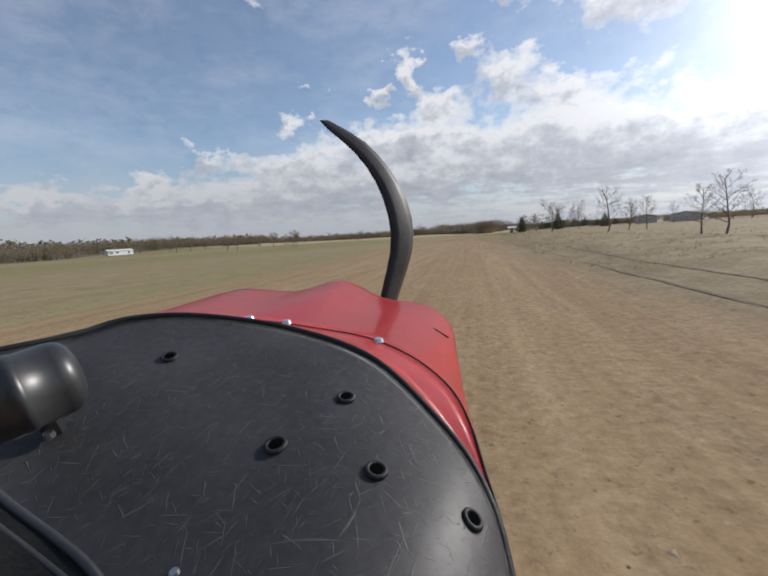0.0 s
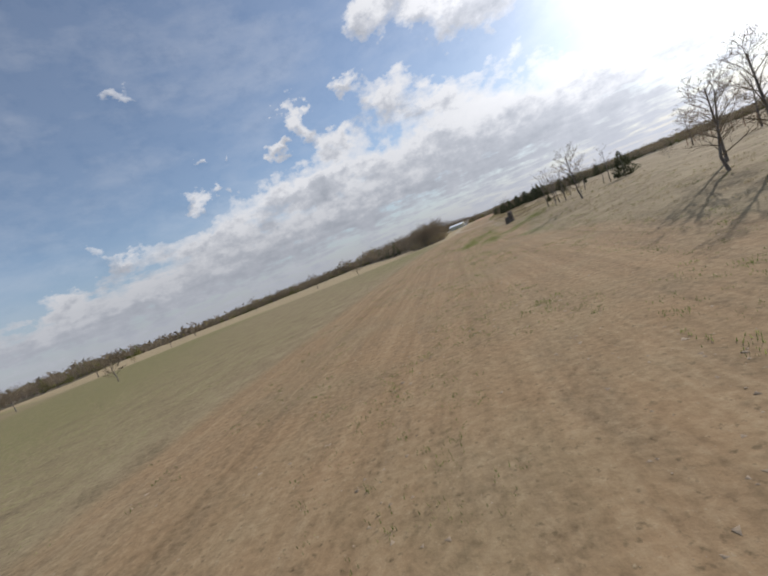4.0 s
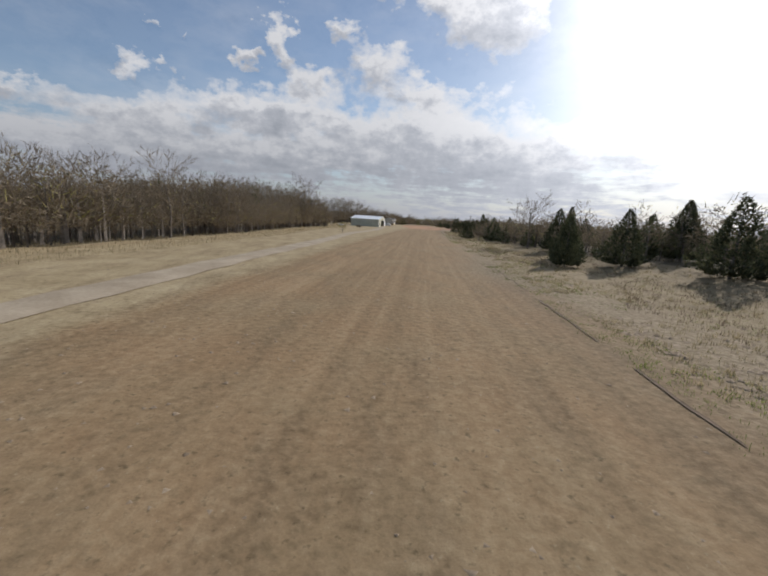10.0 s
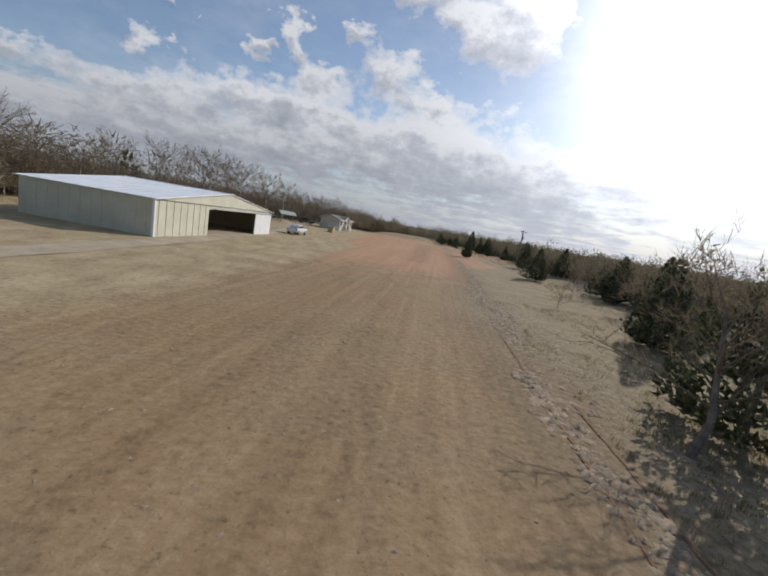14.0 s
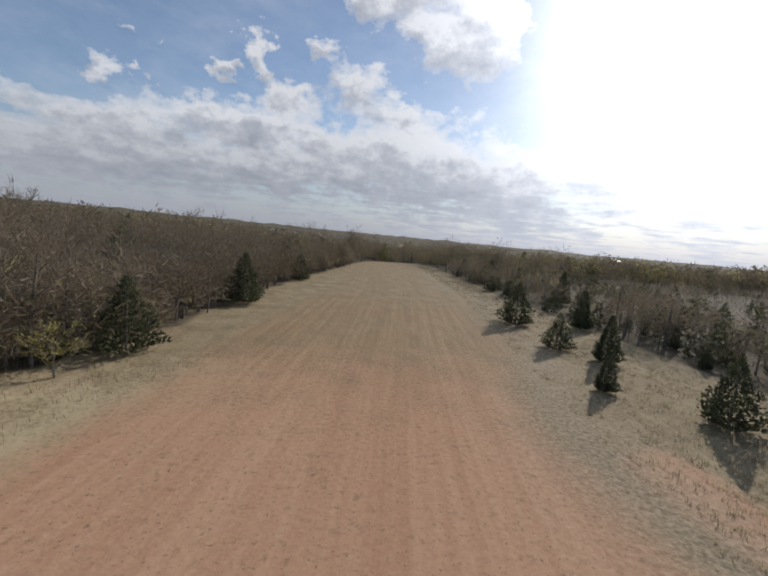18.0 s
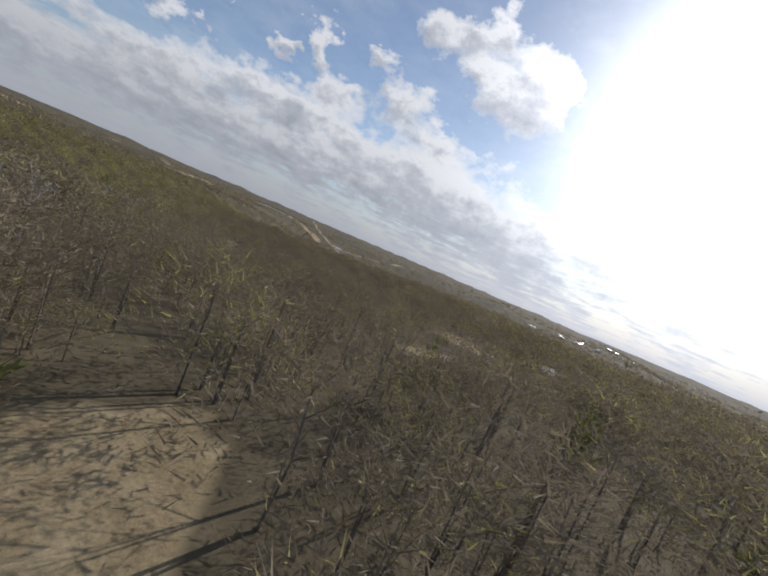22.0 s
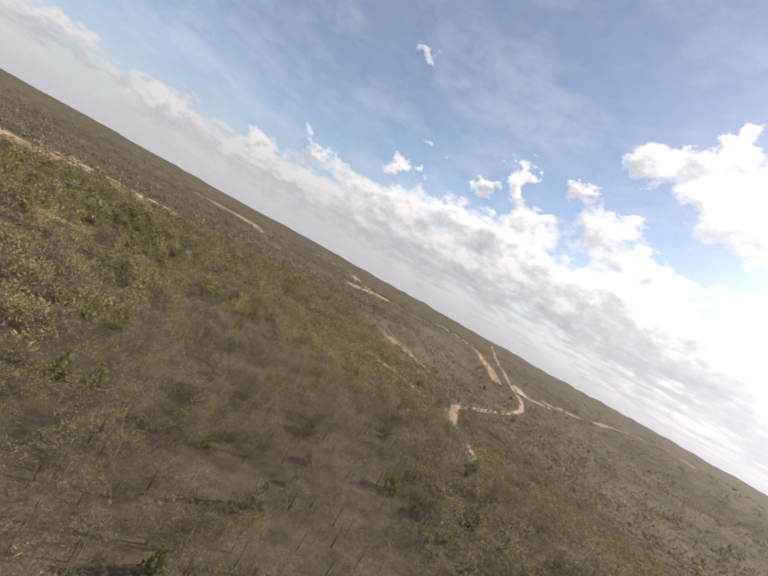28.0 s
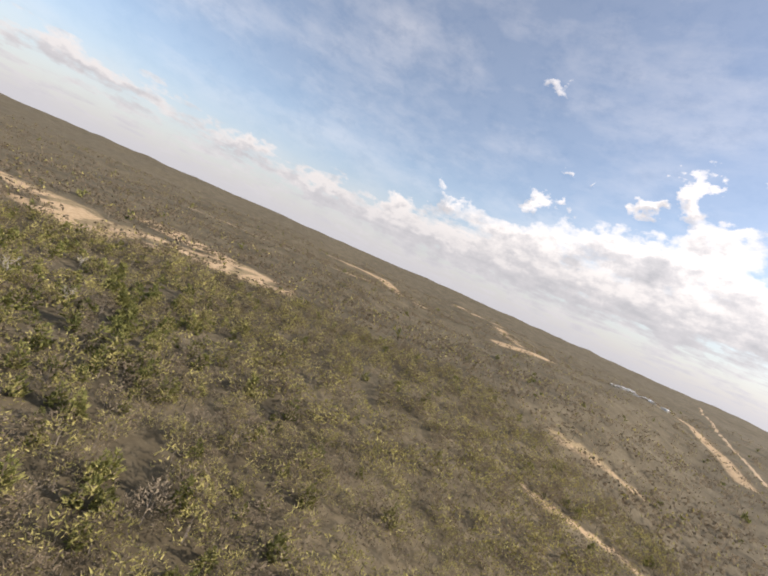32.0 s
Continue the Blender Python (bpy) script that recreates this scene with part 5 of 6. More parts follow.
def blades(name, count, region, tall, material, label, seed, wide=0.012):
    """Dry stalks or grass, uncountable, in one mesh."""
    r = np.random.default_rng(seed)
    x, y = region(r, count)
    z = land(x, y)
    a, lean = r.uniform(0, 6.28, len(x)), r.uniform(-0.35, 0.35, (len(x), 2))
    h = tall * r.uniform(0.4, 1.2, len(x))
    w = wide * r.uniform(0.6, 1.4, len(x))
    v = np.empty((len(x), 3, 3), np.float32)
    v[:, 0] = np.stack([x - w * np.cos(a), y - w * np.sin(a), z - 0.02], 1)
    v[:, 1] = np.stack([x + w * np.cos(a), y + w * np.sin(a), z - 0.02], 1)
    v[:, 2] = np.stack([x + lean[:, 0] * h, y + lean[:, 1] * h, z + h], 1)
    me = bpy.data.meshes.new(name)
    me.vertices.add(len(x) * 3)
    me.vertices.foreach_set("co", v.ravel())
    me.loops.add(len(x) * 3)
    me.loops.foreach_set("vertex_index", np.arange(len(x) * 3, dtype=np.int32))
    me.polygons.add(len(x))
    me.polygons.foreach_set("loop_start", np.arange(0, len(x) * 3, 3, dtype=np.int32))
    me.materials.append(M[material])
    me.update()
    return tagged(new(name, me), label, "grass", kind="stuff")


def tussocks(r, x, y, spread_=0.09, many=10):
    """Stalks gathered round each spot."""
    return np.repeat(x, many) + r.normal(0, spread_, len(x) * many), np.repeat(y, many) + r.normal(0, spread_, len(x) * many)


def verge(r, n):
    y = r.uniform(20, 650, n)
    side = 8.5 + np.abs(r.normal(0, 9, n))
    keep = (np.sin(y * 0.35) * np.sin(side * 0.5 + y * 0.1) > -0.6) & (side < 40) & ~((y > 440) & (y < 540) & (side < 17)) & ((y > 185) | (r.random(n) < 0.3))
    return tussocks(r, (axis(y) + side)[keep], y[keep])


def green_verge(r, n):
    y = np.where(r.random(n) < 0.5, r.uniform(285, 430, n), r.uniform(97, 230, n))
    side = np.where(y > 280, 7.5 + np.abs(r.normal(0, 5, n)), r.normal(3, 7, n))
    keep = np.sin(y * 0.21 + 1) * np.sin(side * 0.8 + y * 0.13) > -0.1
    return tussocks(r, (axis(y) + side)[keep], y[keep], 0.12, 12)


def weed_spots(r, n):
    y = np.where(r.random(n) < 0.6, r.uniform(196, 350, n), np.where(r.random(n) < 0.5, r.uniform(350, 440, n), r.uniform(535, 625, n)))
    side = 11 + np.abs(r.normal(0, 9, n)) + 2.5 * np.sin(y / 11)
    keep = (np.sin(y * 0.23) + np.sin(side * 0.45 + y * 0.08) > -0.2) & (side < 42) & (near_line(axis(y) + side, y, GRAVEL_ROAD) > 2.2)
    return tussocks(r, (axis(y) + side)[keep], y[keep], 0.16, 8)


def left_verge(r, n):
    y = r.uniform(268, 560, n)
    x = left_edge(y) + r.uniform(-3, 6, n)
    keep = near_line(x, y, GRAVEL_ROAD) > 2.6
    return x[keep], y[keep]


blades("dry_grass", 34000, verge, 0.16, "straw", "tussocks of dry straw-coloured grass beside the strip", 1, 0.012)
blades("green_grass", 15000, green_verge, 0.07, "grass", "low tufts of winter-green grass beside the strip", 6, 0.01)
blades("dry_weeds", 11000, weed_spots, 0.2, "weed", "brown dead weeds along the edge of the cedars", 7, 0.011)


def tuft_spots(r, n):
    y = r.uniform(164, 203, n)
    x = axis(y) + r.uniform(-3, 15, n)
    close = np.maximum(np.exp(-(near_line(x, y, GREEN_BAND) / 2.0) ** 2), np.exp(-(near_line(x, y, GREEN_SIDE) / 2.4) ** 2))
    keep = np.sin(x * 1.9 + 2 * np.sin(y * 0.8)) * np.sin(y * 1.1 + np.sin(x * 1.3)) + 0.5 * np.sin(x * 4.3 + y) * np.sin(y * 3.9 - x) > 1.1 - 1.5 * close
    return x[keep], y[keep]


blades("green_grass", 260000, tuft_spots, 0.055, "grass", "patches of short green grass on the strip", 3, 0.008)
blades("dry_grass", 40000, left_verge, 0.28, "straw", "long dry straw-coloured grass along the woods", 2)


def clods(name, count, region, size, material, label, seed):
    """Loose lumps of soil, uncountable, in one mesh."""
    r = np.random.default_rng(seed)
    x, y = region(r, count)
    z = land(x, y)
    s = size * r.uniform(0.4, 1.3, len(x)) ** 2
    base = np.array([(1, 0, 0), (-0.3, 0.95, 0), (-0.8, -0.6, 0), (0.1, 0.1, 0.42)], np.float32)
    v = np.empty((len(x), 4, 3), np.float32)
    ang = r.uniform(0, 6.28, len(x))
    for k in range(4):
        bx, by, bz = base[k]
        j = r.uniform(0.7, 1.3, len(x))
        v[:, k, 0] = x + s * j * (bx * np.cos(ang) - by * np.sin(ang))
        v[:, k, 1] = y + s * j * (bx * np.sin(ang) + by * np.cos(ang))
        v[:, k, 2] = z + s * bz * j - 0.01
    f = np.array([(0, 1, 3), (1, 2, 3), (2, 0, 3)], np.int32)
    t = (f[None] + 4 * np.arange(len(x), dtype=np.int32)[:, None, None]).reshape(-1, 3)
    me = bpy.data.meshes.new(name)
    me.vertices.add(len(x) * 4)
    me.vertices.foreach_set("co", v.ravel())
    me.loops.add(t.size)
    me.loops.foreach_set("vertex_index", t.ravel())
    me.polygons.add(len(t))
    me.polygons.foreach_set("loop_start", np.arange(0, t.size, 3, dtype=np.int32))
    me.materials.append(M[material])
    me.update()
    return tagged(new(name, me), label, "soil", kind="stuff")


def strip_spots(r, n):
    y = r.uniform(-5, 430, n)
    return axis(y) + r.normal(0, 6, n), y


def berm_spots(r, n):
    y = np.where(r.random(n) < 0.72, r.uniform(193, 300, n), r.uniform(300, 440, n))
    return axis(y) + 8.8 + 1.2 * np.sin(y / 9) + np.abs(r.normal(0, 2.2, n)) - 0.5, y


def heap_spots(r, n):
    u = r.uniform(0, 1, n) ** 1.2
    y = 384 + u * 92
    return np.interp(y, (384, 393, 407.8, 432, 452, 476), (46.2, 47.5, 49.5, 54.9, 60.0, 65.6)) + r.normal(0, 0.28, n) + 0.5 * np.sin(y / 3.1), y


clods("soil_clods", 7000, heap_spots, 0.12, "clod", "line of turned clods along the worn edge of the strip", 8)
clods("soil_clods", 34000, strip_spots, 0.048, "clod", "small clods of dry brown soil on the strip", 4)
clods("soil_clods", 30000, berm_spots, 0.10, "clod", "turned clods of pale soil along the strip's edge", 5)


# ---- the field's edge: fence, far houses ----
def fence(points):
    """A pipe fence of posts with four rails."""
    ob = tagged(empty("pipe_fence", points[0][0], points[0][1], float(land(*points[0]))), "rusty brown pipe fence with four rails on the rise", "fence")
    at = Vector(ob.location)
    spots = []
    for (ax, ay), (bx, by) in zip(points, points[1:]):
        n = max(1, round(math.hypot(bx - ax, by - ay) / 3.0))
        spots += [(ax + (bx - ax) * i / n, ay + (by - ay) * i / n) for i in range(n)]
    spots.append(points[-1])
    feet = [Vector((x, y, float(land(x, y)))) - at for x, y in spots]
    for p in feet:
        part("post", rod(p - Vector((0, 0, 0.2)), p + Vector((0, 0, 1.45)), 0.05, 0.05, 6), "rusty", ob)
    for k in range(4):
        up = Vector((0, 0, 0.4 + 0.32 * k))
        bm = bmesh.new()
        for a, b in zip(feet, feet[1:]):
            rod(a + up, b + up, 0.03, 0.03, 5, bm)
        part("rail", bm, "rusty", ob)


fence([(33, 136), (40, 128), (52, 115), (66, 102)])
fence([(33, 136), (35, 150), (40, 172), (46, 196)])


def low_house(x, y, turn, long, deep, wall, label, material, roof):
    """A plain house seen from far: walls, roof with eaves, windows, door."""
    ob = tagged(empty("house", x, y, float(land(x, y)) - 0.1, turn), label, "house")
    part("wall", box(0, 0, wall / 2, long, deep, wall, 0.02), material, ob)
    hx, hy, rise = long / 2 + 0.4, deep / 2 + 0.4, deep * 0.13
    for s in (-1, 1):
        part("roof", plate([(-hx, s * hy, wall - 0.05), (hx, s * hy, wall - 0.05), (hx, 0, wall + rise), (-hx, 0, wall + rise)][::s], 0.15), roof, ob)
    for s in (-1, 1):
        part("gable", plate([(s * long / 2, -deep / 2, wall), (s * long / 2, deep / 2, wall), (s * long / 2, 0, wall + rise * 0.9)], 0.1), material, ob)
    for k in range(4):
        wx = -long / 2 + long * (k + 0.6) / 4.4
        if k == 2:
            part("door", box(wx, -deep / 2 - 0.03, 1.05, 0.95, 0.07, 2.05, 0.01), "trim_white", ob)
            continue
        w = part("window", box(wx, -deep / 2 - 0.03, 1.5, 1.3, 0.08, 1.1, 0.01), "trim_white", ob)
        part("pane", box(wx, -deep / 2 - 0.08, 1.5, 1.1, 0.03, 0.9), "glass", w)


low_house(59, 167, 62, 14, 7, 2.3, "low brown house with a shallow roof across the pasture", "siding_tan", "shingle")
low_house(66, 153, 58, 16, 8, 2.2, "long low tan house with a dark roof across the pasture", "siding_tan", "shingle")
low_house(-207, 176, 70, 13, 5, 2.6, "long white farm building beside the far tree row", "white_paint", "roof_white")


# ---- hangar ----
def hangar(x, y, turn):
    """Metal hangar: x runs along its open gable end, y goes into its depth."""
    wide, deep, eave, peak, t = 22.0, 11.0, 2.85, 4.15, 0.12
    ob = tagged(empty("hangar", x, y, float(land(x, y)), turn), "cream metal hangar with a white roof and an open sliding door", "hangar")

    def ribs(name, x0, x1, height, flat, label=""):
        """A ribbed sheet wall along x."""
        wall = part(name, box((x0 + x1) / 2, flat, height / 2, x1 - x0, t, height), "siding_cream", ob, label)
        for k in range(int((x1 - x0) / 0.9)):
            part("rib", box(x0 + 0.45 + k * 0.9, flat - t / 2 - 0.015, height / 2, 0.06, 0.03, height - 0.04), "siding_cream", wall)
        return wall

    d0, d1, top = 7.3, 17.4, 2.45
    ribs("wall", 0, d0, eave, 0)
    ribs("wall", d1, wide, eave, 0)
    part("lintel", box((d0 + d1) / 2, 0, (top + eave) / 2, d1 - d0, t, eave - top), "siding_cream", ob)
    for flat in (0, deep):
        part("gable", plate([(0, flat - t / 2, eave), (wide, flat - t / 2, eave), (wide / 2, flat - t / 2, peak)], -t), "siding_cream", ob)
    ribs("wall", 0, wide, eave, deep)
    for flat in (0, wide):
        wall = part("wall", box(flat, deep / 2, eave / 2, t, deep - t, eave), "siding_cream", ob)
        for k in range(12):
            part("rib", box(flat + (t / 2 + 0.015) * (1 if flat else -1), 0.5 + k * 0.9, eave / 2, 0.03, 0.06, eave - 0.04), "siding_cream", wall)
    for s in (-1, 1):
        cx = wide / 2
        ex = cx + s * (cx + 0.25)
        ez = eave - 0.25 * (peak - eave) / cx
        bm = plate([(ex, -0.3, ez + 0.06), (cx, -0.3, peak + 0.06), (cx, deep + 0.3, peak + 0.06), (ex, deep + 0.3, ez + 0.06)][:: -s], 0.06)
        sheet = part("roof", bm, "roof_white", ob)
        for k in range(12):
            yy = -0.1 + k * (deep + 0.2) / 11
            part("seam", plate([(ex, yy - 0.03, ez + 0.09), (cx, yy - 0.03, peak + 0.09), (cx, yy + 0.03, peak + 0.09), (ex, yy + 0.03, ez + 0.09)][:: -s], 0.05), "roof_white", sheet)
    part("ridge_cap", box(wide / 2, deep / 2, peak + 0.08, 0.5, deep + 0.6, 0.05, 0.01), "roof_white", ob)
    part("sliding_door", box(19.4, -0.16, 1.25, 4.6, 0.08, 2.45, 0.01), "trim_white", ob)
    part("door_track", box(15, -0.2, top + 0.1, 14, 0.12, 0.12, 0.01), "grey_metal", ob)
    part("corner_trim", box(-0.02, -0.02, eave / 2, 0.2, 0.2, eave, 0.01), "trim_white", ob)
    part("floor_slab", box(wide / 2, deep / 2, 0.04, wide - 0.3, deep - 0.3, 0.08), "gravel", ob)
    return ob


hangar(32.6, 445.5, 78.5)


# ---- the mobile home ----
def mobile_home(x, y, turn):
    long, deep, base, top, rise = 13.6, 4.9, 0.55, 2.78, 0.95
    ob = tagged(empty("mobile_home", x, y, float(land(x, y)), turn), "beige mobile home with a grey shingle roof and shuttered windows", "house")
    part("skirting", box(long / 2, deep / 2, base / 2 - 0.1, long - 0.06, deep - 0.06, base + 0.2), "siding_cream", ob)
    part("wall", box(long / 2, deep / 2, (base + top) / 2, long, deep, top - base, 0.02), "siding_tan", ob)
    rows = 9
    for k in range(rows):
        z = base + 0.12 + k * (top - base - 0.1) / rows
        part("siding_board", box(long / 2, -0.015, z, long - 0.02, 0.03, (top - base) / rows - 0.03), "siding_tan", ob)
    for s, y0 in ((-1, -0.35), (1, deep + 0.35)):
        edge_ = [(-0.35, y0, top - 0.08), (long + 0.35, y0, top - 0.08), (long + 0.35, deep / 2, top + rise), (-0.35, deep / 2, top + rise)]
        part("roof", plate(edge_[:: -s], 0.14), "shingle", ob)
        part("fascia", box(long / 2, y0 - s * 0.0, top - 0.10, long + 0.72, 0.05, 0.18, 0.01), "trim_white", ob)
    for gx_ in (0.0, long):
        part("gable", plate([(gx_, 0, top), (gx_, deep, top), (gx_, deep / 2, top + rise * 0.93)], 0.08), "siding_tan", ob)
        for s in (-1, 1):
            bm = plate([(gx_ + (0.3 if gx_ else -0.38), deep / 2 - s * deep / 2 - s * 0.35, top - 0.16), (gx_ + (0.3 if gx_ else -0.38), deep / 2, top + rise - 0.08), (gx_ + (0.3 if gx_ else -0.38), deep / 2, top + rise + 0.05), (gx_ + (0.3 if gx_ else -0.38), deep / 2 - s * deep / 2 - s * 0.35, top - 0.02)], 0.06)
            part("rake_board", bm, "trim_white", ob)
    # the small front gable over the door
    c, half, up = 5.7, 2.3, 0.85
    part("porch_gable", plate([(c - half, -0.36, top - 0.08), (c + half, -0.36, top - 0.08), (c, -0.36, top + up - 0.08)], 0.1), "siding_tan", ob)
    for s in (-1, 1):
        part("porch_roof", plate([(c + s * (half + 0.2), -0.55, top - 0.12), (c, -0.55, top + up + 0.02), (c, 2.3, top + up - 0.02), (c + s * (half + 0.2), 0.4, top + 0.0)][:: -s], 0.1), "shingle", ob)
        part("rake_board", plate([(c + s * (half + 0.25), -0.6, top - 0.24), (c, -0.6, top + up - 0.1), (c, -0.6, top + up + 0.05), (c + s * (half + 0.25), -0.6, top - 0.08)], 0.06), "trim_white", ob)

    def window(x0, x1, panes=1):
        w = part("window", box((x0 + x1) / 2, -0.04, 1.75, x1 - x0, 0.1, 1.25, 0.01), "trim_white", ob)
        step = (x1 - x0) / panes
        for k in range(panes):
            for z in (1.47, 2.03):
                part("pane", box(x0 + step * (k + 0.5), -0.085, z, step - 0.16, 0.03, 0.48), "glass", w)
        for s, xx in ((-1, x0 - 0.2), (1, x1 + 0.2)):
            sh = box(xx, -0.05, 1.75, 0.32, 0.05, 1.3, 0.01)
            for k in range(9):
                box(xx, -0.085, 1.2 + k * 0.137, 0.26, 0.03, 0.06, 0, sh)
            part("shutter", sh, "shutter", ob)

    window(1.05, 2.35, 2)
    window(5.35, 6.75, 2)
    window(8.8, 9.6)
    window(11.8, 12.6)
    d = part("door", box(4.1, -0.05, 1.55, 0.95, 0.08, 2.0, 0.015), "trim_white", ob)
    part("door_window", box(4.1, -0.10, 1.95, 0.5, 0.03, 0.7), "glass", d)
    part("door_knob", rod((4.45, -0.09, 1.45), (4.45, -0.17, 1.45), 0.035, 0.03, 8), "grey_metal", d)
    st = tagged(empty("porch_steps", *(ob.matrix_world @ Vector((4.1, -0.2, 0))), turn), "unpainted wooden porch steps with railings at the door", "steps")
    part("landing", box(0, -0.6, 0.5, 1.5, 1.1, 0.08, 0.01), "pole_wood", st)
    for k in range(3):
        part("tread", box(1.0 + 0.3 * k, -0.6, 0.38 - 0.14 * k, 0.3, 1.0, 0.05, 0.008), "pole_wood", st)
    for yy in (-0.1, -1.1):
        for xx, zz in ((-0.7, 1.35), (0.7, 1.35), (1.7, 0.95)):
            part("post", box(xx, yy, zz / 2, 0.09, 0.09, zz), "pole_wood", st)
        part("rail", plate([(-0.75, yy - 0.04, 1.33), (0.7, yy - 0.04, 1.33), (1.75, yy - 0.04, 0.93), (1.75, yy - 0.04, 0.85), (0.7, yy - 0.04, 1.25), (-0.75, yy - 0.04, 1.25)], -0.08), "pole_wood", st)
        for k in range(6):
            part("baluster", box(-0.5 + k * 0.22, yy, 0.9, 0.04, 0.04, 0.75), "pole_wood", st)
    return ob


mobile_home(45.3, 512.4, 75.8)


# ---- yard things ----
def shed(x, y, turn):
    ob = tagged(empty("shed", x, y, float(land(x, y)), turn), "small plywood shed with a dark slanting roof", "shed")
    w, d, h0, h1 = 1.15, 1.25, 1.05, 1.4
    for k in range(7):
        xx = -w / 2 + (k + 0.5) * w / 7
        part("board", box(xx, -d / 2, h1 / 2, w / 7 - 0.012, 0.04, h1), "shed_wood", ob)
        part("board", box(xx, d / 2, h0 / 2, w / 7 - 0.012, 0.04, h0), "shed_wood", ob)
    for s in (-1, 1):
        part("side_wall", plate([(s * (w / 2), -d / 2, 0), (s * (w / 2), d / 2, 0), (s * (w / 2), d / 2, h0), (s * (w / 2), -d / 2, h1)], 0.04), "shed_wood", ob)
    part("roof", plate([(-w / 2 - 0.15, -d / 2 - 0.18, h1 + 0.10), (w / 2 + 0.15, -d / 2 - 0.18, h1 + 0.10), (w / 2 + 0.15, d / 2 + 0.18, h0 + 0.0), (-w / 2 - 0.15, d / 2 + 0.18, h0 + 0.0)], 0.08), "shingle", ob)
    part("door", box(0.05, -d / 2 - 0.04, 0.6, 0.6, 0.04, 1.1, 0.01), "shed_wood", ob)


shed(44.0, 497.8, 160)


def carport(x, y, turn, w, d, h, roof, label):
    ob = tagged(empty("carport", x, y, float(land(x, y)), turn), label, "carport")
    for sx_ in (-1, 1):
        for sy_ in (-1, 1):
            part("post", box(sx_ * (w / 2 - 0.15), sy_ * (d / 2 - 0.15), (h + 0.35 * sy_) / 2 - 0.1, 0.12, 0.12, h + 0.35 * sy_ + 0.1, 0.01), "pole_wood", ob)
        part("beam", plate([(sx_ * (w / 2 - 0.15) - 0.05, -d / 2, h - 0.45), (sx_ * (w / 2 - 0.15) - 0.05, d / 2, h + 0.25), (sx_ * (w / 2 - 0.15) - 0.05, d / 2, h + 0.4), (sx_ * (w / 2 - 0.15) - 0.05, -d / 2, h - 0.3)], -0.1), "pole_wood", ob)
    bm = plate([(-w / 2, -d / 2 - 0.2, h - 0.28), (w / 2, -d / 2 - 0.2, h - 0.28), (w / 2, d / 2 + 0.2, h + 0.46), (-w / 2, d / 2 + 0.2, h + 0.46)], 0.05)
    for k in range(int(w / 0.5)):
        xx = -w / 2 + 0.25 + k * 0.5
        plate([(xx - 0.03, -d / 2 - 0.2, h - 0.25), (xx + 0.03, -d / 2 - 0.2, h - 0.25), (xx + 0.03, d / 2 + 0.2, h + 0.49), (xx - 0.03, d / 2 + 0.2, h + 0.49)], 0.05, bm)
    part("roof", bm, roof, ob)


carport(33.5, 506, 20, 3.6, 3.2, 2.1, "tin_green", "open carport with a pale green tin roof on wooden posts")
carport(26.5, 503, 25, 4.2, 3.0, 2.0, "shutter", "dark weathered lean-to on posts at the edge of the woods")


def utility_pole(x, y):
    ob = tagged(empty("utility_pole", x, y, float(land(x, y)), 30), "weathered wooden utility pole with a crossarm and a transformer", "pole")
    part("pole", rod((0, 0, -0.5), (0, 0, 7.6), 0.15, 0.10, 10), "pole_wood", ob)
    part("crossarm", box(0, -0.14, 7.3, 2.2, 0.10, 0.12, 0.01), "pole_wood", ob)
    for xx in (-0.95, -0.35, 0.95):
        part("insulator", rod((xx, -0.14, 7.36), (xx, -0.14, 7.55), 0.05, 0.03, 8), "white_paint", ob)
    for s in (-1, 1):
        part("brace", rod((0, -0.12, 6.7), (s * 0.7, -0.14, 7.25), 0.02, 0.02, 5), "grey_metal", ob)
    tr = part("transformer", rod((0.28, 0, 5.6), (0.28, 0, 6.35), 0.2, 0.2, 12), "grey_metal", ob)
    part("bushing", rod((0.28, 0, 6.35), (0.28, 0, 6.6), 0.05, 0.03, 8), "white_paint", tr)
    part("conduit", rod((-0.16, 0, 0), (-0.14, 0, 3.2), 0.03, 0.03, 6), "grey_metal", ob)


utility_pole(84.5, 494.5)


def pedestal(x, y, h):
    ob = tagged(empty("meter_pedestal", x, y, float(land(x, y)), 40), "white meter box on a short white post in the yard", "meter", "meter posts")
    part("post", box(0, 0, h / 2, 0.12, 0.12, h, 0.01), "white_paint", ob)
    b = part("meter_box", box(0, -0.06, h - 0.15, 0.32, 0.2, 0.5, 0.02), "white_paint", ob)
    part("dial", rod((0, -0.16, h - 0.1), (0, -0.22, h - 0.1), 0.09, 0.09, 10), "glass", b)


pedestal(44.9, 505.5, 1.3)
pedestal(45.5, 506.2, 1.5)


def drum(x, y, r0, h, material, label, name="steel_drum"):
    ob = tagged(empty(name, x, y, float(land(x, y)), 0), label, "barrel")
    part("body", rod((0, 0, 0), (0, 0, h), r0, r0, 14), material, ob)
    for z in (0.02, h * 0.35, h * 0.66, h - 0.02):
        part("hoop", rod((0, 0, z - 0.02), (0, 0, z + 0.02), r0 * 1.04, r0 * 1.04, 14), material, ob)


drum(24.0, 421.6, 0.3, 0.75, "hay", "dark rusty drum standing in the grass", "rusty_drum")
drum(24.8, 421.9, 0.3, 0.6, "stump", "dark rusty drum standing in the grass", "rusty_drum")


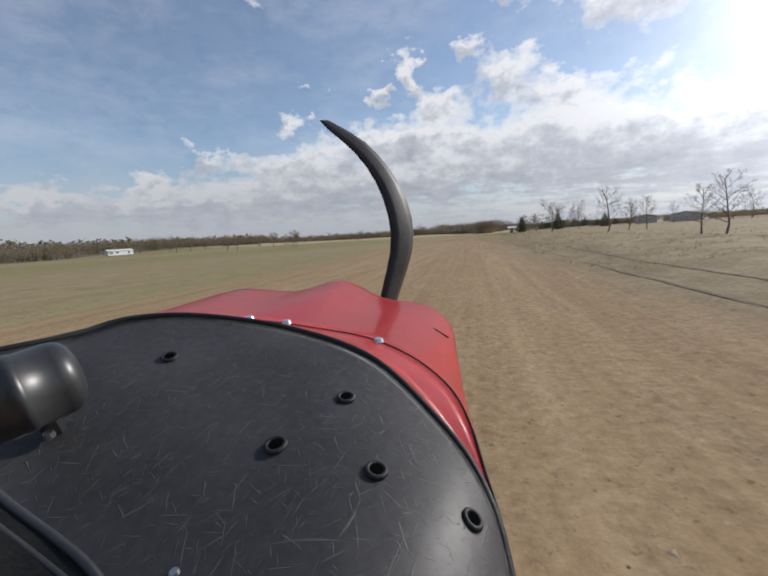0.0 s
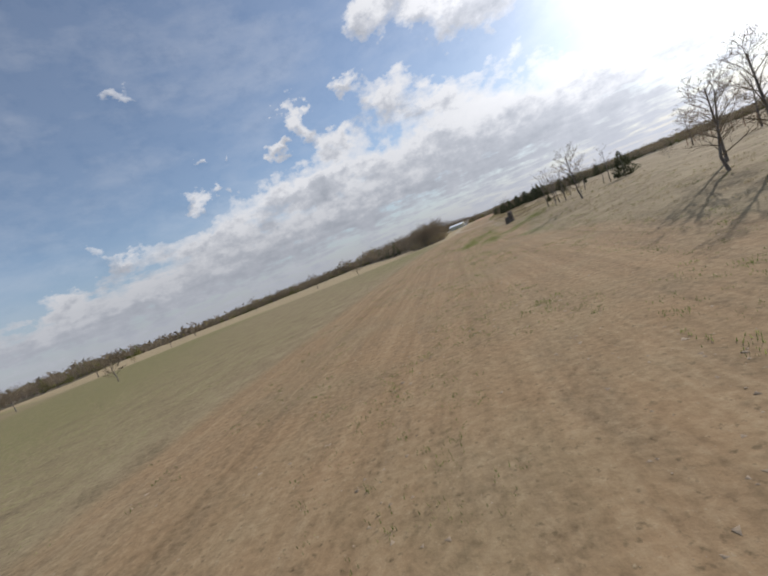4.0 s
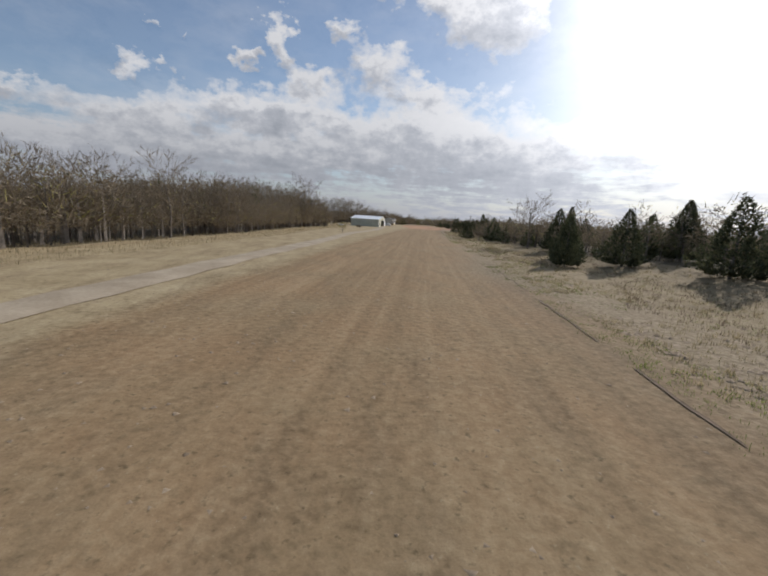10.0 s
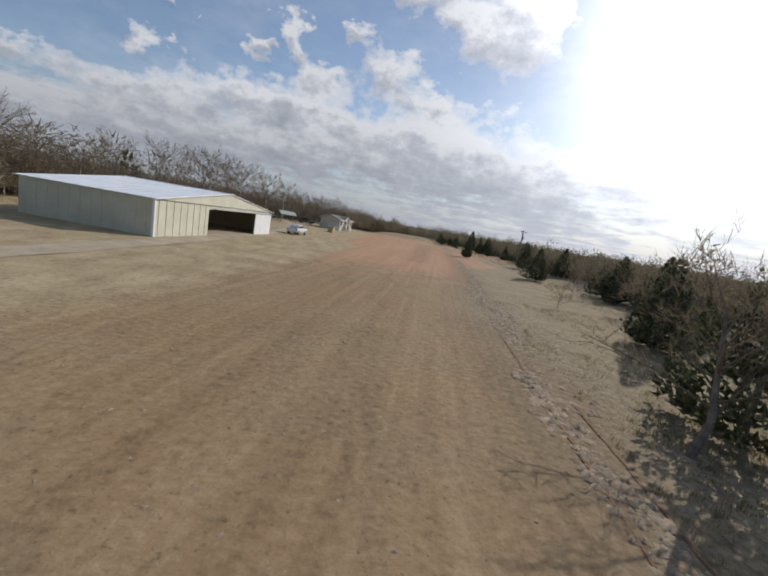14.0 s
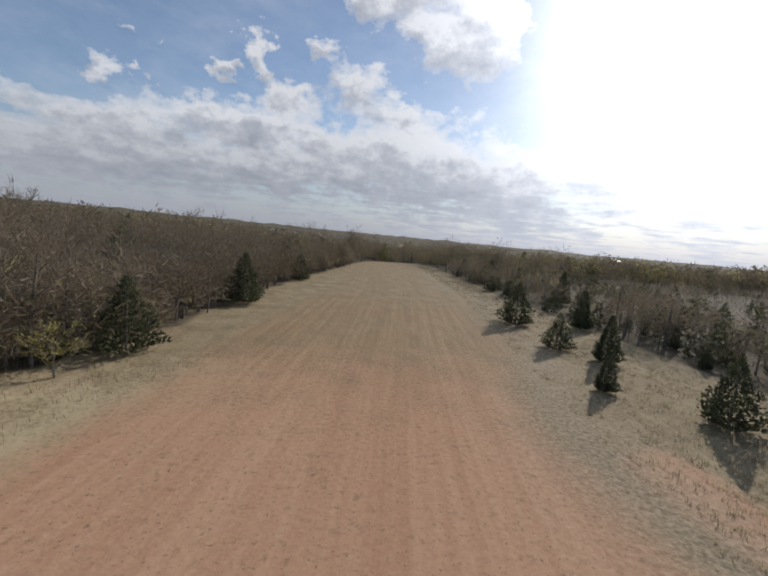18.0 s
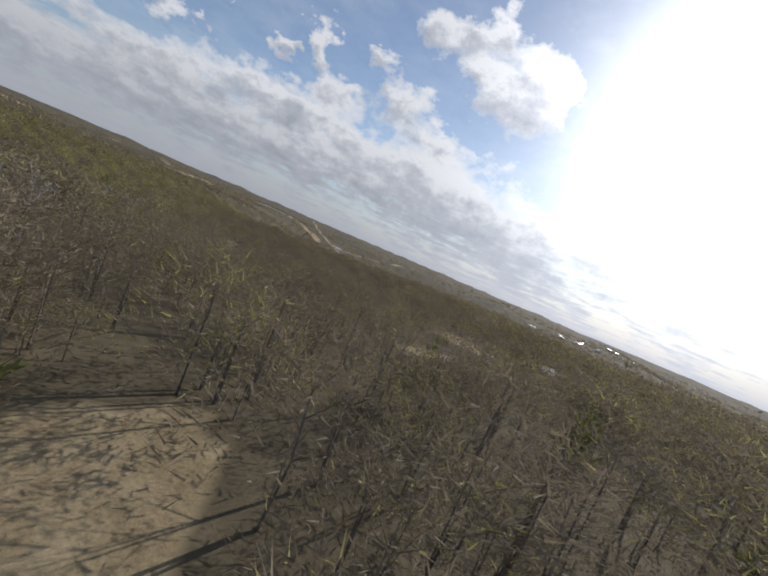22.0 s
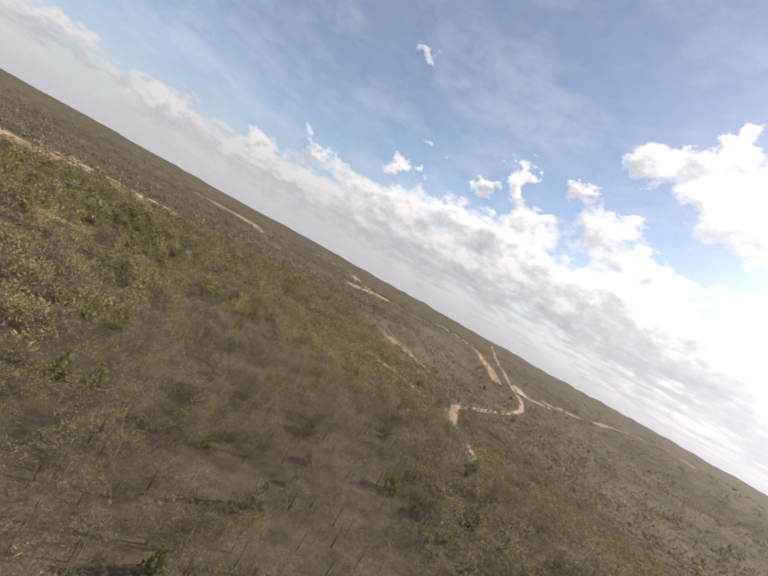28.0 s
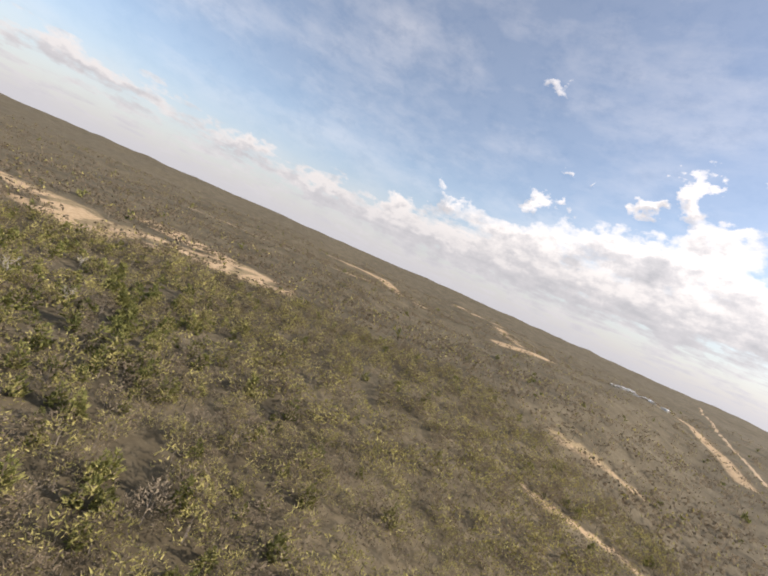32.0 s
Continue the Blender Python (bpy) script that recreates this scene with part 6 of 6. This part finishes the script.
def small_trailer(x, y, turn):
    ob = tagged(empty("utility_trailer", x, y, float(land(x, y)), turn), "white slatted utility trailer parked at the edge of the woods", "trailer")
    ob.scale = (0.62, 0.62, 0.62)
    part("bed", box(0, 0, 0.5, 2.6, 1.4, 0.12, 0.01), "white_paint", ob)
    for k in range(3):
        for s in (-1, 1):
            part("slat", box(0, s * 0.68, 0.72 + k * 0.24, 2.6, 0.04, 0.16, 0.008), "white_paint", ob)
    for xx in (-1.25, 0, 1.25):
        for s in (-1, 1):
            part("stake", box(xx, s * 0.72, 0.9, 0.08, 0.05, 0.8), "white_paint", ob)
    for s in (-1, 1):
        w = part("wheel", rod((0, s * 0.74, 0.32), (0, s * 0.94, 0.32), 0.32, 0.32, 16), "rubber", ob)
        part("rim", rod((0, s * 0.93, 0.32), (0, s * 0.955, 0.32), 0.17, 0.17, 12), "grey_metal", w)
    part("tongue", rod((1.3, 0, 0.45), (2.3, 0, 0.4), 0.05, 0.05, 6), "grey_metal", ob)


small_trailer(18.4, 427.6, 15)


def tank(x, y):
    ob = tagged(empty("water_tank", x, y, float(land(x, y)), 0), "small white tank on a steel stand beside the woods", "tank")
    ob.scale = (0.7, 0.7, 0.7)
    part("tank", rod((0, 0, 1.3), (0, 0, 2.1), 0.4, 0.4, 14), "white_paint", ob)
    part("lid", rod((0, 0, 2.1), (0, 0, 2.3), 0.4, 0.12, 14), "white_paint", ob)
    for a in range(4):
        part("leg", rod((0.45 * math.cos(a * 1.57), 0.45 * math.sin(a * 1.57), 0), (0.33 * math.cos(a * 1.57), 0.33 * math.sin(a * 1.57), 1.3), 0.04, 0.04, 6), "grey_metal", ob)


tank(14.6, 438)


def car(x, y, turn, paint, label, long=4.3):
    """A parked pickup or car: body, cab, glass, wheels, lamps."""
    ob = tagged(empty("parked_car", x, y, float(land(x, y)), turn), label, "car")
    part("body", box(0, 0, 0.68, long, 1.75, 0.62, 0.12), paint, ob)
    part("cab", box(-0.1 * long, 0, 1.22, long * 0.48, 1.55, 0.55, 0.16), paint, ob)
    for s in (-1, 1):
        part("side_window", box(-0.1 * long, s * 0.765, 1.24, long * 0.40, 0.05, 0.34, 0.01), "glass", ob)
        for u in (-0.32, 0.31):
            w = part("wheel", rod((u * long, s * 0.70, 0.33), (u * long, s * 0.90, 0.33), 0.33, 0.33, 16), "rubber", ob)
            part("rim", rod((u * long, s * 0.89, 0.33), (u * long, s * 0.915, 0.33), 0.19, 0.19, 12), "grey_metal", w)
        part("headlight", box(long / 2, s * 0.62, 0.78, 0.06, 0.3, 0.16, 0.01), "trim_white", ob)
        part("tail_light", box(-long / 2, s * 0.7, 0.80, 0.06, 0.18, 0.2, 0.01), "rusty", ob)
    part("windscreen", box(0.145 * long, 0, 1.22, 0.05, 1.3, 0.36, 0.01), "glass", ob)
    part("bumper", box(long / 2 + 0.03, 0, 0.48, 0.1, 1.6, 0.18, 0.02), "grey_metal", ob)


car(39.5, 476.5, 75, "car_white", "white parked car beside the hangar")
car(36.3, 521.5, 20, "shutter", "dark parked car in the shade behind the mobile home")
# the homestead below the woods
low_house(180, 757, 35, 13, 8, 2.7, "grey farmhouse with a dark shingle roof among bare trees", "shutter", "shingle")
low_house(193, 742, 20, 6, 4, 2.3, "small weathered outbuilding beside the farmhouse", "siding_tan", "shutter")
car(170, 746, 40, "car_white", "white parked car in the farmyard")
car(176, 744, 70, "shutter", "dark parked car in the farmyard")
car(183, 741, 30, "grey_metal", "silver parked car in the farmyard")
low_house(152, 742, 60, 5, 3, 2.2, "small pale shed beside the dirt drive", "white_paint", "grey_metal")
low_house(46, 1134, 20, 5, 2.6, 2.0, "small pale shed beside the dirt track", "siding_tan", "siding_cream")
low_house(135, 1587, 10, 14, 8, 3, "pale farm building beside the far pasture", "white_paint", "roof_white")
for i in range(9):
    low_house(-70 + pick.uniform(-60, 60), 1960 + pick.uniform(-70, 70), pick.uniform(0, 90), 16, 9, 3.5, "pale distant farm building between the woods", "white_paint", "roof_white")
for i in range(14):
    low_house(420 + i * 38 + pick.uniform(-14, 14), 1330 + i * 12 + pick.uniform(-60, 60), pick.uniform(0, 90), 17, 9, 3.5, "pale distant house in the hazy woods", "white_paint", "roof_white")
for i in range(7):
    r_ = pick.uniform(0.35, 0.8)
    ob = new("rock", bpy.data.meshes.new("rock"))
    bm = bmesh.new()
    bmesh.ops.create_icosphere(bm, subdivisions=2, radius=r_)
    for v in bm.verts:
        v.co *= 1 + 0.28 * noise.noise(v.co * 2.4 + Vector((i * 3, 0, 0)))
        v.co.z *= 0.55
    bm.to_mesh(ob.data)
    bm.free()
    ob.data.materials.append(M["rock"])
    x, y = 41.2 + pick.uniform(-2.2, 2.2), 538 + pick.uniform(-1.0, 1.0)
    ob.location = (x, y, float(land(x, y)) + r_ * 0.2)
    tagged(ob, "pale grey rock heaped at the edge of the yard", "rock", "rock heap")


# ---- the light aircraft at the start of the run ----
eye0 = flown(*PATH[0][1:])
AHEAD, HALF_W, HALF_H = 784 / math.tan(cam.data.angle / 2), 784, 588
plane_foot = Vector((PATH[0][1], PATH[0][2] + 0.9, float(land(PATH[0][1], PATH[0][2] + 0.9))))
aircraft = tagged(new("light_aircraft"), "red light aircraft with black glare shield standing on grass strip", "aircraft")
aircraft.location = plane_foot


def seat(x, y, d):
    """A place in the cockpit, from its bearing and the distance ahead of the pilot's eye."""
    return eye0 @ Vector(((x - HALF_W) / AHEAD * d, (HALF_H - y) / AHEAD * d, -d)) - plane_foot


def bow(points, n):
    """A smooth curve of n places through a few (x, y, d)."""
    p = np.array(points, float)
    s = np.r_[0, np.cumsum(np.hypot(*np.diff(p[:, :2], axis=0).T))]
    m = np.gradient(p, s, axis=0)
    out = []
    for u in np.linspace(0, s[-1], n):
        i = min(np.searchsorted(s, u, "right") - 1, len(s) - 2)
        h = s[i + 1] - s[i]
        t = (u - s[i]) / h
        out.append((2 * t**3 - 3 * t**2 + 1) * p[i] + (t**3 - 2 * t**2 + t) * h * m[i] + (-2 * t**3 + 3 * t**2) * p[i + 1] + (t**3 - t**2) * h * m[i + 1])
    return np.array(out)


N_BOW = 64
deck_far = bow([(-120, 742, 0.52), (60, 706, 0.58), (150, 688, 0.62), (250, 657, 0.67), (350, 647, 0.70), (480, 655, 0.71), (600, 676, 0.70), (760, 735, 0.63), (880, 845, 0.53), (960, 945, 0.46), (1010, 1050, 0.41), (1045, 1190, 0.36), (1075, 1330, 0.32)], N_BOW)
deck_near = bow([(-260, 1290, 0.31), (-60, 1340, 0.29), (120, 1380, 0.27), (330, 1410, 0.25), (600, 1420, 0.23), (850, 1450, 0.24), (1075, 1460, 0.27)], N_BOW)
seam = bow([(60, 700, 0.66), (200, 668, 0.72), (350, 646, 0.80), (500, 652, 0.84), (640, 670, 0.84), (775, 698, 0.80), (870, 748, 0.72), (930, 806, 0.63), (962, 870, 0.55), (990, 960, 0.48), (1022, 1060, 0.425), (1052, 1190, 0.37), (1082, 1330, 0.325)], N_BOW)
nose = bow([(240, 668, 1.15), (330, 644, 1.25), (420, 608, 1.40), (495, 590, 1.52), (610, 594, 1.56), (700, 573, 1.56), (780, 607, 1.56), (885, 630, 1.52), (916, 655, 1.42), (934, 730, 1.12), (950, 815, 0.85), (975, 900, 0.64), (1008, 1010, 0.48), (1050, 1180, 0.375), (1085, 1330, 0.33)], N_BOW)


def loft(name, curves, rows, material, parent, label="", lift=0.0, smooth_=True):
    """A skin between curves, rows to each span; lift bows it upward between the first and the last."""
    bm = bmesh.new()
    grid = []
    for a, b in zip(curves, curves[1:]):
        for k in range(rows + (b is curves[-1])):
            u = k / rows
            line = []
            for p, q in zip(a, b):
                v = seat(*p).lerp(seat(*q), u)
                v.z += lift * math.sin(math.pi * u)
                line.append(bm.verts.new(v))
            grid.append(line)
    for r0, r1 in zip(grid, grid[1:]):
        for i in range(len(r0) - 1):
            bm.faces.new((r0[i], r0[i + 1], r1[i + 1], r1[i]))
    bmesh.ops.solidify(bm, geom=bm.faces[:], thickness=-0.004)
    return part(name, bm, material, parent, label, smooth=smooth_)


vinyl = surface("black_vinyl", (0.062, 0.061, 0.062), (0.115, 0.113, 0.114), 6, 0.48, 0.0, fine=90, spec=0.5)
vt, vl = vinyl.node_tree.nodes, vinyl.node_tree.links
vc = vt.new("ShaderNodeTexCoord")
# short scratchy creases, raised by bump; their highlights are put into the colour
creases = None
for k, (turn_, long_) in enumerate(((12, 26), (47, 34), (81, 24), (118, 30), (153, 38), (68, 44))):
    spun = vt.new("ShaderNodeMapping")
    spun.vector_type = "TEXTURE"
    spun.inputs["Rotation"].default_value, spun.inputs["Location"].default_value = (0, 0, radians(turn_)), (0.37 * k, 0.21 * k, 0)
    vl.new(vc.outputs["Object"], spun.inputs[0])
    drawn_ = vt.new("ShaderNodeMapping")
    drawn_.inputs["Scale"].default_value = (long_, 330, 20)
    vl.new(spun.outputs[0], drawn_.inputs[0])
    mark = vt.new("ShaderNodeTexNoise")
    mark.inputs["Scale"].default_value, mark.inputs["Detail"].default_value, mark.inputs["Distortion"].default_value = 1.0, 1.0, 0.5
    vl.new(drawn_.outputs[0], mark.inputs["Vector"])
    cut = vt.new("ShaderNodeMapRange")
    cut.inputs["From Min"].default_value, cut.inputs["From Max"].default_value = 0.695, 0.76
    vl.new(mark.outputs["Fac"], cut.inputs["Value"])
    if creases is None:
        creases = cut.outputs[0]
    else:
        most = vt.new("ShaderNodeMath")
        most.operation = "MAXIMUM"
        vl.new(creases, most.inputs[0])
        vl.new(cut.outputs[0], most.inputs[1])
        creases = most.outputs[0]
body_ = vt["Principled BSDF"]
crease_glint = vt.new("ShaderNodeMix")
crease_glint.data_type = "RGBA"
vl.new(creases, crease_glint.inputs[0])
vl.new(body_.inputs["Base Color"].links[0].from_socket, crease_glint.inputs[6])
# paler tone painted for the gleam along the creases
crease_glint.inputs[7].default_value = (0.145, 0.14, 0.138, 1)
vl.new(crease_glint.outputs[2], body_.inputs["Base Color"])
vb = vt.new("ShaderNodeBump")
vb.inputs["Strength"].default_value, vb.inputs["Distance"].default_value = 0.5, 0.0008
vl.new(creases, vb.inputs["Height"])
vl.new(vb.outputs[0], vt["Principled BSDF"].inputs["Normal"])
M["vinyl"] = vinyl
M["pod"] = surface("pod_plastic", (0.02, 0.02, 0.021), (0.035, 0.035, 0.036), 10, 0.38, fine=160, spec=0.5)
# near-black that paints the shade inside the grommets
M["hole"] = surface("hole", (0.002, 0.002, 0.002), (0.004, 0.004, 0.004), 5, 1.0, spec=0.0)
M["red_paint"] = surface("red_paint", (0.58, 0.045, 0.05), (0.70, 0.08, 0.085), 3, 0.35, 0.0, fine=40, spec=0.5)
M["red_paint"].node_tree.nodes["Principled BSDF"].inputs["Coat Weight"].default_value = 0.4

deck = loft("glare_shield", [deck_near, deck_far], 18, "vinyl", aircraft, "black creased vinyl glare shield with rubber grommets", lift=0.012)
loft("cowl_rear_band", [deck_far + (0, -5, 0.03), seam], 3, "red_paint", aircraft, "red painted cowl band behind the seam")
cowl = loft("cowling", [seam + (0, 0, 0.004), nose], 14, "red_paint", aircraft, "glossy red engine cowling with rounded humps")
chin = nose + (0, 150, 0.02)
loft("cowl_front", [nose, chin, nose + (0, 420, -0.1)], 4, "red_paint", aircraft)


def cord(name, line, radius, material, parent, sides=6):
    """A round strip along a curve."""
    bm = bmesh.new()
    pts = [seat(*p) for p in line]
    rings = []
    for i, p in enumerate(pts):
        d_ = (pts[min(i + 1, len(pts) - 1)] - pts[max(i - 1, 0)]).normalized()
        q = d_.to_track_quat("Z", "Y").to_matrix()
        rings.append([bm.verts.new(p + q @ Vector((radius * math.cos(6.283 * k / sides), radius * math.sin(6.283 * k / sides), 0))) for k in range(sides)])
    for a, b in zip(rings, rings[1:]):
        for k in range(sides):
            bm.faces.new((a[k], a[(k + 1) % sides], b[(k + 1) % sides], b[k]))
    return part(name, bm, material, parent, smooth=True)


cord("edge_trim", deck_far + (0, -4, 0.006), 0.0052, "rubber", aircraft)
cord("seam_line", seam + (0, -1, 0), 0.0016, "dark_in", aircraft)
door_edge = bow([(798, 688, 1.02), (812, 657, 1.20), (850, 662, 1.20), (885, 672, 1.18), (915, 690, 1.12)], 24)
cord("oil_door_edge", door_edge + (0, -1, -0.01), 0.0018, "dark_in", cowl)


def on_deck(x, y):
    """The place on the glare shield seen at x, y, and the upward direction there."""
    best = None
    for i in range(N_BOW):
        for k in range(1, 60):
            u = k / 60
            p = deck_near[i] + (deck_far[i] - deck_near[i]) * u
            a, b = seat(*deck_near[i]), seat(*deck_far[i])
            v = a.lerp(b, u)
            v.z += 0.012 * math.sin(math.pi * u)
            w = eye0.inverted() @ (v + plane_foot)
            px_, py_ = HALF_W - AHEAD * w.x / w.z, HALF_H + AHEAD * w.y / w.z
            off_ = (px_ - x) ** 2 + (py_ - y) ** 2
            if best is None or off_ < best[0]:
                i2, i1 = min(i + 1, N_BOW - 1), max(i - 1, 0)
                across = seat(*deck_near[i2]).lerp(seat(*deck_far[i2]), u) - seat(*deck_near[i1]).lerp(seat(*deck_far[i1]), u)
                normal = across.cross(b - a).normalized()
                best = (off_, v, normal if normal.z > 0 else -normal)
    return best[1], best[2]


def ring(centre, normal, r0, r1, parent, name, material, sides=20):
    """A rounded ring lying on a surface."""
    bm = bmesh.new()
    q = normal.to_track_quat("Z", "Y").to_matrix()
    rows = []
    for k in range(sides):
        a = 6.283 * k / sides
        c_ = centre + q @ Vector((r0 * math.cos(a), r0 * math.sin(a), 0))
        rows.append([bm.verts.new(c_ + q @ Vector((r1 * math.cos(b * 0.785) * math.cos(a), r1 * math.cos(b * 0.785) * math.sin(a), r1 * math.sin(b * 0.785)))) for b in range(8)])
    for i in range(sides):
        for b in range(8):
            bm.faces.new((rows[i][b], rows[(i + 1) % sides][b], rows[(i + 1) % sides][(b + 1) % 8], rows[i][(b + 1) % 8]))
    return part(name, bm, material, parent, smooth=True)


for x, y, r0 in ((350, 733, 0.0098), (711, 818, 0.0098), (573, 911, 0.0105), (770, 966, 0.0098), (960, 1059, 0.0092)):
    c_, n_ = on_deck(x, y)
    g_ = ring(c_ + n_ * 0.002, n_, r0, 0.0030, deck, "grommet", "rubber")
    # solid black disc on the deck, painted shade in place of an opening
    part("grommet_shade_disc", rod(c_ + n_ * 0.0015, c_ + n_ * 0.0045, r0 * 0.72, r0 * 0.72, 16), "hole", g_)
c_, n_ = on_deck(348, 1163)
part("screw", rod(c_, c_ + n_ * 0.003, 0.0045, 0.0035, 12), "steel", deck)
for x, y, d_ in ((510, 652, 0.83), (585, 660, 0.835), (773, 697, 0.79)):
    p_ = seat(x, y - 3, d_)
    part("cowl_fastener", rod(p_ - Vector((0, 0, 0.004)), p_ + Vector((0, 0, 0.004)), 0.011, 0.008, 12), "steel", cowl)

# the dark padded lip of the instrument panel
lip_top = bow([(-170, 905, 0.30), (-60, 965, 0.295), (20, 1030, 0.285), (115, 1100, 0.275), (175, 1150, 0.265), (225, 1215, 0.255)], N_BOW)
lip_low = bow([(-260, 1060, 0.25), (-160, 1120, 0.245), (-80, 1180, 0.24), (0, 1250, 0.235), (60, 1300, 0.23), (120, 1360, 0.225)], N_BOW)
lip = loft("panel_lip", [lip_top, lip_low], 5, "rubber", aircraft, "black padded lip of the instrument panel")
cord("lip_piping", lip_top, 0.0035, "pod", lip)
cord("lip_piping", lip_top * 0.72 + lip_low * 0.28, 0.0025, "pod", lip)

# the compass in its black housing, on a bracket
pod = bmesh.new()
a_, b_ = seat(-50, 838, 0.37), seat(166, 754, 0.43)
way_ = (b_ - a_).normalized()
qm = way_.to_track_quat("Z", "Y").to_matrix()
rings = []
R_POD = 0.041
for s_, rad in [(0.0, 1.0), (0.30, 1.0), (0.302, 1.03), (0.42, 1.03), (0.422, 1.0), (0.75, 1.0), (0.83, 0.97), (0.90, 0.88), (0.95, 0.74), (0.985, 0.5), (1.0, 0.2), (1.003, 0.02)]:
    c_ = a_.lerp(b_, s_)
    rings.append([pod.verts.new(c_ + qm @ Vector((R_POD * rad * math.cos(6.283 * k / 28), R_POD * rad * math.sin(6.283 * k / 28), 0))) for k in range(28)])
for p, q_ in zip(rings, rings[1:]):
    for k in range(28):
        pod.faces.new((p[k], p[(k + 1) % 28], q_[(k + 1) % 28], q_[k]))
part("compass_housing", pod, "pod", aircraft, "black rounded compass housing on a bracket", smooth=True)
c_, n_ = on_deck(105, 872)
foot = plate([c_ + n_ * 0.006 + v for v in (seat(60, 905, 0.37) - seat(105, 872, 0.37), seat(110, 908, 0.37) - seat(105, 872, 0.37), seat(178, 828, 0.41) - seat(105, 872, 0.37), seat(120, 842, 0.40) - seat(105, 872, 0.37))], 0.008)
bracket = part("bracket", foot, "pod", aircraft)
for x, y in ((98, 893), (150, 838)):
    c2, n2 = on_deck(x, y)
    part("bolt", rod(c2 + n2 * 0.006, c2 + n2 * 0.013, 0.006, 0.005, 8), "steel", bracket)
part("bracket_arm", rod(c_, seat(70, 800, 0.41), 0.012, 0.012, 8), "pod", bracket)

# propeller at rest, hub behind the cowling
hub = seat(770, 690, 1.72)
tip = seat(722, 262, 1.74)
prop = bmesh.new()
ahead_ = (seat(784, 588, 2.0) - seat(784, 588, 1.0)).normalized()
rows = []
sweep = bow([(770, 690, 1.72), (800, 590, 1.73), (822, 480, 1.74), (800, 390, 1.74), (740, 305, 1.74), (662, 246, 1.74)], 15)
for k in range(15):
    u = k / 14
    c_ = seat(*sweep[k])
    wide_ = 0.055 * (0.55 + 0.75 * math.sin(min(1.0, 0.25 + u) * 2.4)) * (1.0 if u < 0.9 else 1 - (u - 0.9) * 6)
    side_ = ahead_.cross((tip - hub).normalized()).normalized()
    tilt = math.cos(radians(55 - 35 * u)), math.sin(radians(55 - 35 * u))
    chord = side_ * tilt[0] + ahead_ * tilt[1]
    thick_ = side_ * tilt[1] - ahead_ * tilt[0]
    rows.append([prop.verts.new(c_ + chord * wide_ * x_ + thick_ * 0.011 * (1 - 0.6 * u) * t_) for x_, t_ in ((-1, 0), (-0.3, 1), (0.5, 0.8), (1, 0), (0.4, -0.6), (-0.4, -0.7))])
for p, q_ in zip(rows, rows[1:]):
    for k in range(6):
        prop.faces.new((p[k], p[(k + 1) % 6], q_[(k + 1) % 6], q_[k]))
prop.faces.new(rows[-1])
prop.faces.new(rows[0][::-1])
part("propeller_blade", prop, "blade", aircraft, "dark wooden propeller blade at rest", smooth=True)
other = bmesh.new()
rod(hub, hub - (tip - hub) * 0.9, 0.05, 0.03, 8, other)
part("propeller_blade", other, "blade", aircraft)
part("spinner", rod(hub - ahead_ * 0.1, hub + ahead_ * 0.22, 0.13, 0.03, 18), "red_paint", aircraft, smooth=True)

# fuselage under the deck and the landing gear on which it stands
right_ = (seat(1000, 588, 1.0) - seat(784, 588, 1.0)).normalized()
core = seat(640, 900, 0.95)
belly = bmesh.new()
rows = []
for u, rad in ((-1.0, 0.34), (-0.4, 0.36), (0.2, 0.34), (0.7, 0.26)):
    c_ = core + ahead_ * u + Vector((0, 0, -0.34))
    rows.append([belly.verts.new(c_ + right_ * rad * math.cos(6.283 * k / 18) + Vector((0, 0, 1)) * rad * 0.8 * math.sin(6.283 * k / 18)) for k in range(18)])
for p, q_ in zip(rows, rows[1:]):
    for k in range(18):
        belly.faces.new((p[k], p[(k + 1) % 18], q_[(k + 1) % 18], q_[k]))
belly.faces.new(rows[-1])
belly.faces.new(rows[0][::-1])
part("fuselage", belly, "red_paint", aircraft, "red painted lower fuselage", smooth=True)
flat_right = Vector((right_.x, right_.y, 0)).normalized()
for s in (-1, 1):
    axle = Vector((core.x, core.y, 0.24)) + flat_right * s * 0.85
    part("gear_leg", rod(core + Vector((0, 0, -0.5)) + flat_right * s * 0.15, axle, 0.035, 0.03, 8), "steel", aircraft)
    w_ = part("wheel", rod(axle - flat_right * 0.07, axle + flat_right * 0.07, 0.24, 0.24, 20), "rubber", aircraft)
    part("rim", rod(axle - flat_right * 0.075, axle + flat_right * 0.075, 0.11, 0.11, 14), "grey_metal", w_)
